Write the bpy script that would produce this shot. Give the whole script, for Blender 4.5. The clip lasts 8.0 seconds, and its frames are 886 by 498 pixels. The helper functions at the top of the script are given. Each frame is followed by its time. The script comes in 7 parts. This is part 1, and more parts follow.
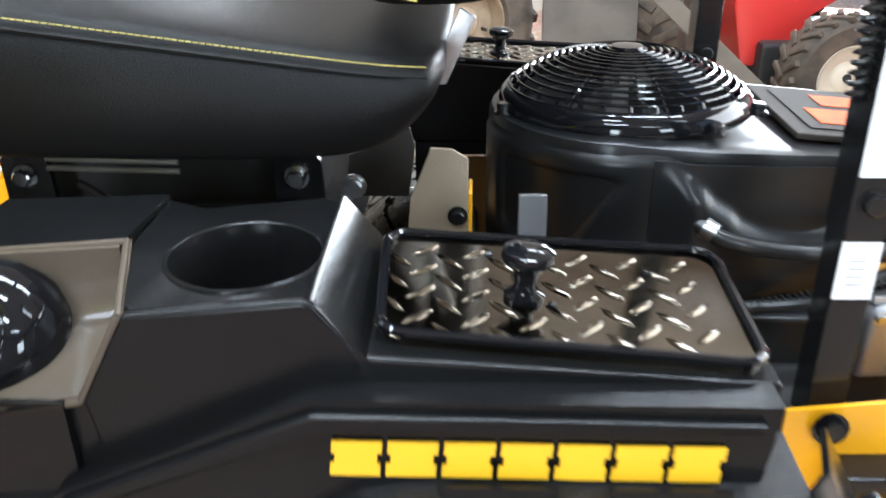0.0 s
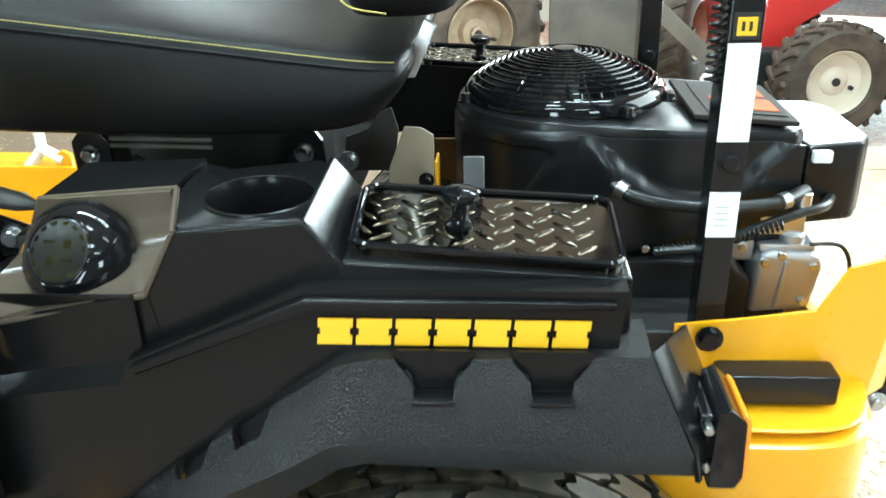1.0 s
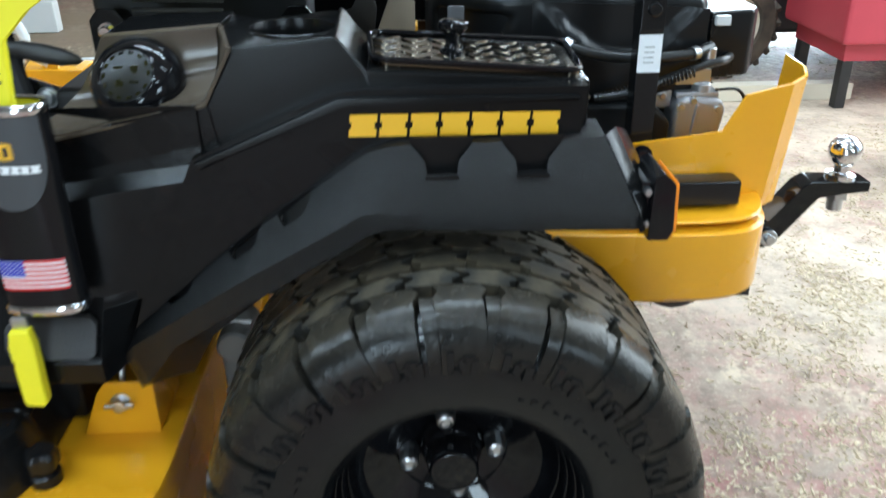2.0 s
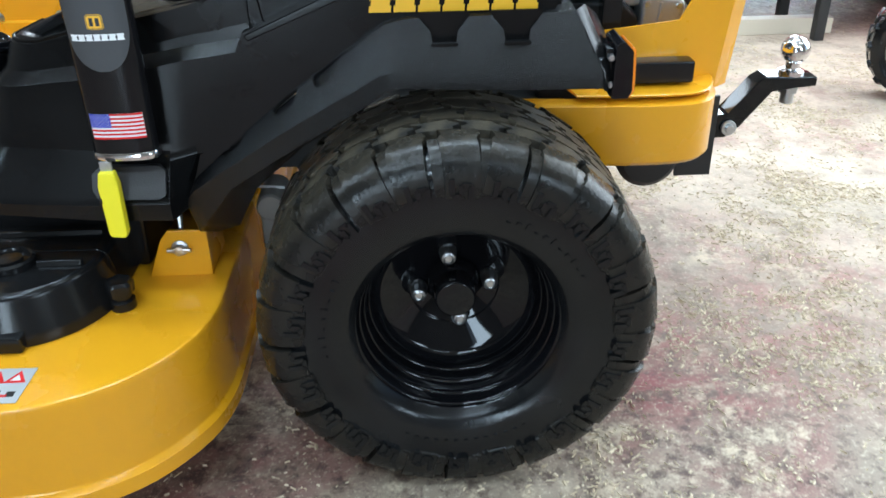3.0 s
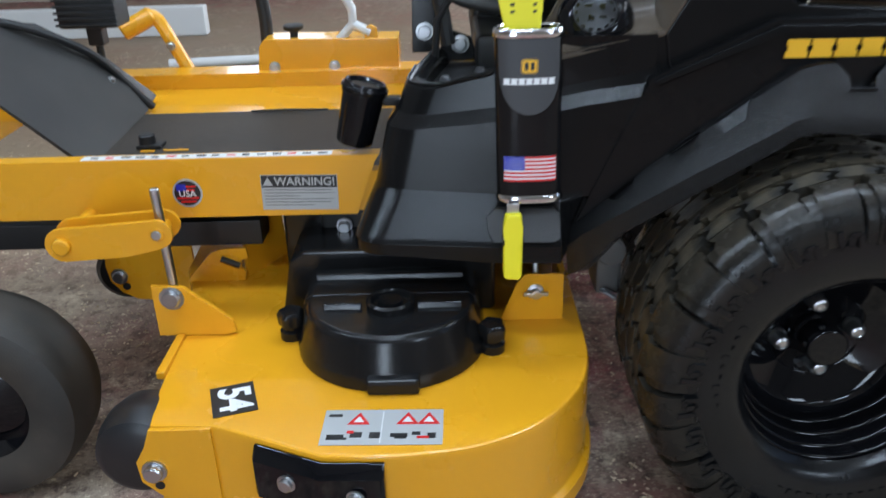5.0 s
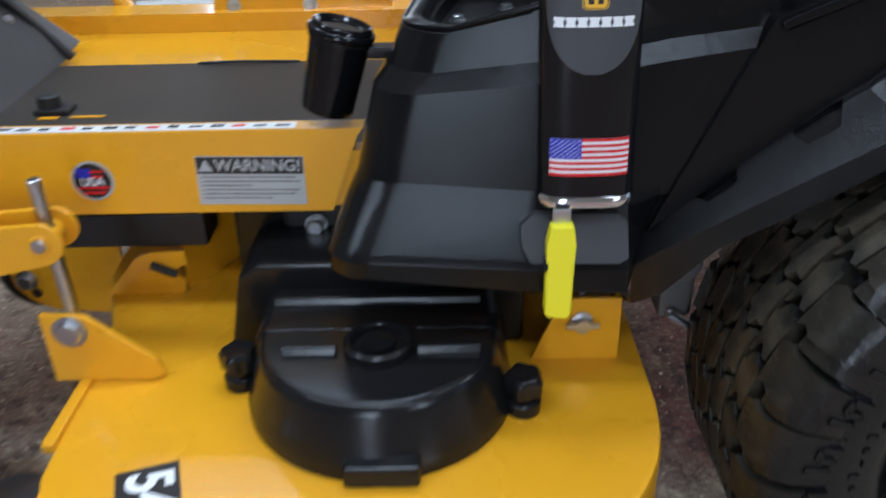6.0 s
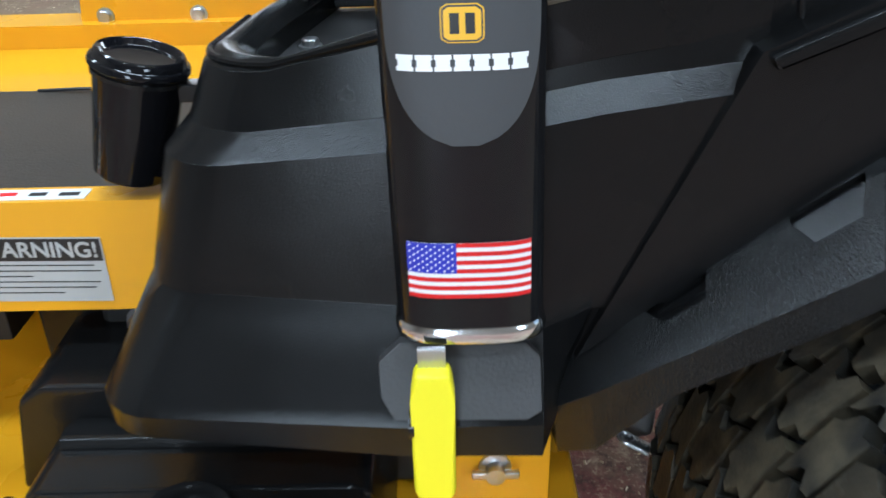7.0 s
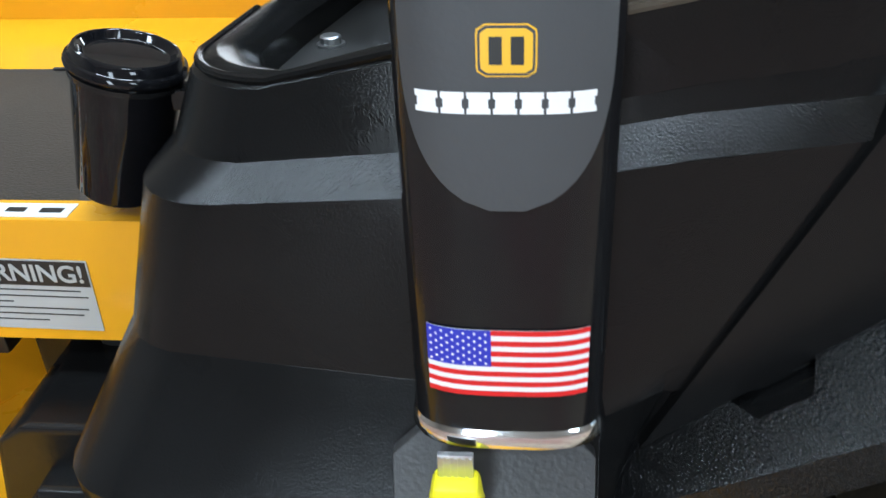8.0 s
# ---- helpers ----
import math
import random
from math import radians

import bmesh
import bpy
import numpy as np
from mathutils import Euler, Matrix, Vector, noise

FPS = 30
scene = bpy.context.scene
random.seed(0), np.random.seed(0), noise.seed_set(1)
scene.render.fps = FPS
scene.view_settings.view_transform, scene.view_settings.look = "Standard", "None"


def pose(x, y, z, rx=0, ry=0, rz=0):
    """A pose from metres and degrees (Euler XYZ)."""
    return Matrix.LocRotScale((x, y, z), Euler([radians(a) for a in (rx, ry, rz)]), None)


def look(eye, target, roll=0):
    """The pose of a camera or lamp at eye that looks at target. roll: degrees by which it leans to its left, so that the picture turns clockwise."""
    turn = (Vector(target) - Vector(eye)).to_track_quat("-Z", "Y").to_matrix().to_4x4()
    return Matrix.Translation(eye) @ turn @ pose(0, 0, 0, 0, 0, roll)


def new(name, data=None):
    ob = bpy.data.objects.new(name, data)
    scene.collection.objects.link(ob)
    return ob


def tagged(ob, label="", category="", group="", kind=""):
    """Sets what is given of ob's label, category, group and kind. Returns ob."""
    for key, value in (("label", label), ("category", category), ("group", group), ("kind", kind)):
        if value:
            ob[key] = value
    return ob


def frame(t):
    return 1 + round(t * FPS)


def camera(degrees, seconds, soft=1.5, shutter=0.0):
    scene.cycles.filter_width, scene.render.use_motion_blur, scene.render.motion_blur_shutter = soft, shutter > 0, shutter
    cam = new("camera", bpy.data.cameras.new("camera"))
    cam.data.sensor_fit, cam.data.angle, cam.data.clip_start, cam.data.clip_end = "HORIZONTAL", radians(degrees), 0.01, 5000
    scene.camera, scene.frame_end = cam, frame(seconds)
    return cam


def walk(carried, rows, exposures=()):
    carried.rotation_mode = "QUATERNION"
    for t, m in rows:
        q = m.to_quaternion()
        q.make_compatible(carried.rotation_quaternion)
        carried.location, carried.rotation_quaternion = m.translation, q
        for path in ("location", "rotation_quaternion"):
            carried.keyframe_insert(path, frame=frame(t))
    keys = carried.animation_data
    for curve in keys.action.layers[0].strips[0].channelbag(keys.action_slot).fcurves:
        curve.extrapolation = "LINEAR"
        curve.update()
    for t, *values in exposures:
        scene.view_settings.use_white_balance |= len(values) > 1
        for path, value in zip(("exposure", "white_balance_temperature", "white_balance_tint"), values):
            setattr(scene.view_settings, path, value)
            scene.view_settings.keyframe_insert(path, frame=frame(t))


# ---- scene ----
cam = camera(56.0, 8.0, shutter=0.5)
PATH = [
    (0, (-0.0212, -0.3364, 0.9366), (-0.1002, 1.4662, 0.0737), -0.71),
    (0.5, (0.0217, -0.4397, 0.9427), (-0.0882, 1.3589, 0.075), -0.85),
    (1, (0.0412, -0.5289, 0.9669), (-0.0983, 1.2819, 0.1294), -1.62),
    (1.5, (0.0178, -0.6307, 0.9376), (-0.0507, 1.1631, 0.0558), -1.52),
    (1.7, (-0.0075, -0.6798, 0.9215), (-0.0131, 1.0993, 0.0078), -1.26),
    (2, (-0.0394, -0.7661, 0.8989), (0.0342, 1.0248, 0.0116), -0.66),
    (2.2, (-0.0432, -0.8306, 0.8868), (-0.0019, 0.9449, -0.033), -0.29),
    (3.3, (-0.0689, -1.0362, 0.8736), (0.0156, 0.7049, -0.1069), -1.64),
    (3.5, (-0.1129, -1.0523, 0.8749), (0.0178, 0.6805, -0.1152), -0.92),
    (3.6, (-0.136, -1.065, 0.881), (0.005, 0.6715, -0.1028), -1.05),
    (3.8, (-0.2115, -1.083, 0.8905), (-0.0627, 0.673, -0.059), -1.1),
    (4, (-0.2699, -1.0835, 0.9172), (-0.1883, 0.682, -0.0188), -1.25),
    (4.4, (-0.400, -1.075, 0.9316), (-0.400, 0.709, 0.0274), -0.1),
    (4.5, (-0.4272, -1.0692, 0.9296), (-0.4323, 0.7162, 0.0284), -0.11),
    (4.7, (-0.4638, -1.0504, 0.9107), (-0.4864, 0.7691, 0.0806), -1.91),
    (5.8, (-0.5241, -0.7321, 0.7842), (-0.5701, 1.0233, -0.173), -0.92),
    (6, (-0.5161, -0.6589, 0.7809), (-0.534, 1.0966, -0.1773), -1.36),
    (6.2, (-0.5034, -0.5962, 0.7744), (-0.4775, 1.1674, -0.1683), -1.39),
    (6.5, (-0.4766, -0.5177, 0.7593), (-0.4148, 1.2425, -0.1884), -1.01),
    (7, (-0.4141, -0.4065, 0.7378), (-0.43, 1.3462, -0.2254), -1.57),
    (7.5, (-0.3989, -0.3338, 0.7266), (-0.5139, 1.3919, -0.2777), -2.06),
    (8, (-0.405, -0.2961, 0.7332), (-0.5591, 1.4014, -0.3131), -1.86),
]
walk(cam, [(t, look(eye, target, roll)) for t, eye, target, roll in PATH], [(0.0, 1.14, 6450, 11), (0.5, 1.12, 6300, 3), (1.0, 1.04, 6350, -4), (1.5, 0.63, 6250, 0), (2.0, 0.17, 6000, 3), (3.5, 0.17, 5950, 5), (4.0, 0.2, 5500, 0), (4.5, -0.05, 6050, 6), (6.0, -0.2, 6000, 14), (6.5, 0.18, 5750, 7), (7.0, 0.48, 6050, 8), (8.0, 0.57, 6250, 8)])

# ---- light ----
world = bpy.data.worlds.new("world")
scene.world = world
world.use_nodes = True
wn = world.node_tree
sky = wn.nodes.new("ShaderNodeTexSky")
sky.sky_type, sky.sun_disc = "NISHITA", False
sky.sun_elevation, sky.sun_rotation = radians(40), radians(160)
wn.nodes["Background"].inputs["Strength"].default_value = 0.12
wn.links.new(sky.outputs[0], wn.nodes["Background"].inputs[0])


def lamp(name, m, sx, sy, watts, colour):
    d = bpy.data.lights.new(name, "AREA")
    d.shape, d.size, d.size_y, d.energy, d.color = "RECTANGLE", sx, sy, watts, colour
    ob = new(name, d)
    ob.matrix_world = m
    return ob


lamp("doorway_daylight", look((-1.05, -4.12, 1.0), (-1.05, 0.5, 1.0)), 0.6, 1.9, 47, (0.74, 0.88, 1.0))
lamp("corner_window_daylight", look((2.65, -4.12, 1.95), (-0.1, 0.2, 0.5)), 1.0, 1.0, 38, (0.74, 0.88, 1.0))
lamp("side_door_daylight", look((3.1, 1.4, 1.7), (0.9, 1.2, 0.0)), 3.0, 2.2, 145, (0.88, 0.95, 1.0))
lamp("back_door_daylight", look((2.25, 5.12, 1.15), (0.4, 0.5, 0.6)), 1.4, 2.2, 190, (0.82, 0.92, 1.0))
lamp("window_daylight", look((-1.75, 5.12, 1.6), (-0.8, 1.0, 0.4)), 0.75, 0.5, 8, (0.90, 0.95, 1.0))
# No such lights are known: overhead fill lamps added for brightness and highlights.
FILL_LAMPS = ((-3.1, -0.7, 32, 1.15), (-1.7, -0.85, 22, 1.15), (-0.36, -0.72, 14, 0.55), (1.7, -0.75, 8, 1.15), (-0.6, -2.2, 30, 1.15), (1.2, -3.0, 14, 1.15), (-0.55, 0.6, 28, 1.15), (0.75, 0.6, 28, 1.15), (-1.6, 2.4, 12, 1.15), (0.9, 2.4, 28, 1.15))
for x, y, watts, length in FILL_LAMPS:
    lamp("overhead_fill", look((x, y, 2.98), (x, y, 0)), length, 0.16, watts, (0.72, 0.87, 1.0))


# ---- materials ----
def mat(name, colour, rough=0.5, metal=0.0, grain=0.0, scale=60.0, var=0.0, vscale=4.0, colour2=None, bump=0.0, bscale=400.0, coat=0.0, rvar=0.0):
    m = bpy.data.materials.new(name)
    m.use_nodes = True
    nt = m.node_tree
    b = nt.nodes["Principled BSDF"]
    b.inputs["Base Color"].default_value = (*colour, 1)
    b.inputs["Roughness"].default_value = rough
    b.inputs["Metallic"].default_value = metal
    b.inputs["Coat Weight"].default_value = coat
    b.inputs["Coat Roughness"].default_value = 0.08
    tc = nt.nodes.new("ShaderNodeTexCoord")
    if var or grain or rvar:
        n1 = nt.nodes.new("ShaderNodeTexNoise")
        n1.inputs["Scale"].default_value, n1.inputs["Detail"].default_value = vscale, 8
        n2 = nt.nodes.new("ShaderNodeTexNoise")
        n2.inputs["Scale"].default_value, n2.inputs["Detail"].default_value = scale, 4
        for n in (n1, n2):
            nt.links.new(tc.outputs["Object"], n.inputs["Vector"])
        mix = nt.nodes.new("ShaderNodeMix")
        mix.data_type = "RGBA"
        mix.inputs["A"].default_value = (*colour, 1)
        mix.inputs["B"].default_value = (*(colour2 or tuple(c * 0.5 for c in colour)), 1)
        add = nt.nodes.new("ShaderNodeMath")
        add.operation = "MULTIPLY_ADD"
        r1 = nt.nodes.new("ShaderNodeMapRange")
        r1.inputs[1].default_value, r1.inputs[2].default_value, r1.inputs[4].default_value = 0.38, 0.66, var
        nt.links.new(n1.outputs[0], r1.inputs[0])
        nt.links.new(n2.outputs[0], add.inputs[0])
        add.inputs[1].default_value = grain
        nt.links.new(r1.outputs[0], add.inputs[2])
        nt.links.new(add.outputs[0], mix.inputs["Factor"])
        nt.links.new(mix.outputs["Result"], b.inputs["Base Color"])
        if rvar:
            r2 = nt.nodes.new("ShaderNodeMapRange")
            r2.inputs[1].default_value, r2.inputs[2].default_value = 0.3, 0.7
            r2.inputs[3].default_value, r2.inputs[4].default_value = max(0.02, rough - rvar), min(1, rough + rvar)
            nt.links.new(n1.outputs[0], r2.inputs[0])
            nt.links.new(r2.outputs[0], b.inputs["Roughness"])
    if bump:
        nb = nt.nodes.new("ShaderNodeTexNoise")
        nb.inputs["Scale"].default_value, nb.inputs["Detail"].default_value = bscale, 3
        nt.links.new(tc.outputs["Object"], nb.inputs["Vector"])
        bp = nt.nodes.new("ShaderNodeBump")
        bp.inputs["Strength"].default_value, bp.inputs["Distance"].default_value = bump, 0.002
        nt.links.new(nb.outputs[0], bp.inputs["Height"])
        nt.links.new(bp.outputs[0], b.inputs["Normal"])
    return m


PLASTIC = mat("black_moulded_plastic", (0.0060, 0.0059, 0.0061), 0.16, bump=0.10, bscale=1000, var=0.3, colour2=(0.0095, 0.0092, 0.0092), rvar=0.05, vscale=9)
PLASTIC.node_tree.nodes["Principled BSDF"].inputs["Specular IOR Level"].default_value = 0.22
FLARE = mat("grained_black_plastic", (0.0062, 0.0062, 0.0066), 0.20, bump=1.0, bscale=620, var=0.3, colour2=(0.012, 0.012, 0.0126), rvar=0.07)
FLARE.node_tree.nodes["Principled BSDF"].inputs["Specular IOR Level"].default_value = 0.4
GLOSS = mat("gloss_black_paint", (0.005, 0.005, 0.006), 0.045, coat=0.0, bump=0.015, bscale=120)
SATIN = mat("satin_black_metal", (0.009, 0.0088, 0.009), 0.2, bump=0.08, bscale=300)
MATT = mat("matt_black", (0.013, 0.0125, 0.0125), 0.5, var=0.4, colour2=(0.018, 0.017, 0.016))
ENGINE = mat("engine_shroud_plastic", (0.0075, 0.0077, 0.0082), 0.32, bump=0.06, bscale=500, rvar=0.05, var=0.2, colour2=(0.02, 0.02, 0.02))
ENGINE.node_tree.nodes["Principled BSDF"].inputs["Specular IOR Level"].default_value = 0.33
YELLOW = mat("yellow_powder_coat", (0.80, 0.368, 0.010), 0.27, coat=0.3, bump=0.06, bscale=160, var=0.35, colour2=(0.74, 0.33, 0.009), grain=0.1, rvar=0.05, vscale=6)
RUBBER = mat("dusty_tyre_rubber", (0.009, 0.009, 0.0086), 0.45, var=1.0, vscale=38, colour2=(0.066, 0.053, 0.034), grain=0.2, scale=240, bump=0.3, bscale=260)
LUGRUBBER = mat("shoulder_rubber", (0.0062, 0.0064, 0.0067), 0.27, var=0.8, vscale=30, colour2=(0.018, 0.0155, 0.012), grain=0.1, scale=200, bump=0.35, bscale=170, rvar=0.08)
SIDEWALL = mat("clean_sidewall_rubber", (0.0056, 0.0058, 0.0063), 0.20, var=0.5, vscale=14, colour2=(0.0115, 0.0118, 0.0125), bump=0.2, bscale=180, rvar=0.08)
for m, f in ((SIDEWALL, 0.34), (LUGRUBBER, 0.32), (GLOSS, 0.34), (SATIN, 0.34)):
    m.node_tree.nodes["Principled BSDF"].inputs["Specular IOR Level"].default_value = f
lr = LUGRUBBER.node_tree
lb = lr.nodes["Principled BSDF"]
tread_at, tread_dust = lr.nodes.new("ShaderNodeTexCoord"), lr.nodes.new("ShaderNodeTexNoise")
tread_xyz, tread_ramp, tread_mul, tread_mix = (lr.nodes.new(k) for k in ("ShaderNodeSeparateXYZ", "ShaderNodeMapRange", "ShaderNodeMath", "ShaderNodeMix"))
tread_dust.inputs["Scale"].default_value, tread_dust.inputs["Detail"].default_value = 55, 8
tread_ramp.inputs[1].default_value, tread_ramp.inputs[2].default_value = 0.238, 0.262
tread_mul.operation, tread_mix.data_type = "MULTIPLY", "RGBA"
tread_mix.inputs["B"].default_value = (0.050, 0.041, 0.028, 1)
lr.links.new(tread_at.outputs["Object"], tread_xyz.inputs[0])
lr.links.new(tread_at.outputs["Object"], tread_dust.inputs["Vector"])
lr.links.new(tread_xyz.outputs["Z"], tread_ramp.inputs[0])
lr.links.new(tread_ramp.outputs[0], tread_mul.inputs[0])
lr.links.new(tread_dust.outputs[0], tread_mul.inputs[1])
lr.links.new(lb.inputs["Base Color"].links[0].from_socket, tread_mix.inputs["A"])
lr.links.new(tread_mul.outputs[0], tread_mix.inputs["Factor"])
lr.links.new(tread_mix.outputs["Result"], lb.inputs["Base Color"])
CHROME = mat("polished_chrome", (0.75, 0.75, 0.76), 0.12, 1.0)
ZINC = mat("zinc_plated_steel", (0.55, 0.56, 0.57), 0.3, 1.0, var=0.4, colour2=(0.4, 0.4, 0.41), bump=0.1)
ALU = mat("cast_aluminium", (0.45, 0.45, 0.46), 0.45, 0.9, var=0.5, colour2=(0.25, 0.25, 0.26), bump=0.3, bscale=300)
VINYL = mat("black_vinyl", (0.0075, 0.0070, 0.0068), 0.36, bump=0.3, bscale=900, var=0.3, colour2=(0.013, 0.0128, 0.013))
VINYL.node_tree.nodes["Principled BSDF"].inputs["Specular IOR Level"].default_value = 0.12
STITCH = mat("yellow_thread", (0.5, 0.40, 0.10), 0.7, bump=0.5)
# Warm tint puts the brown room's reflection into the black plate's colour.
DARKPLATE = mat("tread_plate_warm_tint", (0.11, 0.092, 0.069), 0.13, 1.0, rvar=0.05, var=0.3, colour2=(0.06, 0.05, 0.036), vscale=18)
MAT_GREY = mat("worn_grey_rubber_mat", (0.023, 0.0165, 0.0112), 0.6, var=0.6, vscale=7, colour2=(0.044, 0.032, 0.022), grain=0.3, scale=120, bump=0.4)
DECAL = mat("white_decal_film", (0.72, 0.72, 0.7), 0.35, var=0.2, colour2=(0.6, 0.6, 0.6))
REFLECT = mat("white_reflective_tape", (0.86, 0.87, 0.88), 0.3, bump=0.2, bscale=500)
GREYDECAL = mat("grey_label_film", (0.42, 0.42, 0.41), 0.4)
INK = mat("black_ink", (0.012, 0.012, 0.012), 0.4)
RED = mat("red_ink", (0.65, 0.02, 0.02), 0.4)
BLUE = mat("blue_ink", (0.02, 0.03, 0.42), 0.4)
RED.node_tree.nodes["Principled BSDF"].inputs["Specular IOR Level"].default_value = 0.2
WHITE = mat("white_ink", (0.85, 0.85, 0.85), 0.4)
GOLD = mat("golden_yellow_decal", (0.85, 0.46, 0.018), 0.4)
LEMON = mat("lemon_yellow_plastic", (0.9, 0.8, 0.02), 0.4, bump=0.05)
PATCH = mat("charcoal_patch", (0.05, 0.051, 0.054), 0.55, bump=0.1, bscale=200)
AMBER = mat("amber_lens", (0.9, 0.25, 0.01), 0.18, coat=0.5)
GREYSTEEL = mat("grey_painted_steel", (0.16, 0.155, 0.15), 0.4, 0.3, var=0.4, colour2=(0.24, 0.23, 0.21), bump=0.1, vscale=8)
BROWN = mat("brown_orange_paint", (0.22, 0.10, 0.025), 0.5, var=0.5, bump=0.2)
FOOTGREY = mat("scuffed_dark_grey_steel", (0.019, 0.0182, 0.0175), 0.42, 0.0, var=0.5, colour2=(0.045, 0.042, 0.038), vscale=6, bump=0.1)
MOTTLEDRED = mat("mottled_red", (0.62, 0.10, 0.03), 0.7, var=0.6, vscale=60, colour2=(0.30, 0.06, 0.03))
MOTTLEDRED.node_tree.nodes["Principled BSDF"].inputs["Specular IOR Level"].default_value = 0.05
STICKER = mat("dull_sticker", (0.03, 0.024, 0.02), 0.75, var=0.4)
STICKER.node_tree.nodes["Principled BSDF"].inputs["Specular IOR Level"].default_value = 0.12
DUSTYTYRE = mat("dusty_grey_tyre", (0.027, 0.025, 0.021), 0.6, var=0.8, vscale=9, colour2=(0.062, 0.052, 0.04), grain=0.2, bump=0.2)
BARE = mat("dull_bare_steel", (0.055, 0.047, 0.04), 0.5, 0.2, var=0.5, bump=0.2)
TAN = mat("tan_bare_panel", (0.30, 0.235, 0.165), 0.5, var=0.4, bump=0.2)
REDPAINT = mat("red_tractor_paint", (0.5, 0.025, 0.02), 0.3, coat=0.3, var=0.4, colour2=(0.35, 0.02, 0.02))
CREAM = mat("cream_wheel_paint", (0.64, 0.57, 0.45), 0.4, var=0.4, colour2=(0.55, 0.48, 0.38))
DIRTYSTEEL = mat("dirty_brown_steel", (0.115, 0.097, 0.076), 0.55, var=0.7, vscale=7, colour2=(0.06, 0.05, 0.04), grain=0.2, bump=0.2)
OLDRUBBER = mat("old_dusty_rubber", (0.045, 0.034, 0.025), 0.8, var=0.9, vscale=9, colour2=(0.13, 0.095, 0.065), bump=0.5, bscale=80)
WOOD = mat("pale_board_wall", (0.52, 0.48, 0.43), 0.75, var=0.6, vscale=3, colour2=(0.42, 0.37, 0.31), grain=0.2, bump=0.3, bscale=60)
# Unseen walls kept dark so less bounced light reaches the black panels.
DARKWALL = mat("unseen_dimmed_wall", (0.20, 0.175, 0.15), 0.8, var=0.6, vscale=3, colour2=(0.13, 0.11, 0.09), grain=0.2, bump=0.3, bscale=60)
CEILING = mat("dim_ceiling_board", (0.45, 0.42, 0.38), 0.8, var=0.5, colour2=(0.35, 0.32, 0.28))
REDWALL = mat("red_sheet_metal", (0.45, 0.045, 0.065), 0.5, var=0.5, vscale=3)
HOSE = mat("black_rubber_hose", (0.012, 0.012, 0.012), 0.32)
# Tan base colour stands in for the sheen on black filler-pocket plastic.
SHEENPLASTIC = mat("black_plastic_tan_sheen", (0.085, 0.066, 0.049), 0.19, bump=0.1, bscale=500, rvar=0.05, var=0.3, colour2=(0.03, 0.028, 0.025))
SMOKE = mat("smoky_clear_plastic", (0.10, 0.10, 0.105), 0.12, coat=0.4)
SLEEVE = mat("black_lacquer", (0.007, 0.0068, 0.0075), 0.14)
SLEEVE.node_tree.nodes["Principled BSDF"].inputs["Specular IOR Level"].default_value = 0.3
RUBBERSMOOTH = mat("smooth_black_rubber", (0.014, 0.014, 0.015), 0.38, bump=0.1, bscale=200)
TANRIM = mat("rusty_tan_rim", (0.36, 0.27, 0.18), 0.65, var=0.7, colour2=(0.2, 0.13, 0.08), vscale=12)
ZINCDULL = mat("dull_grey_steel", (0.4, 0.39, 0.37), 0.5, 0.7, var=0.5, colour2=(0.25, 0.23, 0.2), vscale=15)
SHAVING = mat("pale_wood_shaving", (0.72, 0.60, 0.42), 0.7, var=0.9, vscale=45, colour2=(0.42, 0.31, 0.19))
GREYPLASTIC = mat("dark_grey_plastic", (0.03, 0.028, 0.028), 0.4, bump=0.2, bscale=400)


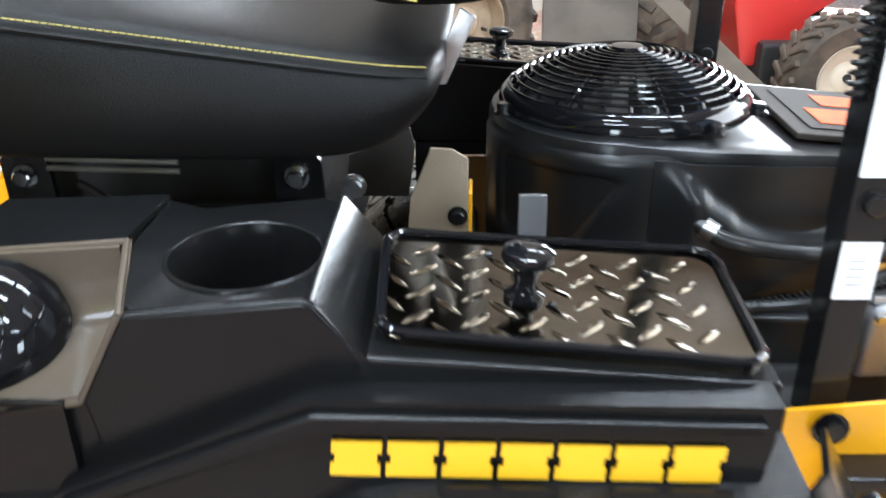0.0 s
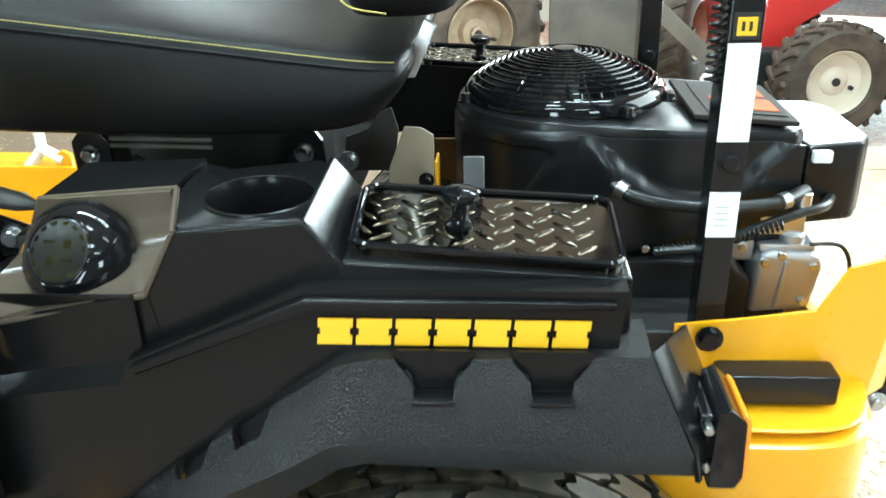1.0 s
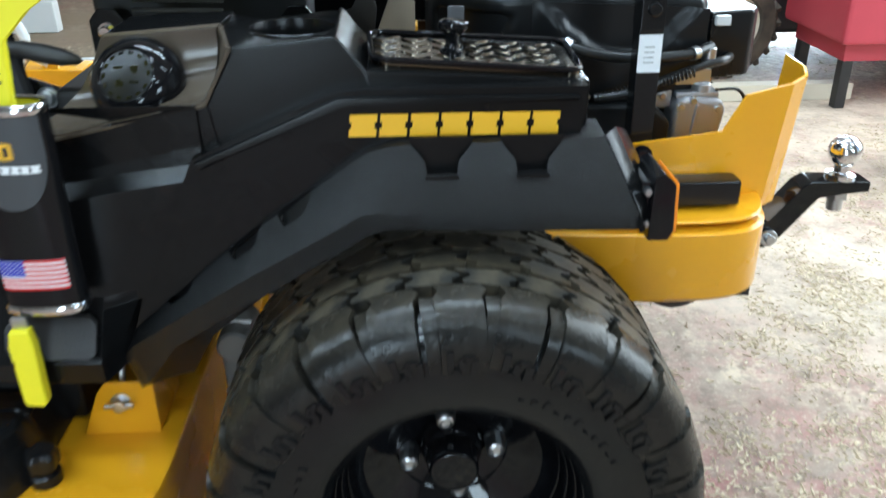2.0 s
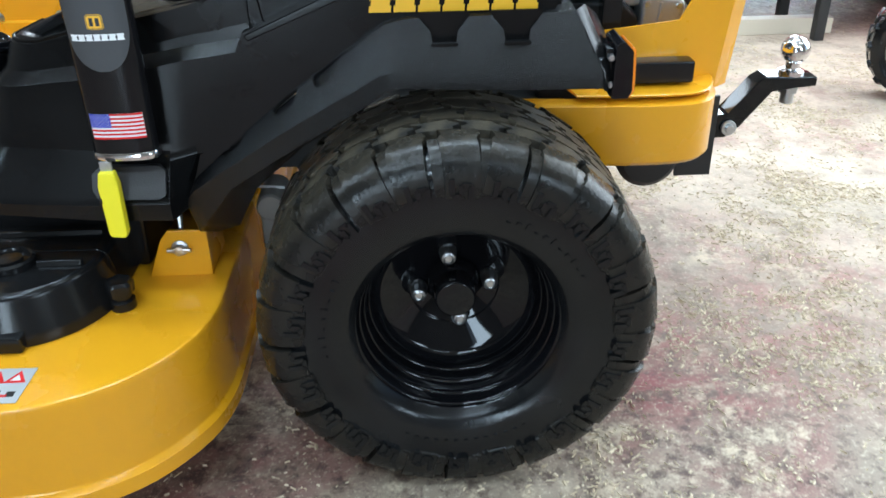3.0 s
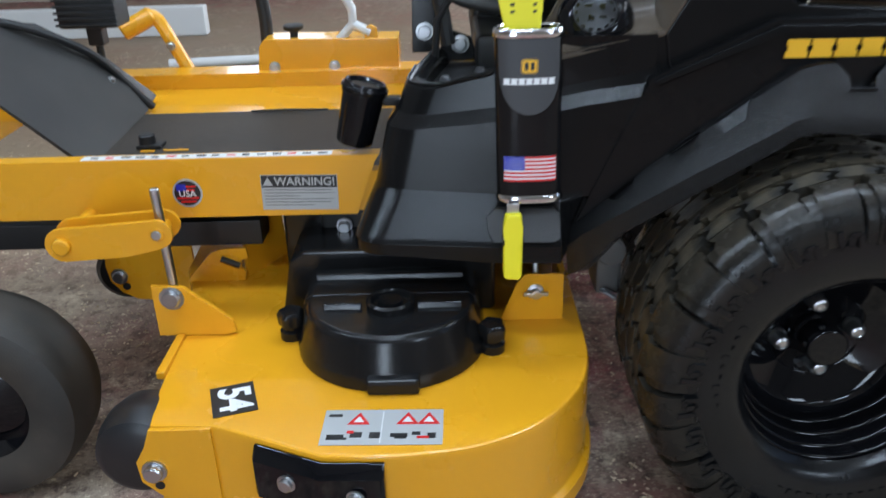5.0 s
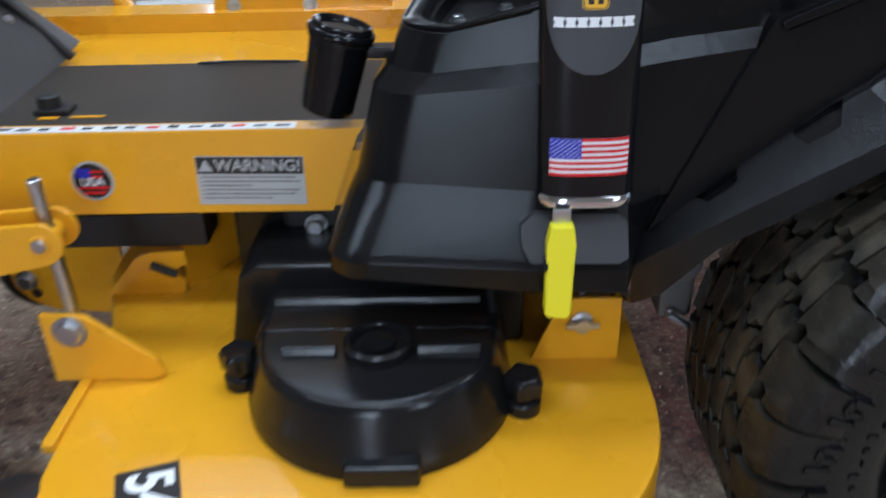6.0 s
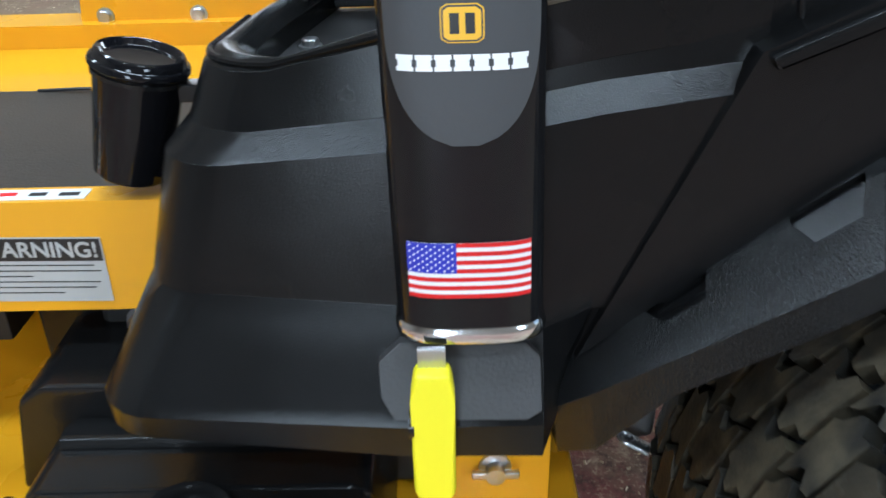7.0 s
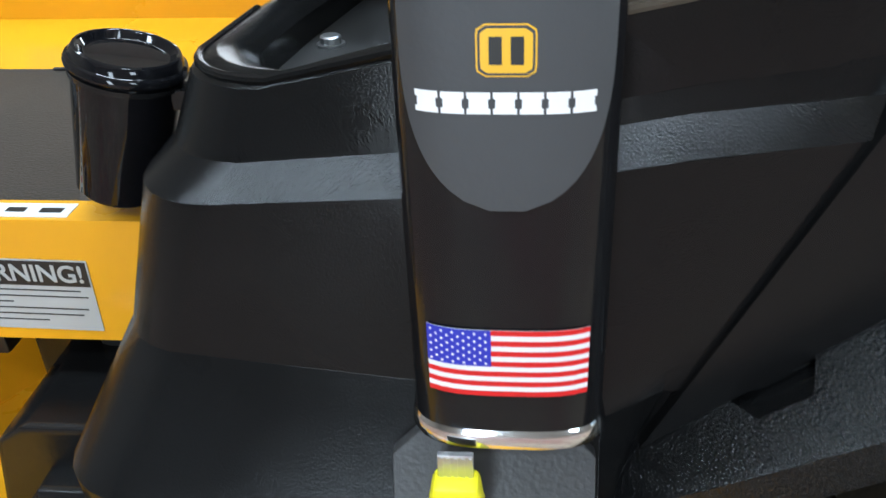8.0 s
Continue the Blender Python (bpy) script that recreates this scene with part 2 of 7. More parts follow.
def floor_material():
    m = bpy.data.materials.new("red_painted_concrete_with_sawdust")
    m.use_nodes = True
    nt = m.node_tree
    b = nt.nodes["Principled BSDF"]
    tc = nt.nodes.new("ShaderNodeTexCoord")

    def noise_tex(scale, detail, rough=0.6):
        n = nt.nodes.new("ShaderNodeTexNoise")
        n.inputs["Scale"].default_value, n.inputs["Detail"].default_value, n.inputs["Roughness"].default_value = scale, detail, rough
        nt.links.new(tc.outputs["Object"], n.inputs["Vector"])
        return n

    def ramp(src, lo, hi, v0=0.0, v1=1.0):
        r = nt.nodes.new("ShaderNodeMapRange")
        for k, v in enumerate((lo, hi, v0, v1)):
            r.inputs[k + 1].default_value = v
        nt.links.new(src, r.inputs[0])
        return r.outputs[0]

    def mixc(f, a, c):
        x = nt.nodes.new("ShaderNodeMix")
        x.data_type = "RGBA"
        nt.links.new(f, x.inputs["Factor"])
        for s, v in (("A", a), ("B", c)):
            if isinstance(v, tuple):
                x.inputs[s].default_value = (*v, 1)
            else:
                nt.links.new(v, x.inputs[s])
        return x.outputs["Result"]

    big, mid, small, fine = noise_tex(1.1, 5), noise_tex(7, 8, 0.68), noise_tex(13, 10, 0.78), noise_tex(110, 6, 0.8)
    paint = mixc(ramp(mid.outputs[0], 0.42, 0.60), (0.26, 0.062, 0.066), (0.20, 0.125, 0.092))
    worn = mixc(ramp(big.outputs[0], 0.42, 0.58), paint, (0.30, 0.235, 0.175))
    patch = nt.nodes.new("ShaderNodeMath")
    patch.operation = "MULTIPLY"
    nt.links.new(ramp(small.outputs[0], 0.50, 0.60), patch.inputs[0])
    nt.links.new(ramp(noise_tex(3.2, 4).outputs[0], 0.42, 0.62, 0.08, 0.9), patch.inputs[1])
    col = mixc(patch.outputs[0], worn, (0.60, 0.485, 0.34))
    speck = mixc(ramp(fine.outputs[0], 0.54, 0.62, 0.0, 0.7), col, (0.66, 0.55, 0.39))
    dark = mixc(ramp(noise_tex(30, 8, 0.78).outputs[0], 0.49, 0.60, 0.0, 0.85), speck, (0.075, 0.042, 0.032))
    # sawdust lies thicker round the rear of the mower and beyond
    sep = nt.nodes.new("ShaderNodeVectorMath")
    sep.operation = "DISTANCE"
    nt.links.new(tc.outputs["Object"], sep.inputs[0])
    sep.inputs[1].default_value = (1.5, 1.2, 0)
    drift = nt.nodes.new("ShaderNodeMath")
    drift.operation = "MULTIPLY"
    nt.links.new(ramp(sep.outputs["Value"], 1.7, 0.7), drift.inputs[0])
    nt.links.new(ramp(noise_tex(5.5, 9, 0.72).outputs[0], 0.42, 0.58, 0.40, 0.88), drift.inputs[1])
    # bare brown concrete past the front of the mower
    far = nt.nodes.new("ShaderNodeVectorMath")
    far.operation = "DISTANCE"
    nt.links.new(tc.outputs["Object"], far.inputs[0])
    far.inputs[1].default_value = (-1.9, 2.7, 0)
    bare = nt.nodes.new("ShaderNodeMath")
    bare.operation = "MULTIPLY"
    nt.links.new(ramp(far.outputs["Value"], 2.5, 1.5), bare.inputs[0])
    nt.links.new(ramp(noise_tex(4.0, 8, 0.7).outputs[0], 0.38, 0.60, 0.65, 0.92), bare.inputs[1])
    earth = mixc(bare.outputs[0], dark, (0.235, 0.165, 0.10))
    dust = mixc(drift.outputs[0], earth, (0.68, 0.55, 0.42))
    nt.links.new(dust, b.inputs["Base Color"])
    b.inputs["Roughness"].default_value = 0.62
    bp = nt.nodes.new("ShaderNodeBump")
    bp.inputs["Strength"].default_value, bp.inputs["Distance"].default_value = 0.5, 0.004
    nt.links.new(small.outputs[0], bp.inputs["Height"])
    nt.links.new(bp.outputs[0], b.inputs["Normal"])
    return m


FLOOR = floor_material()


# ---- mesh tools ----
PIECES = ("tread_block", "tread_bar", "fan_blade", "badge_block", "stripe", "print_bar")


def part(name, bm, material, parent=None, label="", smooth=True, m=None, angle=35):
    """Links a bmesh as one mesh object under a thing or a part; large faces stay flat beside rounded edges."""
    me = bpy.data.meshes.new(name)
    bmesh.ops.recalc_face_normals(bm, faces=bm.faces)
    for e in bm.edges:
        if len(e.link_faces) == 2 and e.calc_face_angle(0) > radians(angle):
            e.smooth = False
    for f in bm.faces:
        f.smooth = smooth
    bm.to_mesh(me)
    bm.free()
    me.materials.append(material)
    ob = put(name, me, parent, label, m)
    if smooth and name not in PIECES and len(me.polygons) < 6000:
        flat = ob.modifiers.new("even_normals", "WEIGHTED_NORMAL")
        flat.keep_sharp = True
    return ob


def put(name, me, parent=None, label="", m=None):
    ob = new(name, me)
    if m is not None:
        ob.matrix_basis = m
    if parent is not None:
        ob.parent = parent
        if parent.parent is None:
            ob.matrix_parent_inverse = parent.matrix_basis.inverted()
    return tagged(ob, label)


def box(bm, lo, hi, bevel=0.0, m=None):
    v = bmesh.ops.create_cube(bm, size=1.0)["verts"]
    for q in v:
        q.co = Vector([(lo[k] + hi[k]) / 2 + q.co[k] * (hi[k] - lo[k]) for k in range(3)])
        if m is not None:
            q.co = m @ q.co
    if bevel:
        es = list({e for q in v for e in q.link_edges})
        bmesh.ops.bevel(bm, geom=es, offset=bevel, segments=2, affect="EDGES", profile=0.5)
    return bm


def axis_matrix(p0, p1):
    p0, p1 = Vector(p0), Vector(p1)
    return Matrix.Translation(p0) @ (p1 - p0).to_track_quat("Z", "Y").to_matrix().to_4x4()


def lathe(bm, profile, m, seg=32, close=True):
    """profile: rows of radius and height, turned about the z of m."""
    rings = []
    for r, z in profile:
        if r < 1e-6:
            rings.append([bm.verts.new(m @ Vector((0, 0, z)))])
        else:
            rings.append([bm.verts.new(m @ Vector((r * math.cos(2 * math.pi * k / seg), r * math.sin(2 * math.pi * k / seg), z))) for k in range(seg)])
    for a, b in zip(rings, rings[1:]):
        for k in range(seg):
            q = []
            for v in (a[k % len(a)], a[(k + 1) % len(a)], b[(k + 1) % len(b)], b[k % len(b)]):
                if v not in q:
                    q.append(v)
            if len(q) > 2:
                bm.faces.new(q)
    if close:
        for r in (rings[0], rings[-1]):
            if len(r) > 2:
                bm.faces.new(r)
    return bm


def cyl(bm, p0, p1, r, seg=20, bevel=0.0, r2=None):
    d = (Vector(p1) - Vector(p0)).length
    r2 = r if r2 is None else r2
    prof = [(0, 0), (r - bevel, 0), (r, bevel), (r2, d - bevel), (r2 - bevel, d), (0, d)] if bevel else [(0, 0), (r, 0), (r2, d), (0, d)]
    return lathe(bm, prof, axis_matrix(p0, p1), seg, False)


def tube(bm, pts, r, seg=10, caps=True):
    """A bent round bar through the points."""
    pts = [Vector(p) for p in pts]
    rings, up = [], None
    for k, p in enumerate(pts):
        d = (pts[min(k + 1, len(pts) - 1)] - pts[max(k - 1, 0)]).normalized()
        if up is None:
            up = d.orthogonal().normalized()
        up = (up - d * up.dot(d)).normalized()
        side = d.cross(up)
        rings.append([bm.verts.new(p + r * (up * math.cos(2 * math.pi * j / seg) + side * math.sin(2 * math.pi * j / seg))) for j in range(seg)])
    for a, b in zip(rings, rings[1:]):
        for j in range(seg):
            bm.faces.new((a[j], a[(j + 1) % seg], b[(j + 1) % seg], b[j]))
    if caps:
        bm.faces.new(rings[0])
        bm.faces.new(rings[-1])
    return bm


def curve_points(pts, n=8):
    """Smooth points through a few (Catmull-Rom)."""
    P = [Vector(p) for p in pts]
    P = [P[0] * 2 - P[1]] + P + [P[-1] * 2 - P[-2]]
    out = []
    for k in range(1, len(P) - 2):
        a, b, c, d = P[k - 1:k + 3]
        for j in range(n):
            t = j / n
            out.append(0.5 * ((2 * b) + (c - a) * t + (2 * a - 5 * b + 4 * c - d) * t * t + (3 * b - a - 3 * c + d) * t ** 3))
    return out + [P[-2]]


def prism(bm, poly, axis, a, b, bevel=0.0, seg=2):
    """poly: corners in the two other axes (in x, y, z order), pulled from a to b along the axis."""
    k = "xyz".index(axis)

    def at(p, h):
        q = list(p)
        q.insert(k, h)
        return Vector(q)
    lo = [bm.verts.new(at(p, a)) for p in poly]
    hi = [bm.verts.new(at(p, b)) for p in poly]
    fs = [bm.faces.new(lo), bm.faces.new(hi)]
    n = len(poly)
    for j in range(n):
        fs.append(bm.faces.new((lo[j], lo[(j + 1) % n], hi[(j + 1) % n], hi[j])))
    if bevel:
        es = list({e for f in fs for e in f.edges})
        bmesh.ops.bevel(bm, geom=es, offset=bevel, segments=seg, affect="EDGES", profile=0.5)
    return bm


def loft(bm, sections, closed=False, caps=False):
    """A skin over rows of points with equal counts."""
    rows = [[bm.verts.new(p) for p in s] for s in sections]
    n = len(rows[0])
    for a, b in zip(rows, rows[1:]):
        for j in range(n if closed else n - 1):
            bm.faces.new((a[j], a[(j + 1) % n], b[(j + 1) % n], b[j]))
    if caps:
        bm.faces.new(rows[0])
        bm.faces.new(rows[-1])
    return bm


def thick(bm, t):
    bmesh.ops.recalc_face_normals(bm, faces=bm.faces)
    bmesh.ops.solidify(bm, geom=list(bm.faces), thickness=t)
    return bm


def soften(bm, offset, angle=20, seg=2):
    es = [e for e in bm.edges if len(e.link_faces) == 2 and e.calc_face_angle(0) > radians(angle)]
    bmesh.ops.bevel(bm, geom=es, offset=offset, segments=seg, affect="EDGES", profile=0.5, clamp_overlap=True)
    return bm


def thing(name, x, y, z, label, category, group="", kind=""):
    ob = new(name)
    ob.empty_display_size = 0.1
    ob.matrix_basis = Matrix.Translation((x, y, z))
    return tagged(ob, label, category, group, kind)


def bolt(name, p, way, r, h, parent, material=None, label=""):
    """A hexagon head with a washer."""
    m = axis_matrix(p, Vector(p) + Vector(way))
    bm = bmesh.new()
    lathe(bm, [(0, 0), (r * 1.35, 0), (r * 1.35, h * 0.25), (r, h * 0.25), (r, h * 0.85), (r * 0.82, h), (0, h)], m, 12, False)
    return part(name, bm, material or ZINC, parent, label, smooth=False)


# ---- setting ----
X0, X1, Y0, Y1, TOP = -4.0, 3.3, -4.2, 5.2, 3.2
bm = bmesh.new()
box(bm, (X0 - 3, Y0 - 6, -0.2), (X1 + 3, Y1 + 3, 0))
tagged(part("floor", bm, FLOOR, smooth=False), "worn red-painted concrete floor strewn with sawdust", "floor", kind="structure")
bm = bmesh.new()
box(bm, (X0, Y1, 0), (-2.15, Y1 + 0.15, TOP))
box(bm, (-1.35, Y1, 0), (1.5, Y1 + 0.15, TOP))
box(bm, (-2.15, Y1, 0), (-1.35, Y1 + 0.15, 1.33))
box(bm, (-2.15, Y1, 1.87), (-1.35, Y1 + 0.15, TOP))
box(bm, (3.0, Y1, 0), (X1, Y1 + 0.15, TOP))
box(bm, (1.5, Y1, 2.3), (3.0, Y1 + 0.15, TOP))
tagged(part("wall_north", bm, WOOD, smooth=False), "pale board wall of the workshop", "wall", kind="structure")
window = thing("window_1", -1.75, Y1, 1.33, "white framed workshop window in the board wall", "window", kind="structure")
bm = bmesh.new()
for x0, x1, z0, z1 in ((-2.15, -2.12, 1.33, 1.87), (-1.38, -1.35, 1.33, 1.87), (-2.12, -1.38, 1.33, 1.36), (-2.12, -1.38, 1.84, 1.87)):
    box(bm, (x0, Y1 + 0.04, z0), (x1, Y1 + 0.1, z1), 0.004)
part("window_frame", bm, DECAL, window)
doorway = thing("door_1", 2.25, Y1, 0, "white door frame of the open back doorway", "door frame", kind="structure")
bm = bmesh.new()
for x0, x1, z0, z1 in ((1.5, 1.56, 0, 2.3), (2.94, 3.0, 0, 2.3), (1.56, 2.94, 2.24, 2.3)):
    box(bm, (x0, Y1 + 0.04, z0), (x1, Y1 + 0.1, z1), 0.004)
part("door_frame", bm, DECAL, doorway)
bm = bmesh.new()
box(bm, (X0 - 0.15, Y0, 0), (X0, Y1 + 0.15, TOP))
tagged(part("wall_west", bm, DARKWALL, smooth=False), "unseen workshop wall, darkened to cut bounced light", "wall", kind="structure")
bm = bmesh.new()
box(bm, (X1, Y0, 0), (X1 + 0.15, -1.4, TOP))
box(bm, (X1, 2.0, 0), (X1 + 0.15, Y1 + 0.15, TOP))
box(bm, (X1, -1.4, 2.8), (X1 + 0.15, 2.0, TOP))
tagged(part("wall_east", bm, DARKWALL, smooth=False), "unseen workshop wall with an open doorway, darkened to cut bounced light", "wall", kind="structure")
bm = bmesh.new()
box(bm, (X0, Y0 - 0.15, 0), (-1.5, Y0, 2.05))
box(bm, (-0.6, Y0 - 0.15, 0), (2.1, Y0, 2.05))
box(bm, (2.1, Y0 - 0.15, 0), (X1, Y0, 1.4))
box(bm, (X0, Y0 - 0.15, 2.05), (2.1, Y0, TOP))
box(bm, (3.2, Y0 - 0.15, 1.4), (X1, Y0, TOP))
box(bm, (2.1, Y0 - 0.15, 2.5), (3.2, Y0, TOP))
tagged(part("wall_south", bm, DARKWALL, smooth=False), "unseen workshop wall with doorway and window, darkened to cut bounced light", "wall", kind="structure")
bm = bmesh.new()
box(bm, (X0 - 0.15, Y0 - 0.15, TOP), (X1 + 0.15, Y1 + 0.15, TOP + 0.12))
tagged(part("ceiling", bm, CEILING, smooth=False), "plain boarded ceiling of the workshop", "ceiling", kind="structure")

# Unseen housings built only to hold the added fill lamps.
for x, y, watts, length in FILL_LAMPS:
    fixture = thing("fill_housing", x, y, 3.0, "white housing over an added fill lamp, out of view", "ceiling light", "ceiling lights")
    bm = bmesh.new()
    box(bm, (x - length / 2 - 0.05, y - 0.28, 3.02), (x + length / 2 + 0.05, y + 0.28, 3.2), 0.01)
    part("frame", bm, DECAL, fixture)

# ---- the mower ----
MID = 0.43
mower = thing("riding_mower", -0.3, MID, 0, "yellow and black zero-turn riding mower standing on the floor", "mower")
HUB = Vector((0, 0, 0.258))


def mirror(p):
    return (p[0], 2 * MID - p[1], p[2])


def label_plate(name, m, w, h, material, parent, label="", t=0.0006):
    """A thin sticker of size w by h in the x and y of m."""
    bm = bmesh.new()
    box(bm, (-w / 2, -h / 2, 0), (w / 2, h / 2, t), 0, m)
    return part(name, bm, material, parent, label, smooth=False)


def lettering(name, body, size, m, material, parent, label="", bold=0.0):
    cu = bpy.data.curves.new(name, "FONT")
    cu.body, cu.size, cu.align_x, cu.align_y, cu.extrude = body, size, "CENTER", "CENTER", 0.0002
    cu.offset = bold
    tmp = bpy.data.objects.new(name, cu)
    me = bpy.data.meshes.new_from_object(tmp)
    bpy.data.objects.remove(tmp)
    me.transform(m)
    me.materials.append(material)
    return put(name, me, parent, label)


def face_frame(o, right, up):
    """A frame at o with x along right and y along up."""
    r = Vector(right).normalized()
    u = (Vector(up) - r * Vector(up).dot(r)).normalized()
    n = r.cross(u)
    m = Matrix((r, u, n)).transposed().to_4x4()
    return Matrix.Translation(o) @ m


# wheels
def lug(c, h, s, half_angle, stations, side, lift, skew=0.0, widen=0.0):
    """One rubber block about the wheel's axis, following the stations (share of the half width, radius)."""
    bm = bmesh.new()
    rows = []
    for j, (k, r) in enumerate(stations):
        f = j / max(1, len(stations) - 1)
        out = Vector((lift, 0)) if k < 0.9 else Vector((lift * 0.6, lift * 0.45)) if k < 1.0 else Vector((0.0, lift * (0.36 if r > 0.21 else 0.10)))
        row = []
        half = half_angle * (1 + widen * f * f)
        for top, da in ((0, -half), (1, -half * 0.95), (1, half * 0.95), (0, half)):
            rr = r * s + (out.x if top else -0.013 if k < 0.97 else -0.004)
            yy = c + side * (h * k + (out.y if top else -0.008 * (k > 0.9)))
            t = (skew[j] if isinstance(skew, (list, tuple)) else skew * f) + da
            row.append(Vector((rr * math.sin(t), yy, rr * math.cos(t))))
        rows.append(row)
    loft(bm, rows, closed=True, caps=True)
    return bm


def side_rib(c, h, s, side):
    """A stepped rib moulded on the sidewall under each shoulder block."""
    bm = bmesh.new()
    path = [(-0.066, 0.226), (-0.066, 0.204), (-0.014, 0.204), (-0.014, 0.218), (0.040, 0.218), (0.040, 0.200)]
    for (a0, r0), (a1, r1) in zip(path, path[1:]):
        e = 0.0030
        da, dr = (e / 0.2, 0.0) if a0 == a1 else (0.0, e)
        lo, hi = [], []
        for a, r in ((a0 - da, r0 - dr), (a1 - da, r1 - dr), (a1 + da, r1 + dr), (a0 + da, r0 + dr)):
            for y, row in ((0.992, lo), (1.048, hi)):
                row.append(bm.verts.new((r * s * math.sin(a), c + side * h * y, r * s * math.cos(a))))
        bm.faces.new(lo), bm.faces.new(hi)
        for k in range(4):
            bm.faces.new((lo[k], lo[(k + 1) % 4], hi[(k + 1) % 4], hi[k]))
    return bm


def rear_wheel(c_out, c_in, side):
    """side -1: the outer face looks towards -y."""
    lo, hi = min(c_out, c_in), max(c_out, c_in)
    c, h, s = (lo + hi) / 2, (hi - lo) / 2, 0.99
    bm = bmesh.new()
    half = [(0.136, 0.80), (0.143, 0.88), (0.150, 0.925), (0.162, 0.965), (0.178, 0.990), (0.196, 1.0), (0.212, 0.990), (0.222, 0.965), (0.232, 0.92), (0.242, 0.84), (0.249, 0.7), (0.251, 0.35)]
    prof = [(r * s, c - h * k) for r, k in half] + [(r * s, c + h * k) for r, k in reversed(half)]
    lathe(bm, prof, Matrix.Translation((0, 0, HUB.z)) @ Matrix.Rotation(radians(-90), 4, "X"), 80, False)
    for v in bm.verts:
        v.co.z = max(v.co.z, 0.001)
    tyre = part("rear_wheel", bm, SIDEWALL, mower, "black off-road tyre with dusty chunky tread", angle=30)
    n = 26
    kinds = []
    for sd in (-1, 1):
        off = 0.5 if sd > 0 else 0.0
        z = 0.022
        shoulder = [(0.60, 0.2565), (0.68, 0.2555), (0.76, 0.2535), (0.86, 0.2505), (0.93, 0.243), (0.975, 0.230), (1.0, 0.215)]
        kinds += [(lug(c, h, s, 0.090, shoulder + [(1.008, 0.200)], sd, 0.011, (0, z, 0, 0.008, 0.014, 0.018, 0.022, 0.024), 0.15), off, 1, LUGRUBBER, n),
                  (lug(c, h, s, 0.088, shoulder + [(1.008, 0.207)], sd, 0.0105, (0, z, 0, 0.0, -0.005, -0.009, -0.013, -0.015), 0.15), off, 2, LUGRUBBER, n),
                  (lug(c, h, s, 0.029, [(0.70, 0.2550), (0.78, 0.2530), (0.86, 0.2495), (0.93, 0.242), (0.975, 0.229), (1.0, 0.212), (1.006, 0.203)], sd, 0.0062, (0, 0, 0.003, 0.004, 0.004, 0.004, 0.004)), off + 0.55, 0, LUGRUBBER, n),
                  (lug(c, h, s, 0.090, [(0.33, 0.2575), (0.37, 0.2575), (0.41, 0.257), (0.45, 0.257), (0.50, 0.2568), (0.56, 0.2565)], sd, 0.009, (0, 0.012, 0.052, 0.058, 0.024, 0.030)), off + 0.42, 0, RUBBER, 30),
                  (lug(c, h, s, 0.088, [(0.025, 0.258), (0.075, 0.258), (0.115, 0.258), (0.165, 0.258), (0.21, 0.258), (0.285, 0.258)], sd, 0.009, (0, -0.006, -0.050, -0.056, -0.016, -0.022)), off - 0.08, 0, RUBBER, 30),
                  (side_rib(c, h, s, sd), off + 0.12, 0, SIDEWALL, n)]
    for bm, off, every, rubber, count in kinds:
        me = None
        for k in range(count):
            if every and k % 2 != every - 1:
                continue
            a = 2 * math.pi * (k + off) / count
            m = Matrix.Translation((0, 0, HUB.z)) @ Matrix.Rotation(a, 4, "Y")
            if me is None:
                first = part("tread_block", bm, rubber, tyre, m=m, angle=42)
                me = first.data
            else:
                put("tread_block", me, tyre, m=m)
    bm = bmesh.new()
    for a0, a1, count in ((20, 62, 11), (150, 205, 13), (262, 300, 9)):
        for k in range(count):
            a = radians(a0 + (a1 - a0) * k / (count - 1))
            mm = Matrix.Translation((0, c + side * h * 0.992, HUB.z)) @ Matrix.Rotation(a, 4, "Y")
            box(bm, (-0.0028, -0.0012, 0.172), (0.0028, 0.0012, 0.1735 + 0.0035 * (k % 3)), 0, mm)
    tagged(part("raised_marks", bm, SIDEWALL, tyre), kind="stuff")
    f, o = c_out, -side
    m = axis_matrix((0, f, HUB.z), (0, f + o, HUB.z))
    bm = bmesh.new()
    prof = [(0.145, 0.030), (0.152, 0.023), (0.1545, 0.017), (0.1535, 0.0115), (0.150, 0.0095), (0.146, 0.0115), (0.1435, 0.017), (0.141, 0.026), (0.1385, 0.030)]
    for r, y in ((0.134, 0.033), (0.1285, 0.050), (0.1225, 0.069), (0.1170, 0.090)):
        prof += [(r + 0.0018, y - 0.0022), (r, y - 0.0012), (r - 0.0014, y + 0.0010), (r - 0.0022, y + 0.0045), (r - 0.0026, y + 0.012)]
    prof += [(0.1125, 0.106), (0.108, 0.113), (0.1035, 0.1165), (0.0985, 0.1185), (0.0655, 0.1330), (0.0640, 0.1350), (0.0620, 0.1362), (0.034, 0.1485), (0.030, 0.1500), (0.030, 0.152), (0.0, 0.152)]
    lathe(bm, prof, m, 72, False)
    part("rim", bm, GLOSS, tyre, "glossy black steel wheel rim")
    bm = bmesh.new()
    lathe(bm, [(0.037, 0.146), (0.037, 0.138), (0.0345, 0.1355), (0.0340, 0.126), (0.0320, 0.1235), (0.0300, 0.122), (0.0290, 0.097), (0.0280, 0.0925), (0.0265, 0.0905), (0.0245, 0.0895), (0, 0.0892)], m, 40, False)
    part("hub_cap", bm, GLOSS, tyre, "black axle hub")
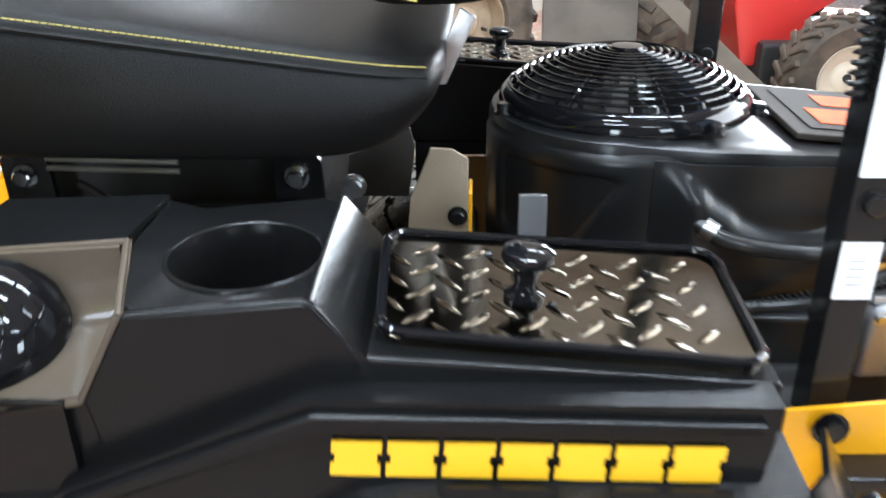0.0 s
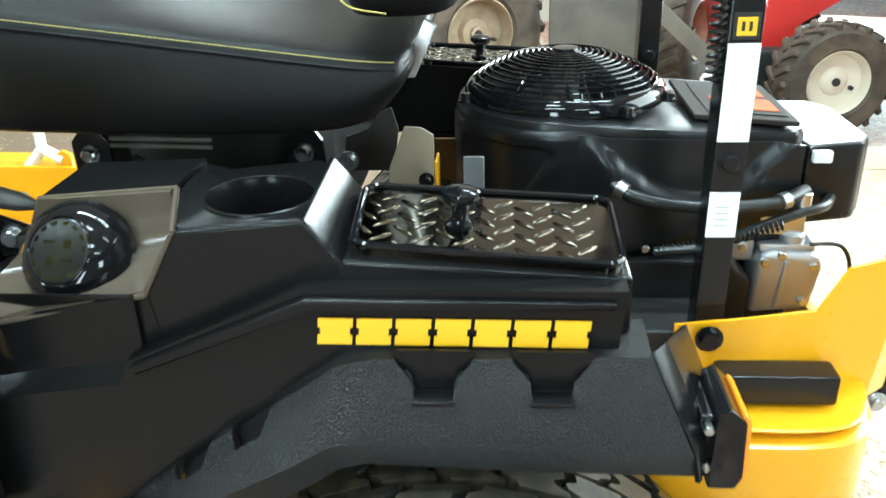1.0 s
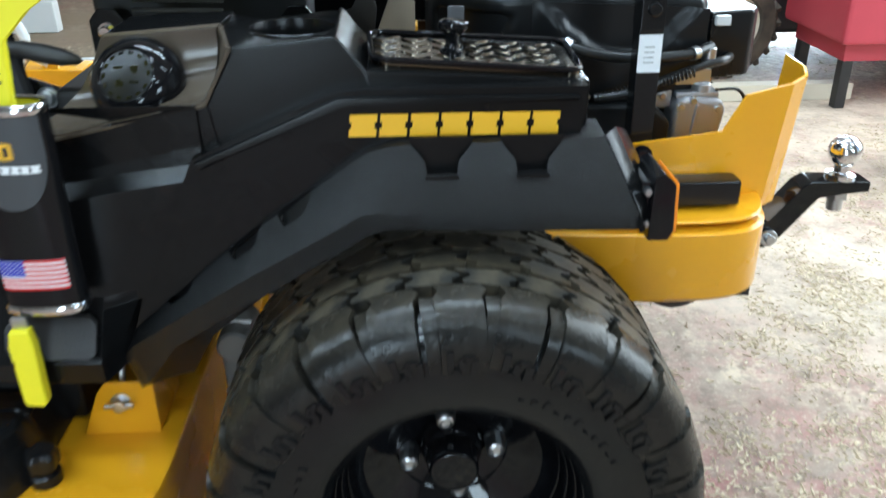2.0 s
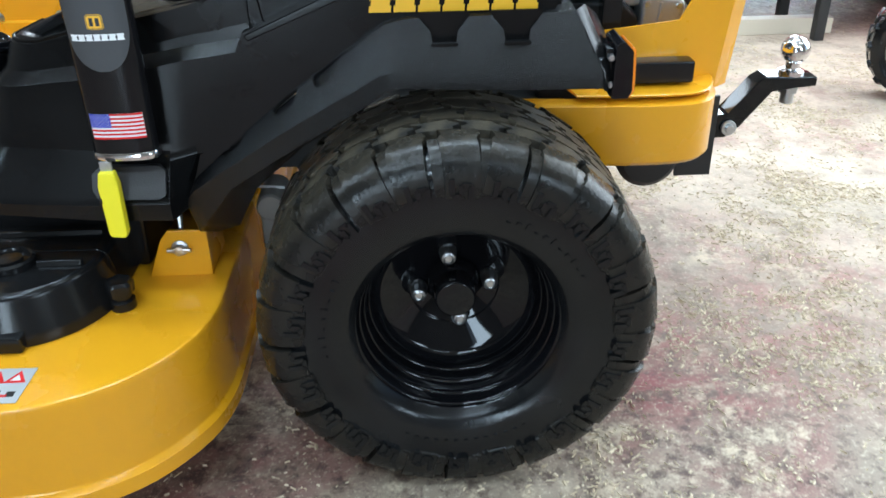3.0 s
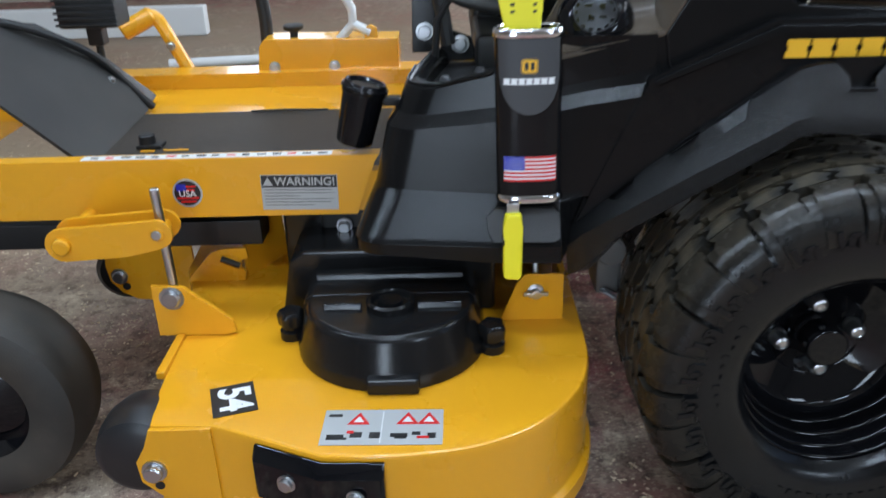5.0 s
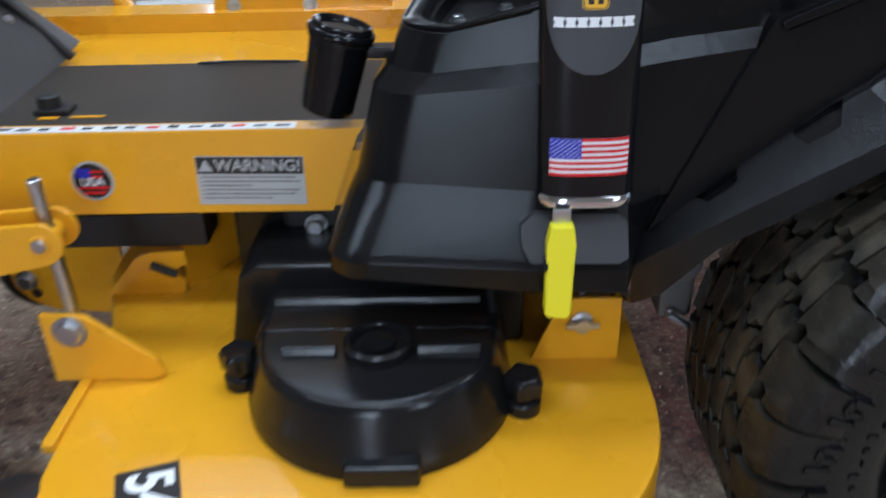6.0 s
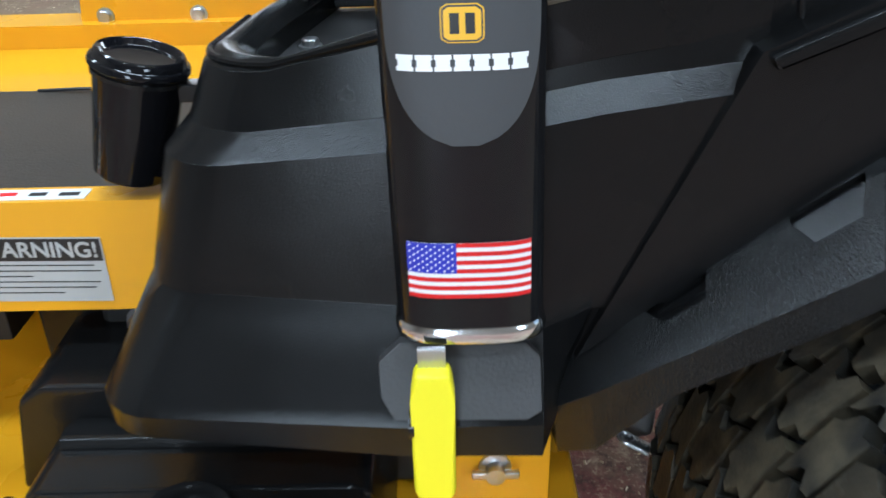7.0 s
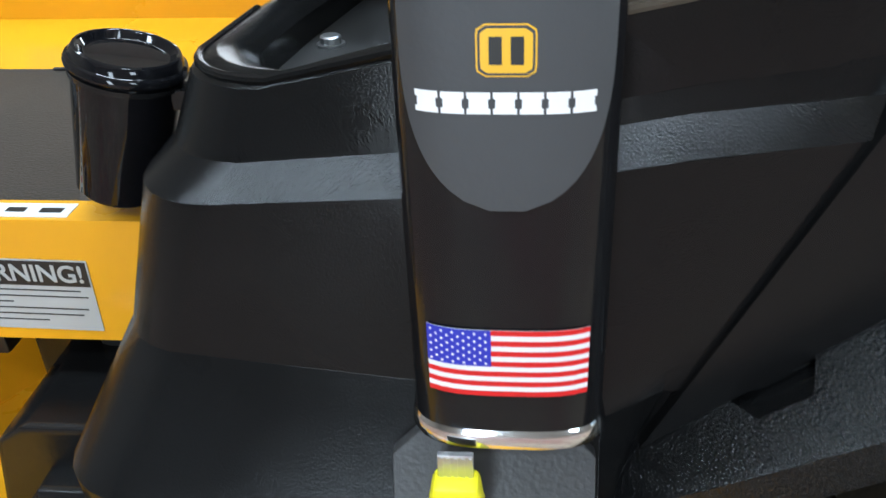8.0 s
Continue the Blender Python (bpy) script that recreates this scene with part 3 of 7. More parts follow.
    for k in range(4):
        a = radians(8.5 + 90 * k)
        p = Vector((0.0508 * math.cos(a), f + o * 0.142, HUB.z + 0.0508 * math.sin(a)))
        bm = bmesh.new()
        lathe(bm, [(0, 0), (0.013, 0), (0.013, 0.006), (0.0112, 0.009), (0.0112, 0.022), (0.0095, 0.026), (0.0065, 0.0275), (0.005, 0.0262), (0, 0.0262)], axis_matrix(p, p + Vector((0, -o, 0))), 12, False)
        part("lug_nut", bm, ZINC, tyre, "bright zinc lug nut", angle=25)
    return tyre


rear_wheel(-0.130, 0.118, -1)
rear_wheel(2 * MID + 0.130, 2 * MID - 0.118, 1)
bm = bmesh.new()
cyl(bm, (0, 0.10, HUB.z), (0, 2 * MID - 0.10, HUB.z), 0.03, 16)
box(bm, (-0.09, 0.13, 0.19), (0.10, 0.25, 0.33), 0.015)
box(bm, (-0.09, 2 * MID - 0.25, 0.19), (0.10, 2 * MID - 0.13, 0.33), 0.015)
part("transaxle", bm, MATT, mower)


# the moulded side panels
def level(front, yo, z0, z1, z2, z3, low=False):
    """One line round the nose of the panel and back along its side."""
    side = [(-0.445, yo - 0.006, z1), (-0.362, yo - 0.004, z2), (-0.348, 0.006, z2), (-0.30, 0.075, z3)] if low else [(-0.445, yo - 0.008, z1), (-0.361, min(yo - 0.008, 0.034), z2), (-0.33, min(0.033, max(yo - 0.008, 0.0135)), (z2 * 2 + z3) / 3), (-0.245, min(0.031, max(yo - 0.012, 0.0145)), z3)]
    r = 0.042
    nose = [(front + r - r * math.cos(radians(15 * k)), yo + r - r * math.sin(radians(15 * k)), z0) for k in range(7)]
    return [(front + 0.030, 0.27, z0), (front + 0.008, 0.16, z0)] + nose + side


bm = bmesh.new()
loft(bm, [
    level(-0.526, 0.064, 0.578, 0.590, 0.605, 0.625),
    level(-0.529, 0.061, 0.602, 0.620, 0.636, 0.660),
    level(-0.534, 0.057, 0.606, 0.624, 0.640, 0.664),
    level(-0.540, 0.054, 0.6095, 0.6275, 0.6435, 0.6675),
    level(-0.546, 0.051, 0.6105, 0.6280, 0.6440, 0.6680),
    level(-0.552, 0.048, 0.6085, 0.6255, 0.6415, 0.6655),
    level(-0.557, 0.044, 0.604, 0.621, 0.637, 0.661),
    level(-0.569, 0.037, 0.572, 0.582, 0.594, 0.611),
    level(-0.582, 0.022, 0.558, 0.567, 0.580, 0.597),
    level(-0.600, 0.011, 0.482, 0.476, 0.474, 0.480),
    level(-0.606, 0.003, 0.470, 0.465, 0.463, 0.468),
    level(-0.624, -0.027, 0.432, 0.427, 0.425, 0.430, True),
    level(-0.628, -0.031, 0.424, 0.418, 0.416, 0.420, True),
    level(-0.628, -0.030, 0.408, 0.396, 0.392, 0.392, True),
])
thick(bm, 0.004)
soften(bm, 0.0022, 24, 2)
console = part("side_console", bm, PLASTIC, mower, "moulded black plastic side panel", angle=26)
bm = bmesh.new()
tube(bm, [Vector(p) + Vector((0, 0, 0.0005)) for p in level(-0.5535, 0.0465, 0.607, 0.624, 0.640, 0.664)[1:]], 0.0024, 8)
part("rim_bead", bm, PLASTIC, console)
bm = bmesh.new()
box(bm, (-0.535, 0.06, 0.572), (-0.37, 0.27, 0.588))
part("control_tray", bm, MATT, console, "black control tray in the panel")
for x, y in ((-0.505, 0.155), (-0.455, 0.20)):
    bolt("tray_bolt", (x, y, 0.588), (0, 0, 1), 0.006, 0.006, console)
bm = bmesh.new()
box(bm, (-0.480, 0.13, 0.588), (-0.455, 0.15, 0.592), 0.001)
part("tray_slot", bm, MATT, console)
bm = bmesh.new()
prism(bm, [(-0.366, 0.412), (-0.345, 0.405), (-0.322, 0.432), (-0.325, 0.470), (-0.366, 0.474)], "y", 0.018, 0.036, 0.002)
part("rear_gusset", bm, PLASTIC, console)
# octagonal pad low on the panel
bm = bmesh.new()
prism(bm, [(-0.455, 0.438), (-0.447, 0.427), (-0.372, 0.426), (-0.364, 0.430), (-0.364, 0.456), (-0.372, 0.463), (-0.444, 0.464), (-0.456, 0.455)], "y", -0.004, 0.003, 0.0008)
for v in bm.verts:
    v.co.y += -0.0415 + (v.co.z - 0.42) * 0.62
part("rubber_pad", bm, GREYPLASTIC, console, "dark grey pad")

# raised plate with the brand badge
bm = bmesh.new()
prism(bm, [(-0.108, 0.684), (-0.253, 0.618), (-0.338, 0.430), (-0.30, 0.462), (-0.2, 0.542), (-0.088, 0.622), (-0.06, 0.629), (0.128, 0.632), (0.134, 0.684)], "y", 0.010, 0.09)
soften(bm, 0.0045, 30, 1)
side_plate = part("side_plate", bm, PLASTIC, mower, "raised black plastic side plate")
bm = bmesh.new()
prism(bm, [(-0.105, 0.679), (-0.250, 0.6165), (-0.2455, 0.6090), (-0.1015, 0.6710), (0.126, 0.6710), (0.126, 0.6765)], "y", 0.0045, 0.0125, 0.0022)
part("raised_line", bm, PLASTIC, side_plate)
# badge of seven plain golden blocks
p0, p1 = Vector((-0.098, 0.0085, 0.6505)), Vector((0.108, 0.0085, 0.6495))
way = (p1 - p0).normalized()
for k in range(7):
    o = p0.lerp(p1, (k + 0.5) / 7)
    m = face_frame(o, way, (0.08, 0, 1))
    bm = bmesh.new()
    for a, b, w0, w1 in ((-0.011, -0.0035, -0.0132, 0.0132), (-0.0035, 0.0035, -0.0112, 0.0112), (0.0035, 0.011, -0.0132, 0.0132)):
        poly = [(w0 + a * 0.1, a), (w1 + a * 0.1, a), (w1 + b * 0.1, b), (w0 + b * 0.1, b)]
        lo = [bm.verts.new(m @ Vector((*p, 0))) for p in poly]
        hi = [bm.verts.new(m @ Vector((*p, 0.0018))) for p in poly]
        bm.faces.new(lo), bm.faces.new(hi)
        for q in range(4):
            bm.faces.new((lo[q], lo[(q + 1) % 4], hi[(q + 1) % 4], hi[q]))
    part("badge_block", bm, GOLD, side_plate, "golden yellow badge block", smooth=False)

# top of the fender with cup holder, step and filler pocket
bm = bmesh.new()
cup = Matrix.Translation((-0.153, 0.088, 0.7285)) @ Matrix.Rotation(radians(0.8), 4, "Y")
ring = []
for k in range(36):
    a = 2 * math.pi * k / 36
    ring.append(cup @ Vector((0.044 * math.cos(a), 0.044 * math.sin(a), 0)))
ov = [Vector(p) for p in ((-0.205, 0.034, 0.7205), (-0.107, 0.034, 0.731), (-0.110, 0.175, 0.733), (-0.226, 0.175, 0.730), (-0.226, 0.104, 0.728))]
rv = [bm.verts.new(p) for p in ring]
sq = []
for k in range(36):
    a = 2 * math.pi * k / 36
    d = Vector((math.cos(a), math.sin(a)))
    best = 9.0
    c2 = Vector((-0.153, 0.088))
    for j in range(5):
        a0, a1 = ov[j].xy, ov[(j + 1) % 5].xy
        e = a1 - a0
        den = d.x * e.y - d.y * e.x
        if abs(den) > 1e-9:
            w = a0 - c2
            t = (w.x * e.y - w.y * e.x) / den
            u = (w.x * d.y - w.y * d.x) / den
            if t > 0 and -1e-6 <= u <= 1 + 1e-6:
                best = min(best, t)
    q = c2 + d * best
    z = 0.7205 + (q.x + 0.205) * 0.1 if q.x > -0.205 else 0.7205 + (q.x + 0.205) * -0.3
    sq.append(bm.verts.new((q.x, q.y, z)))
for k in range(36):
    bm.faces.new((rv[k], rv[(k + 1) % 36], sq[(k + 1) % 36], sq[k]))
low = []
for r, z in ((0.0432, -0.003), (0.0415, -0.012), (0.039, -0.11)):
    low.append([bm.verts.new(cup @ Vector((r * math.cos(2 * math.pi * k / 36), r * math.sin(2 * math.pi * k / 36), z))) for k in range(36)])
for a, b in zip([rv] + low, low):
    for k in range(36):
        bm.faces.new((a[k], a[(k + 1) % 36], b[(k + 1) % 36], b[k]))
bm.faces.new(low[-1])
skirt = [bm.verts.new((v.co.x, v.co.y, 0.60)) for v in sq]
for k in range(36):
    bm.faces.new((sq[k], sq[(k + 1) % 36], skirt[(k + 1) % 36], skirt[k]))
fender_top = part("fender_top", bm, PLASTIC, mower, "black moulded fender top with a round cup holder", angle=28)
bm = bmesh.new()
lathe(bm, [(0.0428, -0.001), (0.0432, 0.0012), (0.0446, 0.0018), (0.0458, 0.0010), (0.0462, -0.001)], cup, 40, False)
part("cup_holder_rim", bm, PLASTIC, fender_top)
bm = bmesh.new()
loft(bm, [[(-0.108, 0.036, 0.7305), (-0.111, 0.172, 0.7325)], [(-0.104, 0.034, 0.7290), (-0.107, 0.172, 0.731)], [(-0.078, 0.030, 0.697), (-0.081, 0.172, 0.699)], [(-0.074, 0.030, 0.676), (-0.077, 0.172, 0.68)]])
thick(bm, 0.004)
part("step_face", bm, PLASTIC, fender_top, "sloping black face of the step")
bm = bmesh.new()
prism(bm, [(-0.08, 0.60), (0.140, 0.60), (0.140, 0.6845), (-0.08, 0.6985)], "y", 0.030, 0.176, 0.004)
part("lid_base", bm, PLASTIC, fender_top)
bm = bmesh.new()
prism(bm, [(-0.226, 0.60), (-0.075, 0.60), (-0.075, 0.680), (-0.079, 0.697), (-0.103, 0.728), (-0.109, 0.7315), (-0.205, 0.7218), (-0.236, 0.668)], "y", 0.0300, 0.039, 0.0036, 3)
part("outer_skin", bm, PLASTIC, fender_top)
# pocket round the filler
bm = bmesh.new()
bowl = [((-0.418, 0.031, 0.630), (-0.237, 0.031, 0.667)), ((-0.410, 0.058, 0.636), (-0.2365, 0.060, 0.670)), ((-0.395, 0.086, 0.648), (-0.2355, 0.090, 0.678)),
        ((-0.375, 0.100, 0.668), (-0.2345, 0.104, 0.691)), ((-0.360, 0.103, 0.693), (-0.233, 0.107, 0.708)), ((-0.345, 0.100, 0.722), (-0.232, 0.104, 0.728))]
loft(bm, [[Vector(a).lerp(Vector(b), k / 6) for k in range(7)] for a, b in bowl])
thick(bm, 0.004)
pocket = part("filler_pocket", bm, SHEENPLASTIC, mower, "black plastic pocket round the fuel filler, sheen in its colour", angle=60)
bm = bmesh.new()
loft(bm, [[(-0.345, 0.1005, 0.7225), (-0.232, 0.1045, 0.7285)], [(-0.338, 0.175, 0.727), (-0.226, 0.175, 0.731)]])
thick(bm, 0.004)
part("pocket_shelf", bm, PLASTIC, pocket, "flat black shelf behind the filler")
bm = bmesh.new()
rim_line = [Vector((-0.2075, 0.0325, 0.7195)).lerp(Vector((-0.229, 0.106, 0.729)), k / 5) for k in range(6)]
loft(bm, [[b for a, b in bowl], rim_line])
thick(bm, 0.003)
part("pocket_cheek", bm, SHEENPLASTIC, pocket, angle=60)
bm = bmesh.new()
tube(bm, [(-0.418, 0.031, 0.630), (-0.237, 0.031, 0.667)], 0.0026, 8)
tube(bm, [(-0.237, 0.031, 0.667), (-0.2075, 0.0325, 0.7195)], 0.0022, 8)
tube(bm, rim_line, 0.0022, 8)
tube(bm, [(-0.345, 0.100, 0.7215), (-0.229, 0.1055, 0.7285)], 0.0024, 8)
tube(bm, [a for a, b in bowl], 0.0022, 8)
part("pocket_edge", bm, SHEENPLASTIC, pocket, "rounded edge with the sheen in its colour")
bm = bmesh.new()
prism(bm, [(-0.315, 0.56), (-0.212, 0.56), (-0.231, 0.666), (-0.238, 0.6655), (-0.315, 0.649)], "y", 0.0325, 0.037)
part("pocket_skirt", bm, PLASTIC, pocket, "black lower skirt")
n = Vector((-0.14, -0.83, 0.54)).normalized()
b0 = Vector((-0.311, 0.096, 0.668))
mcap = axis_matrix(b0, b0 + n) @ Matrix.Diagonal((1.2, 1.2, 1.2, 1))
bm = bmesh.new()
lathe(bm, [(0, -0.03), (0.036, -0.03), (0.0385, -0.026), (0.0390, 0.004), (0.0405, 0.007), (0.0410, 0.012), (0.0400, 0.018), (0.0372, 0.0245), (0.0325, 0.0300), (0.0270, 0.0335), (0.0245, 0.0343), (0.0236, 0.0336), (0.0226, 0.0345), (0.012, 0.0360), (0.0, 0.0364)], mcap, 60, False)
for v in bm.verts:
    q = mcap.inverted() @ v.co
    a, r = math.atan2(q.y, q.x), math.hypot(q.x, q.y)
    if r > 0.0365 and q.z > -0.01:
        g = 1 - 0.012 * (0.5 + 0.5 * math.cos(12 * a)) ** 2
        v.co = mcap @ Vector((q.x * g, q.y * g, q.z))
fuel_cap = part("fuel_cap", bm, GLOSS, mower, "round glossy black domed fuel cap", angle=50)
bm = bmesh.new()
for k in range(14):
    a = radians(25 * k + 8)
    mm = mcap @ Matrix.Translation((0.0195 * math.cos(a), 0.0195 * math.sin(a), 0.0347)) @ Matrix.Rotation(a, 4, "Z")
    box(bm, (-0.0012, -0.0020, 0), (0.0012, 0.0020, 0.0007), 0, mm)
for x, y, w, h in ((-0.007, 0.006, 0.008, 0.002), (0.007, 0.005, 0.006, 0.006), (-0.004, -0.007, 0.006, 0.006), (0.008, -0.006, 0.008, 0.002)):
    box(bm, (x - w / 2, y - h / 2, 0.0352), (x + w / 2, y + h / 2, 0.0366), 0, mcap)
disc = bmesh.new()
lathe(disc, [(0.0225, 0.0340), (0.0222, 0.0349), (0.0212, 0.0353), (0.0205, 0.0350), (0.012, 0.0364), (0, 0.0368)], mcap, 48, False)
part("cap_disc", disc, ENGINE, fuel_cap, "dull dark disc on the cap", angle=60)
tagged(part("embossing", bm, GLOSS, fuel_cap, "raised unreadable embossing"), kind="stuff")

# tread plate lid with pull knob
LID = face_frame((0.027, 0.105, 0.6975), (1, 0, -0.068), (0, 1, 0))


def tread_lid(m, parent, fine=True):
    W, H = 0.107, 0.067
    poly = []
    for cx, cy, a0 in ((W - 0.013, H - 0.013, 0), (-W + 0.016, H - 0.016, 90), (-W + 0.022, -H + 0.022, 180), (W - 0.016, -H + 0.016, 270)):
        r = 0.016
        for j in range(6):
            a = radians(a0 + 18 * j)
            poly.append((cx + r * math.cos(a), cy + r * math.sin(a)))
    bm = bmesh.new()
    prism(bm, poly, "z", -0.008, 0.0)
    edge = []
    for p in poly:
        edge.append(Vector((p[0], p[1], 0.0015)))
    bm.transform(m)
    lid = part("storage_lid", bm, DARKPLATE, parent, "shiny black diamond tread plate lid")
    bm = bmesh.new()
    tube(bm, [m @ p for p in edge + edge[:1]], 0.0032, 8, False)
    part("lid_edge", bm, GLOSS, lid, "rolled shiny black edge")
    # raised bars, two ways round by turns
    bm = bmesh.new()
    L, wd, ht = 0.0132, 0.0030, 0.0018
    top = bm.verts.new((0, 0, ht))
    turns = [2 * math.pi * k / 12 for k in range(12)]
    ringv = [bm.verts.new((L * math.cos(a), wd * math.sin(a) * (1 - 0.3 * abs(math.cos(a))), -0.0002)) for a in turns]
    mid = [bm.verts.new((L * 0.68 * math.cos(a), wd * 0.42 * math.sin(a), ht * 0.9)) for a in turns]
    for k in range(12):
        bm.faces.new((ringv[k], ringv[(k + 1) % 12], mid[(k + 1) % 12], mid[k]))
        bm.faces.new((mid[k], mid[(k + 1) % 12], top))
    me = None
    for i in range(13):
        for j in range(-1, 5):
            x, y = -0.097 + 0.0162 * i, -0.055 + 0.0285 * j + (0.01425 if i % 2 else 0)
            if abs(y) > H - 0.009 or abs(x) > W - 0.010 or math.hypot(x + 0.020, y + 0.010) < 0.013:
                continue
            mm = m @ Matrix.Translation((x, y, 0)) @ Matrix.Rotation(radians(46 if i % 2 else -46), 4, "Z")
            if me is None:
                me = part("tread_bar", bm, DARKPLATE, lid, m=mm, angle=60).data
            else:
                put("tread_bar", me, lid, m=mm)
    for x, y in ((0.060, 0.033), (-0.004, -0.018), (-0.040, 0.045)):
        bm = bmesh.new()
        lathe(bm, [(0, 0), (0.0030, 0), (0.0026, 0.0016), (0.0014, 0.0022), (0.0012, 0.0012), (0, 0.0012)], m @ Matrix.Translation((x, y, 0)), 12, False)
        part("lid_screw", bm, SATIN, lid)
    bm = bmesh.new()
    lathe(bm, [(0, 0), (0.012, 0), (0.012, 0.003), (0.008, 0.005), (0.0065, 0.010), (0.0075, 0.018), (0.0145, 0.024), (0.0158, 0.027), (0.015, 0.031), (0.010, 0.0335), (0, 0.0342)], m @ Matrix.Translation((-0.020, -0.010, 0)), 28, False)
    part("pull_knob", bm, GLOSS, lid, "glossy black pull knob")
    return lid


tread_lid(LID, mower)
FARLID = face_frame((0.027, 2 * MID - 0.105, 0.6975), (1, 0, -0.068), (0, 1, 0))
tread_lid(FARLID, mower)
bm = bmesh.new()
prism(bm, [(-0.226, 0.60), (0.136, 0.60), (0.136, 0.688), (-0.082, 0.699), (-0.100, 0.731), (-0.226, 0.722)], "y", 2 * MID - 0.176, 2 * MID - 0.03, 0.004)
prism(bm, [(-0.10, 0.45), (0.136, 0.45), (0.136, 0.60), (-0.10, 0.60)], "y", 2 * MID - 0.176, 2 * MID - 0.16)
part("far_fender_top", bm, PLASTIC, mower)
# clear latch strap behind the lid
bm = bmesh.new()
box(bm, (0.007, 0.176, 0.65), (0.026, 0.180, 0.731), 0.0015)
part("lid_latch", bm, SMOKE, mower, "smoky clear plastic latch")

# grained flare over the wheel
FL = [
    ((0.152, 0.000, 0.636), (0.184, -0.026, 0.566), (0.188, -0.023, 0.546), (0.188, 0.01, 0.543)),
    ((0.06, -0.006, 0.636), (0.06, -0.028, 0.572), (0.062, -0.025, 0.549), (0.065, 0.01, 0.545)),
    ((-0.055, -0.006, 0.634), (-0.063, -0.032, 0.578), (-0.061, -0.029, 0.556), (-0.055, 0.0, 0.552)),
    ((-0.080, -0.005, 0.628), (-0.087, -0.034, 0.574), (-0.081, -0.031, 0.552), (-0.075, 0.0, 0.548)),
    ((-0.100, -0.004, 0.614), (-0.112, -0.038, 0.561), (-0.103, -0.035, 0.539), (-0.095, 0.0, 0.534)),
    ((-0.2, 0.000, 0.544), (-0.205, -0.040, 0.511), (-0.200, -0.037, 0.484), (-0.19, 0.0, 0.475)),
    ((-0.29, 0.010, 0.472), (-0.288, -0.030, 0.458), (-0.285, -0.027, 0.430), (-0.265, 0.04, 0.400)),
    ((-0.335, 0.018, 0.432), (-0.334, -0.021, 0.426), (-0.326, -0.012, 0.376), (-0.305, 0.08, 0.325)),
    ((-0.350, 0.024, 0.415), (-0.352, 0.000, 0.400), (-0.345, 0.015, 0.350), (-0.341, 0.098, 0.306)),
]
bm = bmesh.new()
loft(bm, [[(p[0][0], p[0][1] + 0.05, p[0][2] + 0.003)] + list(p) for p in FL])
soften(bm, 0.003, 14, 3)
thick(bm, 0.005)
flare = part("fender_flare", bm, FLARE, mower, "grained black plastic fender flare")


def carve(ob, cutter):
    """Cuts the shape out of the mesh for good."""
    me = bpy.data.meshes.new("cutter")
    bmesh.ops.recalc_face_normals(cutter, faces=cutter.faces)
    cutter.to_mesh(me)
    cutter.free()
    tmp = new("cutter", me)
    ob.modifiers.clear()
    cut = ob.modifiers.new("cut", "BOOLEAN")
    cut.operation, cut.solver, cut.object = "DIFFERENCE", "EXACT", tmp
    bpy.context.view_layer.update()
    done = bpy.data.meshes.new_from_object(ob.evaluated_get(bpy.context.evaluated_depsgraph_get()))
    ob.modifiers.clear()
    ob.data = done
    ob.modifiers.new("even_normals", "WEIGHTED_NORMAL").keep_sharp = True
    bpy.data.objects.remove(tmp)


def slab(bm, corners, n, a, b):
    """A plate over the corners, from a to b along n."""
    lo, hi = [bm.verts.new(p + n * a) for p in corners], [bm.verts.new(p + n * b) for p in corners]
    bm.faces.new(lo), bm.faces.new(hi)
    for k in range(len(corners)):
        q = (k + 1) % len(corners)
        bm.faces.new((lo[k], lo[q], hi[q], hi[k]))


cutter = bmesh.new()
notches = []
for x in (-0.281, -0.205, -0.152):
    corners = []
    for dx, share in ((-0.018, -0.12), (-0.017, 0.05), (-0.007, 0.42), (0.015, 0.40), (0.017, 0.0), (0.017, -0.12)):
        f = min(1, max(0, (x + dx + 0.10) / -0.235))
        top = Vector((-0.10, -0.004, 0.614)).lerp(Vector((-0.335, 0.018, 0.432)), f)
        low = Vector((-0.11, -0.038, 0.561)).lerp(Vector((-0.334, -0.021, 0.426)), f)
        corners.append(top + (low - top) * share)
    notches.append((corners, Vector((-0.42, -0.55, 0.72)).normalized()))
for x in (-0.0085, 0.079):
    n = Vector((0, -0.92, 0.39))
    corners = [Vector((x + dx, -0.006 - (0.636 - z) * 0.42, z)) for dx, z in ((-0.030, 0.640), (-0.028, 0.633), (-0.016, 0.620), (-0.0145, 0.608), (0.0145, 0.608), (0.016, 0.620), (0.028, 0.633), (0.030, 0.640))]
    notches.append((corners, n))
for corners, n in notches:
    slab(cutter, corners, n, -0.016, 0.012)
carve(flare, cutter)
for corners, n in notches:
    back = 0.0035
    if corners[0].x > -0.12:
        corners, n, back = [Vector((p.x, -0.0035, p.z)) for p in corners], Vector((0, -1, 0)), 0.0
    mid = sum(corners, Vector()) / len(corners)
    bm = bmesh.new()
    slab(bm, [mid + (p - mid) * 1.06 for p in corners], n, -back - 0.003, -back)
    if not back:
        x0, x1 = corners[3].x, corners[4].x
        box(bm, (x0 - 0.002, -0.0215, 0.6035), (x1 + 0.002, -0.004, 0.6075), 0.001)
    part("clip_tab", bm, PLASTIC, flare)
bm = bmesh.new()
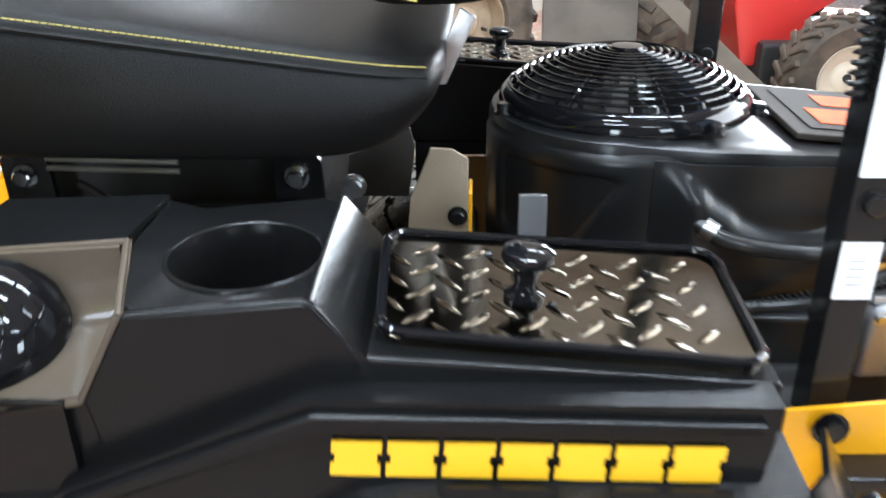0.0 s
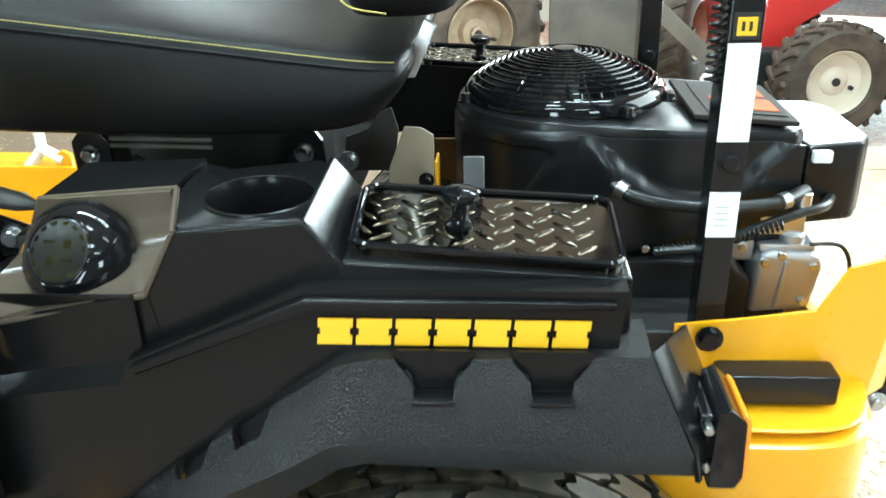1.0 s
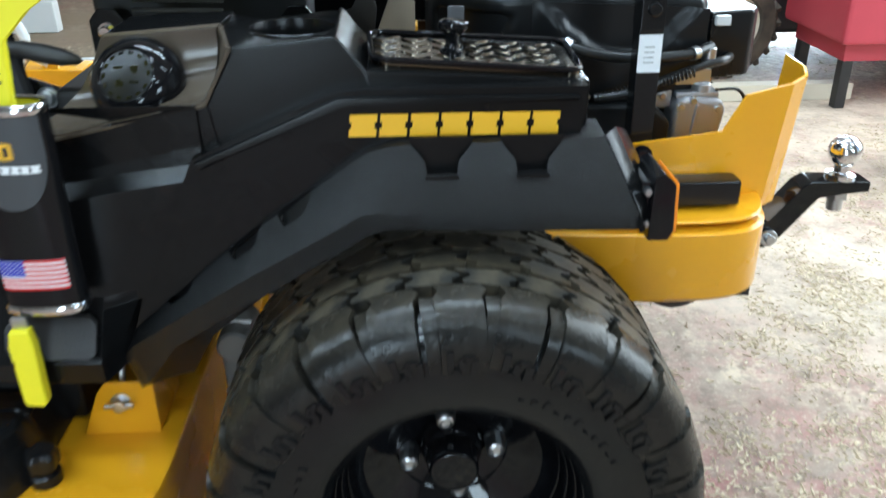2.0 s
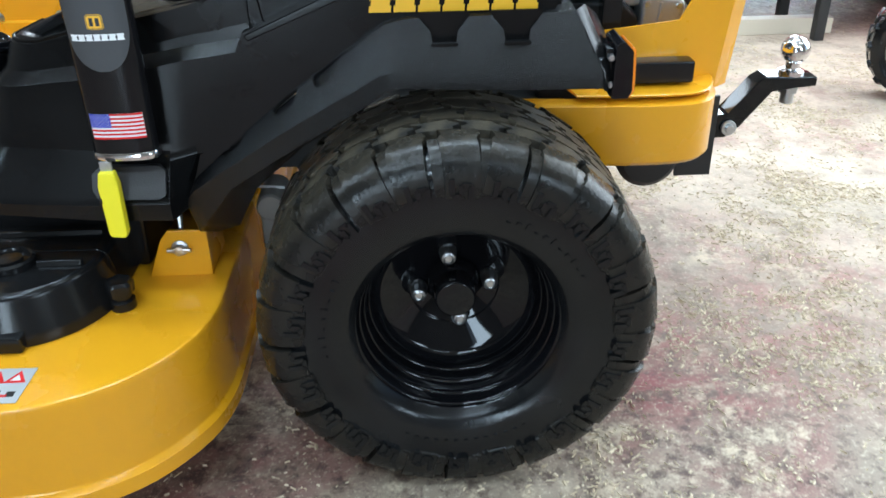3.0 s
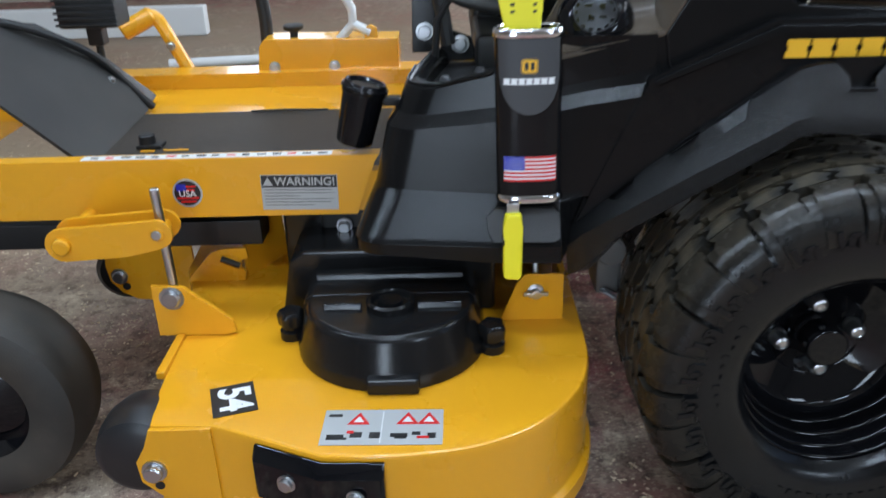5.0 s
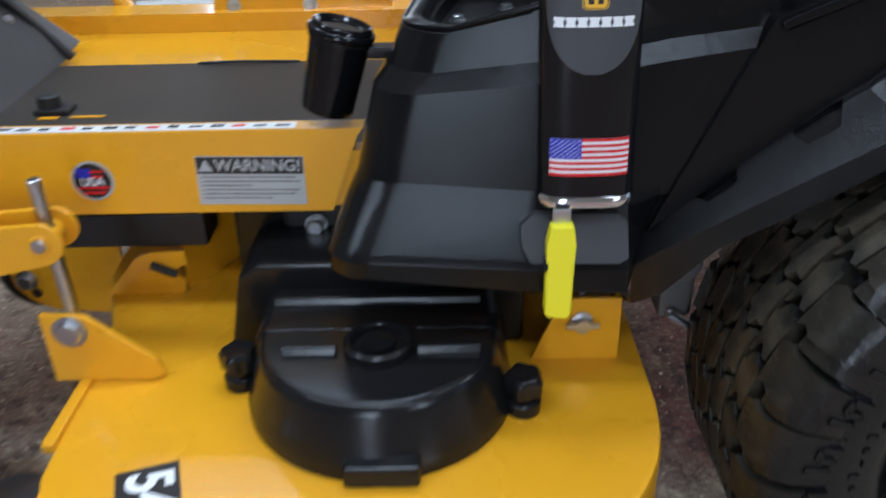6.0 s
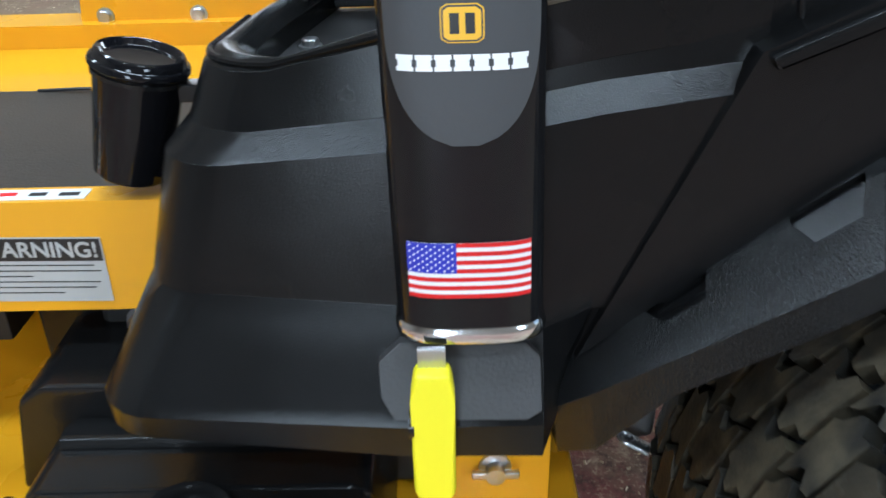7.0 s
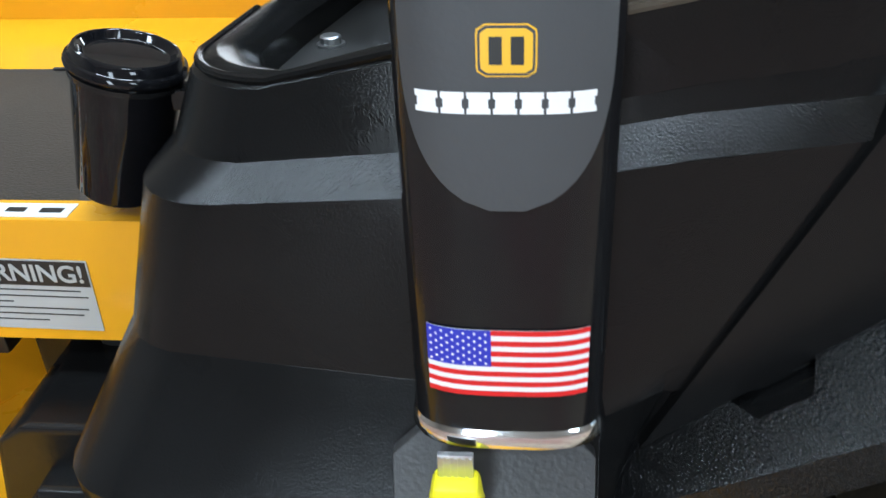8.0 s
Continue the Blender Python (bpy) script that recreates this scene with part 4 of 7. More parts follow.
loft(bm, [[(0.152, 0.001, 0.6375), (0.185, -0.026, 0.567), (0.189, -0.031, 0.546)], [(0.164, 0.012, 0.642), (0.195, -0.012, 0.574), (0.197, -0.014, 0.548)], [(0.196, 0.09, 0.612), (0.210, 0.06, 0.58), (0.210, 0.06, 0.55)]])
thick(bm, 0.004)
part("flare_end", bm, PLASTIC, flare, "smooth black end of the flare")

# ---- seat ----
def seat_row(x, zb, zt, w, crown):
    """A rounded section across the cushion at x."""
    pts = []
    for y, z in ((0, zb), (0.55, zb), (0.84, zb + 0.001), (0.93, zb + 0.006), (0.982, zb + (zt - zb) * 0.32), (1.0, zb + (zt - zb) * 0.66), (0.95, zt), (0.90, zt + 0.004), (0.6, zt + crown * 0.7), (0, zt + crown * 0.5)):
        pts.append((x, MID - w * y, z))
    return pts + [(p[0], 2 * MID - p[1], p[2]) for p in reversed(pts[1:-1])]


bm = bmesh.new()
SEAT = [(-0.575, 0.785, 0.842, 0.17, 0.01), (-0.562, 0.760, 0.856, 0.20, 0.014), (-0.53, 0.743, 0.861, 0.222, 0.018), (-0.44, 0.737, 0.856, 0.233, 0.022), (-0.33, 0.736, 0.843, 0.236, 0.02),
        (-0.22, 0.735, 0.829, 0.237, 0.016), (-0.13, 0.736, 0.817, 0.236, 0.012), (-0.085, 0.742, 0.811, 0.232, 0.01), (-0.055, 0.770, 0.808, 0.226, 0.008), (-0.042, 0.793, 0.806, 0.215, 0.004)]
loft(bm, [seat_row(*r) for r in SEAT], closed=True, caps=True)
cushion = part("seat_cushion", bm, VINYL, mower, "black vinyl seat cushion with yellow stitching", angle=75)
sub = cushion.modifiers.new("round", "SUBSURF")
sub.levels = sub.render_levels = 2
bm = bmesh.new()
line = curve_points([(x, MID - w * 0.958, zt - 0.001) for x, zb, zt, w, cr in SEAT[1:-1]], 22)
for a, b in zip(line, line[1:]):
    tube(bm, [a.lerp(b, 0.08), a.lerp(b, 0.84)], 0.00055, 5)
part("stitching", bm, STITCH, cushion, "yellow thread along the seam")
bm = bmesh.new()
tube(bm, [p + Vector((0, -0.0015, -0.007)) for p in line], 0.0016, 6)
part("piping", bm, VINYL, cushion)
bm = bmesh.new()
rows = []
for z, w, d, xo in ((0.835, 0.19, 0.05, 0), (0.85, 0.215, 0.06, 0.0), (0.92, 0.225, 0.065, 0.012), (1.05, 0.225, 0.06, 0.035), (1.2, 0.21, 0.05, 0.06), (1.24, 0.18, 0.035, 0.07)):
    row = []
    for k in range(24):
        a = 2 * math.pi * k / 24
        cx, cy = math.copysign(abs(math.cos(a)) ** 0.6, math.cos(a)), math.copysign(abs(math.sin(a)) ** 0.5, math.sin(a))
        row.append((-0.055 + xo + d * cx, MID + w * cy, z))
    rows.append(row)
loft(bm, rows, closed=True, caps=True)
back = part("backrest", bm, VINYL, mower, "black vinyl backrest", angle=60)
sub = back.modifiers.new("round", "SUBSURF")
sub.levels = sub.render_levels = 1
bm = bmesh.new()
tube(bm, curve_points([(-0.112, 0.30, 0.90), (-0.112, 0.255, 0.87), (-0.095, 0.225, 0.855), (-0.06, 0.212, 0.85)], 6), 0.001, 5)
part("stitching", bm, STITCH, back)
bm = bmesh.new()
prism(bm, [(-0.060, 0.775), (-0.045, 0.775), (-0.022, 0.825), (-0.034, 0.832)], "y", 0.292, 0.30, 0.001)
part("seat_hinge", bm, ZINC, mower, "bright steel hinge strap")
# seat base
bm = bmesh.new()
box(bm, (-0.46, 0.40, 0.58), (-0.17, 2 * MID - 0.375, 0.745), 0.01)
box(bm, (-0.46, 0.22, 0.58), (-0.14, 2 * MID - 0.20, 0.635), 0.01)
seat_base = part("seat_base", bm, MATT, mower)
for x in (-0.431, -0.182):
    bm = bmesh.new()
    prism(bm, [(x - 0.022, 0.63), (x + 0.024, 0.63), (x + 0.022, 0.688), (x + 0.012, 0.702), (x - 0.010, 0.702), (x - 0.022, 0.688)], "y", 0.362, 0.370, 0.001)
    br = part("seat_bracket", bm, SATIN, mower, "black steel seat bracket")
    bolt("bracket_bolt", (x, 0.362, 0.674), (0, -1, 0), 0.0085, 0.012, br, CHROME)
bm = bmesh.new()
for z, y in ((0.722, 0.31), (0.712, 0.30), (0.704, 0.30)):
    tube(bm, [(-0.375, y, z), (-0.265, y, z - 0.003)], 0.0025, 8)
part("seat_slide", bm, GREYSTEEL, mower, "grey steel seat slide rods")
bm = bmesh.new()
tube(bm, curve_points([(-0.35, 0.30, 0.69), (-0.30, 0.28, 0.675), (-0.25, 0.30, 0.668), (-0.17, 0.29, 0.672)], 6), 0.004, 8)
part("wiring", bm, HOSE, mower)
bolt("frame_bolt", (-0.131, 0.362, 0.665), (0, -1, 0), 0.0085, 0.010, mower)
bm = bmesh.new()
prism(bm, [(-0.082, 0.60), (-0.028, 0.60), (-0.0275, 0.719), (-0.040, 0.727), (-0.057, 0.728), (-0.074, 0.685)], "y", 0.280, 0.284, 0.0008)
part("bare_panel", bm, TAN, mower, "bare tan side panel behind the seat")
bm = bmesh.new()
box(bm, (-0.0275, 0.281, 0.60), (-0.0245, 0.315, 0.690), 0.001)
part("upright_strip", bm, YELLOW, mower, "yellow frame upright")
bm = bmesh.new()
box(bm, (-0.055, 0.452, 0.50), (-0.005, 0.458, 0.662), 0.001)
part("inner_plate", bm, BROWN, mower, "brown-orange inner plate")
bm = bmesh.new()
prism(bm, [(-0.145, 0.640), (-0.085, 0.640), (-0.078, 0.690), (-0.085, 0.716), (-0.100, 0.712), (-0.112, 0.690), (-0.140, 0.682)], "y", 0.398, 0.402, 0.001)
part("hinge_plate", bm, BARE, mower, "bare steel hinge plate")
bolt("frame_bolt", (-0.036, 0.279, 0.672), (0, -1, 0), 0.006, 0.008, mower, SATIN)
bm = bmesh.new()
box(bm, (-0.06, 0.36, 0.50), (-0.02, 2 * MID - 0.30, 0.61), 0.008)
part("rear_bulkhead", bm, MATT, mower)

# ---- engine ----
EC = Vector((0.112, 0.415))
plan = []
for k in range(20):
    a = radians(100 + 160 * k / 19)
    plan.append((EC.x + 0.122 * math.cos(a), EC.y + 0.128 * math.sin(a)))
plan += [(0.16, 0.287), (0.24, 0.300), (0.345, 0.325), (0.36, 0.345), (0.36, 0.50), (0.33, 0.535)]
bm = bmesh.new()


def ring_at(grow, f):
    c = Vector((0.17, 0.415))
    return [(c.x + (p[0] - c.x) * grow, c.y + (p[1] - c.y) * grow, f(p[0])) for p in plan]


top = lambda dz: (lambda x: 0.727 + dz - max(0, x - 0.1) * 0.085)
loft(bm, [ring_at(0.97, lambda x: 0.45), ring_at(0.99, lambda x: 0.60), ring_at(1.0, top(-0.02)), ring_at(1.0, top(-0.006)), ring_at(0.985, top(0.0)), ring_at(0.9, top(0.003))], closed=True, caps=True)
soften(bm, 0.003, 30)
shroud = part("engine_shroud", bm, ENGINE, mower, "satin black engine blower housing", angle=40)
# moulded scoop and swept recess on the near side
def ease(x, a, b):
    t = min(1, max(0, (x - a) / (b - a)))
    return t * t * (3 - 2 * t)


bm = bmesh.new()
rows = []
for i in range(33):
    z = 0.600 + 0.121 * i / 32
    row = []
    for k in range(41):
        a = radians(188 + 96 * k / 40)
        right = 243 + (z - 0.66) * 300
        dip = ease(math.degrees(a), 204, 214) * (1 - ease(math.degrees(a), right - 5, right + 11)) * ease(z, 0.628, 0.650) * (1 - ease(z, 0.690, 0.703))
        r = 0.0035 - 0.019 * dip - 0.005 * (1 - ease(z, 0.600, 0.606)) - 0.006 * ease(z, 0.715, 0.721)
        row.append((EC.x + (0.122 + r) * math.cos(a), EC.y + (0.128 + r) * math.sin(a), z))
    rows.append(row)
loft(bm, rows)
thick(bm, 0.003)
part("moulded_scoop", bm, ENGINE, shroud, angle=60)
sweep = curve_points([(0.118, 0, 0.716), (0.145, 0, 0.697), (0.175, 0, 0.671), (0.210, 0, 0.648), (0.248, 0, 0.640), (0.282, 0, 0.650), (0.312, 0, 0.680), (0.345, 0, 0.708)], 8)
bm = bmesh.new()
rows = []
for i in range(41):
    f = i / 40
    row = []
    for k in range(49):
        x = 0.118 + 0.232 * k / 48
        z = 0.575 + (0.719 - max(0, x - 0.1) * 0.085 - 0.575) * f
        line = min(sweep, key=lambda p: abs(p.x - x)).z
        y = 0.2848 - 0.0058 * ease(x, 0.118, 0.150) + max(0, x - 0.15) * 0.19
        row.append((x, y + 0.003 * ease(x, 0.118, 0.150) - 0.010 * ease(x, 0.118, 0.155) * (1 - ease(z, line - 0.007, line + 0.012)) + 0.018 * (1 - ease(z, 0.575, 0.600)), z))
    rows.append(row)
loft(bm, rows)
thick(bm, 0.003)
part("side_cover", bm, ENGINE, shroud, "black moulded side cover with a swept recess", angle=60)
bm = bmesh.new()
prism(bm, [(0.362, 0.33), (0.425, 0.345), (0.44, 0.37), (0.44, 0.49), (0.42, 0.52), (0.362, 0.525)], "z", 0.60, 0.689, 0.006)
box(bm, (0.366, 0.327, 0.672), (0.384, 0.335, 0.684), 0.002)
end = part("air_filter_cover", bm, ENGINE, mower, "black air filter cover")
bm = bmesh.new()
box(bm, (0.366, 0.322, 0.673), (0.386, 0.331, 0.686), 0.002)
part("cover_clip", bm, DECAL, end, "white plastic clip")
bm = bmesh.new()
box(bm, (0.02, 0.30, 0.36), (0.36, 0.56, 0.56), 0.02)
block = part("engine_block", bm, MATT, mower)
bm = bmesh.new()
prism(bm, [(0.10, 0.46), (0.30, 0.46), (0.305, 0.56), (0.28, 0.585), (0.10, 0.585)], "y", 0.272, 0.31, 0.008)
part("crankcase_side", bm, ENGINE, block)
# sticker in a black frame on the shroud top
mt = face_frame((0.295, 0.405, 0.7155), (1, 0, -0.085), (0.15, 1, 0))
bm = bmesh.new()
box(bm, (-0.055, -0.075, 0), (0.055, 0.075, 0.006), 0.002, mt)
fr = part("top_cover", bm, STICKER, shroud, "dull black cover with a red and grey sticker")
sticker = label_plate("sticker", mt @ Matrix.Translation((0.004, 0, 0.0065)), 0.085, 0.12, STICKER, fr, "dark sticker with red blocks")
for x, y, w, h, ink in ((0.008, -0.024, 0.066, 0.044, MOTTLEDRED), (0.018, 0.028, 0.044, 0.034, MOTTLEDRED)):
    label_plate("sticker_block", mt @ Matrix.Translation((x, y, 0.0073)), w, h, ink, sticker)
# fan guard: rings and spokes over a dark fan
FC = Matrix.Translation((0.112, 0.415, 0.728))
bm = bmesh.new()
lathe(bm, [(0.100, 0.0), (0.113, 0.0), (0.1135, 0.005), (0.111, 0.012), (0.106, 0.017), (0.101, 0.018), (0.099, 0.012)], FC, 56, False)
guard = part("fan_guard", bm, GLOSS, mower, "round glossy black fan guard with many rings")


def dome(r):
    return 0.016 + 0.032 * (1 - (r / 0.106) ** 2.6) if r < 0.106 else 0.016


for k in range(14):
    r = 0.104 - 0.0067 * k
    z = dome(r)
    bm = bmesh.new()
    tube(bm, [FC @ Vector((r * math.cos(2 * math.pi * j / 44), r * math.sin(2 * math.pi * j / 44), z)) for j in range(45)], 0.0014, 6, False)
    part("guard_ring", bm, GLOSS, guard)
for k in range(8):
    a = radians(45 * k + 10)
    bm = bmesh.new()
    tube(bm, [FC @ Vector((r * math.cos(a), r * math.sin(a), dome(r) - 0.0015)) for r in (0.014, 0.035, 0.055, 0.075, 0.09, 0.1, 0.107)], 0.0019, 6)
    part("guard_spoke", bm, GLOSS, guard)
for k in range(30):
    a = radians(12 * k)
    bm = bmesh.new() if k == 0 else bm
    tube(bm, [FC @ Vector((0.103 * math.cos(a), 0.103 * math.sin(a), 0.014)), FC @ Vector((0.098 * math.cos(a), 0.098 * math.sin(a), dome(0.098)))], 0.0015, 5)
part("guard_posts", bm, GLOSS, guard)
bm = bmesh.new()
lathe(bm, [(0, 0.004), (0.1, 0.004), (0.1, 0.006), (0, 0.006)], FC, 32, False)
fan = part("fan", bm, MATT, mower)
me = None
for k in range(12):
    mm = FC @ Matrix.Rotation(radians(30 * k), 4, "Z")
    if me is None:
        bm = bmesh.new()
        box(bm, (0.03, -0.001, 0.006), (0.094, 0.001, 0.024))
        me = part("fan_blade", bm, MATT, fan, m=mm).data
    else:
        put("fan_blade", me, fan, m=mm)
bm = bmesh.new()
lathe(bm, [(0, 0), (0.016, 0), (0.014, 0.004), (0, 0.005)], FC @ Matrix.Translation((0, 0, dome(0.012) - 0.001)), 20, False)
part("guard_boss", bm, GLOSS, guard)
for a in (200, 300, 340, 60):
    p = FC @ Vector((0.117 * math.cos(radians(a)), 0.117 * math.sin(radians(a)), 0.0))
    bolt("guard_bolt", p, (0, 0, 1), 0.006, 0.010, guard, SATIN)
for p in ((0.131, 0.290, 0.665), (0.192, 0.285, 0.595), (0.150, 0.285, 0.655), (0.172, 0.287, 0.612), (0.335, 0.29, 0.585)):
    bolt("engine_bolt", p, (0, -1, 0), 0.0045, 0.010, mower)
# hoses, cable and carburettor
bm = bmesh.new()
tube(bm, curve_points([(0.150, 0.278, 0.670), (0.172, 0.262, 0.660), (0.22, 0.262, 0.650), (0.27, 0.262, 0.648), (0.32, 0.275, 0.648), (0.355, 0.30, 0.652)], 8), 0.0068, 12)
hose = part("fuel_hose", bm, HOSE, mower, "black rubber fuel hose")
for p, q in (((0.158, 0.270, 0.667), (0.166, 0.265, 0.663)), ((0.322, 0.276, 0.648), (0.331, 0.281, 0.649))):
    bm = bmesh.new()
    cyl(bm, p, q, 0.0088, 14)
    part("hose_clamp", bm, ZINC, hose, "zinc hose clamp")
bm = bmesh.new()
tube(bm, curve_points([(0.20, 0.27, 0.595), (0.25, 0.262, 0.605), (0.30, 0.27, 0.622), (0.345, 0.285, 0.632), (0.375, 0.30, 0.634), (0.395, 0.335, 0.63)], 8), 0.0055, 10)
for k in range(26):
    t = k / 25
    p = Vector((0.205 + 0.12 * t, 0.2695 - 0.004 * math.sin(t * 3), 0.596 + 0.03 * t))
    lathe(bm, [(0.0055, -0.001), (0.0066, 0), (0.0055, 0.001)], axis_matrix(p, p + Vector((0.12, 0, 0.03))), 10, False)
part("ribbed_cable", bm, HOSE, mower, "ribbed black cable sleeve")
bm = bmesh.new()
prism(bm, [(0.306, 0.515), (0.372, 0.520), (0.381, 0.572), (0.374, 0.586), (0.322, 0.590), (0.309, 0.578)], "y", 0.282, 0.36, 0.009, 3)
carb = part("carburettor", bm, ALU, mower, "cast aluminium carburettor")
bm = bmesh.new()
cyl(bm, (0.350, 0.305, 0.592), (0.350, 0.305, 0.604), 0.013, 16, 0.002)
part("choke_cap", bm, ALU, carb)
bm = bmesh.new()
box(bm, (0.286, 0.300, 0.570), (0.312, 0.34, 0.600), 0.005)
part("side_flange", bm, ALU, carb)
bm = bmesh.new()
prism(bm, [(0.332, 0.525), (0.339, 0.525), (0.343, 0.580), (0.338, 0.580)], "y", 0.2785, 0.285, 0.002)
part("cast_rib", bm, ALU, carb)
bm = bmesh.new()
box(bm, (0.314, 0.292, 0.585), (0.372, 0.35, 0.594), 0.003)
part("cover_plate", bm, ALU, carb)
for p in ((0.318, 0.282, 0.579), (0.368, 0.282, 0.574), (0.362, 0.282, 0.532), (0.298, 0.300, 0.588)):
    bolt("carburettor_screw", p, (0, -1, 0), 0.0045, 0.005, carb)
bm = bmesh.new()
box(bm, (0.285, 0.30, 0.602), (0.36, 0.305, 0.622), 0.001)
cyl(bm, (0.352, 0.296, 0.632), (0.352, 0.296, 0.652), 0.009, 12, 0.001)
part("throttle_bracket", bm, ZINC, mower, "zinc throttle bracket")
bm = bmesh.new()
tube(bm, curve_points([(0.36, 0.28, 0.60), (0.39, 0.275, 0.60), (0.405, 0.28, 0.57), (0.40, 0.29, 0.53)], 6), 0.0022, 6)
part("thin_wire", bm, HOSE, mower)


# ---- roll bar ----
def roll_bar(y, side):
    bm = bmesh.new()
    box(bm, (0.228, y, 0.52), (0.256, y + 0.03, 0.70), 0.002)
    box(bm, (0.2275, y - 0.003, 0.695), (0.2565, y + 0.033, 1.45), 0.003)
    post = part("roll_bar_post", bm, SATIN, mower, "black roll bar post")
    for z0, z1, w in ((0.741, 0.826, 0.0135), (0.649, 0.693, 0.0135)) if side < 0 else ():
        off = -0.0042 if z0 > 0.7 else -0.0012
        bm = bmesh.new()
        box(bm, (0.242 - w, y + off, z0), (0.242 + w, y + off + 0.001, z1))
        part("reflective_tape", bm, REFLECT, post, "white reflective tape", smooth=False)
    bolt("post_bolt", (0.242, y - 0.003, 0.722), (0, -1, 0), 0.008, 0.006, post, SATIN)
    if side < 0:
        bm = bmesh.new()
        box(bm, (0.231, y - 0.0045, 0.829), (0.253, y - 0.003, 0.851), 0.0005)
        plate = part("maker_plate", bm, INK, post, "small black and yellow maker plate", smooth=False)
        bm = bmesh.new()
        for q in ((0.234, 0.8325, 0.250, 0.836), (0.234, 0.844, 0.250, 0.8475), (0.234, 0.836, 0.2375, 0.844), (0.2465, 0.836, 0.250, 0.844), (0.2405, 0.836, 0.2435, 0.844)):
            box(bm, (q[0], y - 0.0052, q[1]), (q[2], y - 0.0045, q[3]))
        part("yellow_mark", bm, GOLD, plate, "plain yellow mark", smooth=False)
        bm = bmesh.new()
        for k in range(4):
            box(bm, (0.235, y - 0.0016, 0.660 + 0.006 * k), (0.247, y - 0.0012, 0.6615 + 0.006 * k))
        part("fine_print", bm, GREYDECAL, post, "faint print bars", smooth=False)
        # coiled strap beside the post
        bm = bmesh.new()
        P = []
        for k in range(300):
            t = k / 299
            a = t * 2 * math.pi * 30
            P.append((0.221 + 0.005 * math.cos(a), y + 0.01 + 0.005 * math.sin(a), 0.79 + 0.2 * t))
        tube(bm, P, 0.0019, 5)
        part("coiled_lead", bm, HOSE, mower, "coiled black lead")
    return post


roll_bar(0.188, -1)
roll_bar(2 * MID - 0.218, 1)

# ---- tail ----
bm = bmesh.new()
prof = [(0.205, 0.168, 0.566), (0.270, 0.170, 0.572), (0.338, 0.176, 0.578), (0.357, 0.180, 0.621), (0.418, 0.196, 0.629), (0.443, 0.216, 0.634), (0.455, 0.25, 0.636), (0.458, 0.31, 0.637)]
loft(bm, [[(x + (0.006 if x > 0.35 else 0), y, z), (x - (0.012 if x > 0.35 else 0.0), y - 0.002, 0.47)] for x, y, z in prof])
thick(bm, 0.004)
hip = part("rear_guard", bm, YELLOW, mower, "yellow steel rear guard plate", angle=11)
bm = bmesh.new()
loft(bm, [[(x + 0.006, 2 * MID - y, z), (x - 0.01, 2 * MID - y + 0.002, 0.47)] for x, y, z in prof])
thick(bm, 0.004)
part("rear_guard", bm, YELLOW, mower, "yellow steel rear guard plate")
band = curve_points([(0.10, 0.118, 0), (0.22, 0.108, 0), (0.30, 0.104, 0), (0.355, 0.112, 0), (0.385, 0.14, 0), (0.40, 0.19, 0), (0.405, 0.26, 0), (0.405, 0.43, 0)], 6)
bm = bmesh.new()
loft(bm, [[(p.x - 0.012, p.y + 0.05, 0.468), (p.x - 0.003, p.y + 0.012, 0.479), (p.x, p.y, 0.474), (p.x, p.y, 0.470), (p.x, p.y, 0.395), (p.x - 0.003, p.y + 0.006, 0.388), (p.x - 0.012, p.y + 0.05, 0.388)] for p in band])
thick(bm, 0.004)
part("rear_bumper", bm, YELLOW, mower, "yellow steel rear bumper band", angle=50)
bm = bmesh.new()
loft(bm, [[(p.x - 0.012, p.y + 0.06, 0.492), (p.x - 0.001, p.y + 0.006, 0.4925), (p.x, p.y + 0.003, 0.490)] for p in band[4:]])
thick(bm, 0.004)
part("guard_flange", bm, YELLOW, hip, "yellow flange over the bumper band", angle=50)
bm = bmesh.new()
loft(bm, [[(p.x - 0.012, 2 * MID - p.y - 0.05, 0.468), (p.x, 2 * MID - p.y, 0.474), (p.x, 2 * MID - p.y, 0.395), (p.x - 0.012, 2 * MID - p.y - 0.05, 0.388)] for p in band])
thick(bm, 0.004)
part("rear_bumper", bm, YELLOW, mower, "yellow steel rear bumper band")
# Solid black bar set in place of the dark side slot.
bm = bmesh.new()
box(bm, (0.245, 0.140, 0.496), (0.356, 0.172, 0.528), 0.004)
part("side_slot", bm, SATIN, hip, "solid black bar drawn for the dark slot")
bolt("guard_bolt", (0.237, 0.164, 0.5545), (0, -1, 0), 0.010, 0.007, hip, GLOSS)
# amber side marker
bm = bmesh.new()
prism(bm, [(0.198, 0.530), (0.219, 0.530), (0.224, 0.540), (0.222, 0.590), (0.209, 0.603), (0.200, 0.598)], "y", -0.018, 0.045, 0.002)
box(bm, (0.189, -0.010, 0.545), (0.200, 0.045, 0.592), 0.002)
marker = part("side_marker", bm, GLOSS, mower, "black side marker lamp with an amber lens")
bm = bmesh.new()
prism(bm, [(0.2195, 0.531), (0.2225, 0.531), (0.2280, 0.540), (0.2260, 0.590), (0.2205, 0.5965), (0.2185, 0.594)], "y", -0.015, 0.042, 0.002)
part("lens", bm, AMBER, marker, "amber plastic lens")
for z in (0.582, 0.548):
    bm = bmesh.new()
    cyl(bm, (0.195, -0.008, z), (0.195, -0.017, z), 0.0045, 6, 0.001)
    part("marker_nut", bm, ZINC, marker, smooth=False)

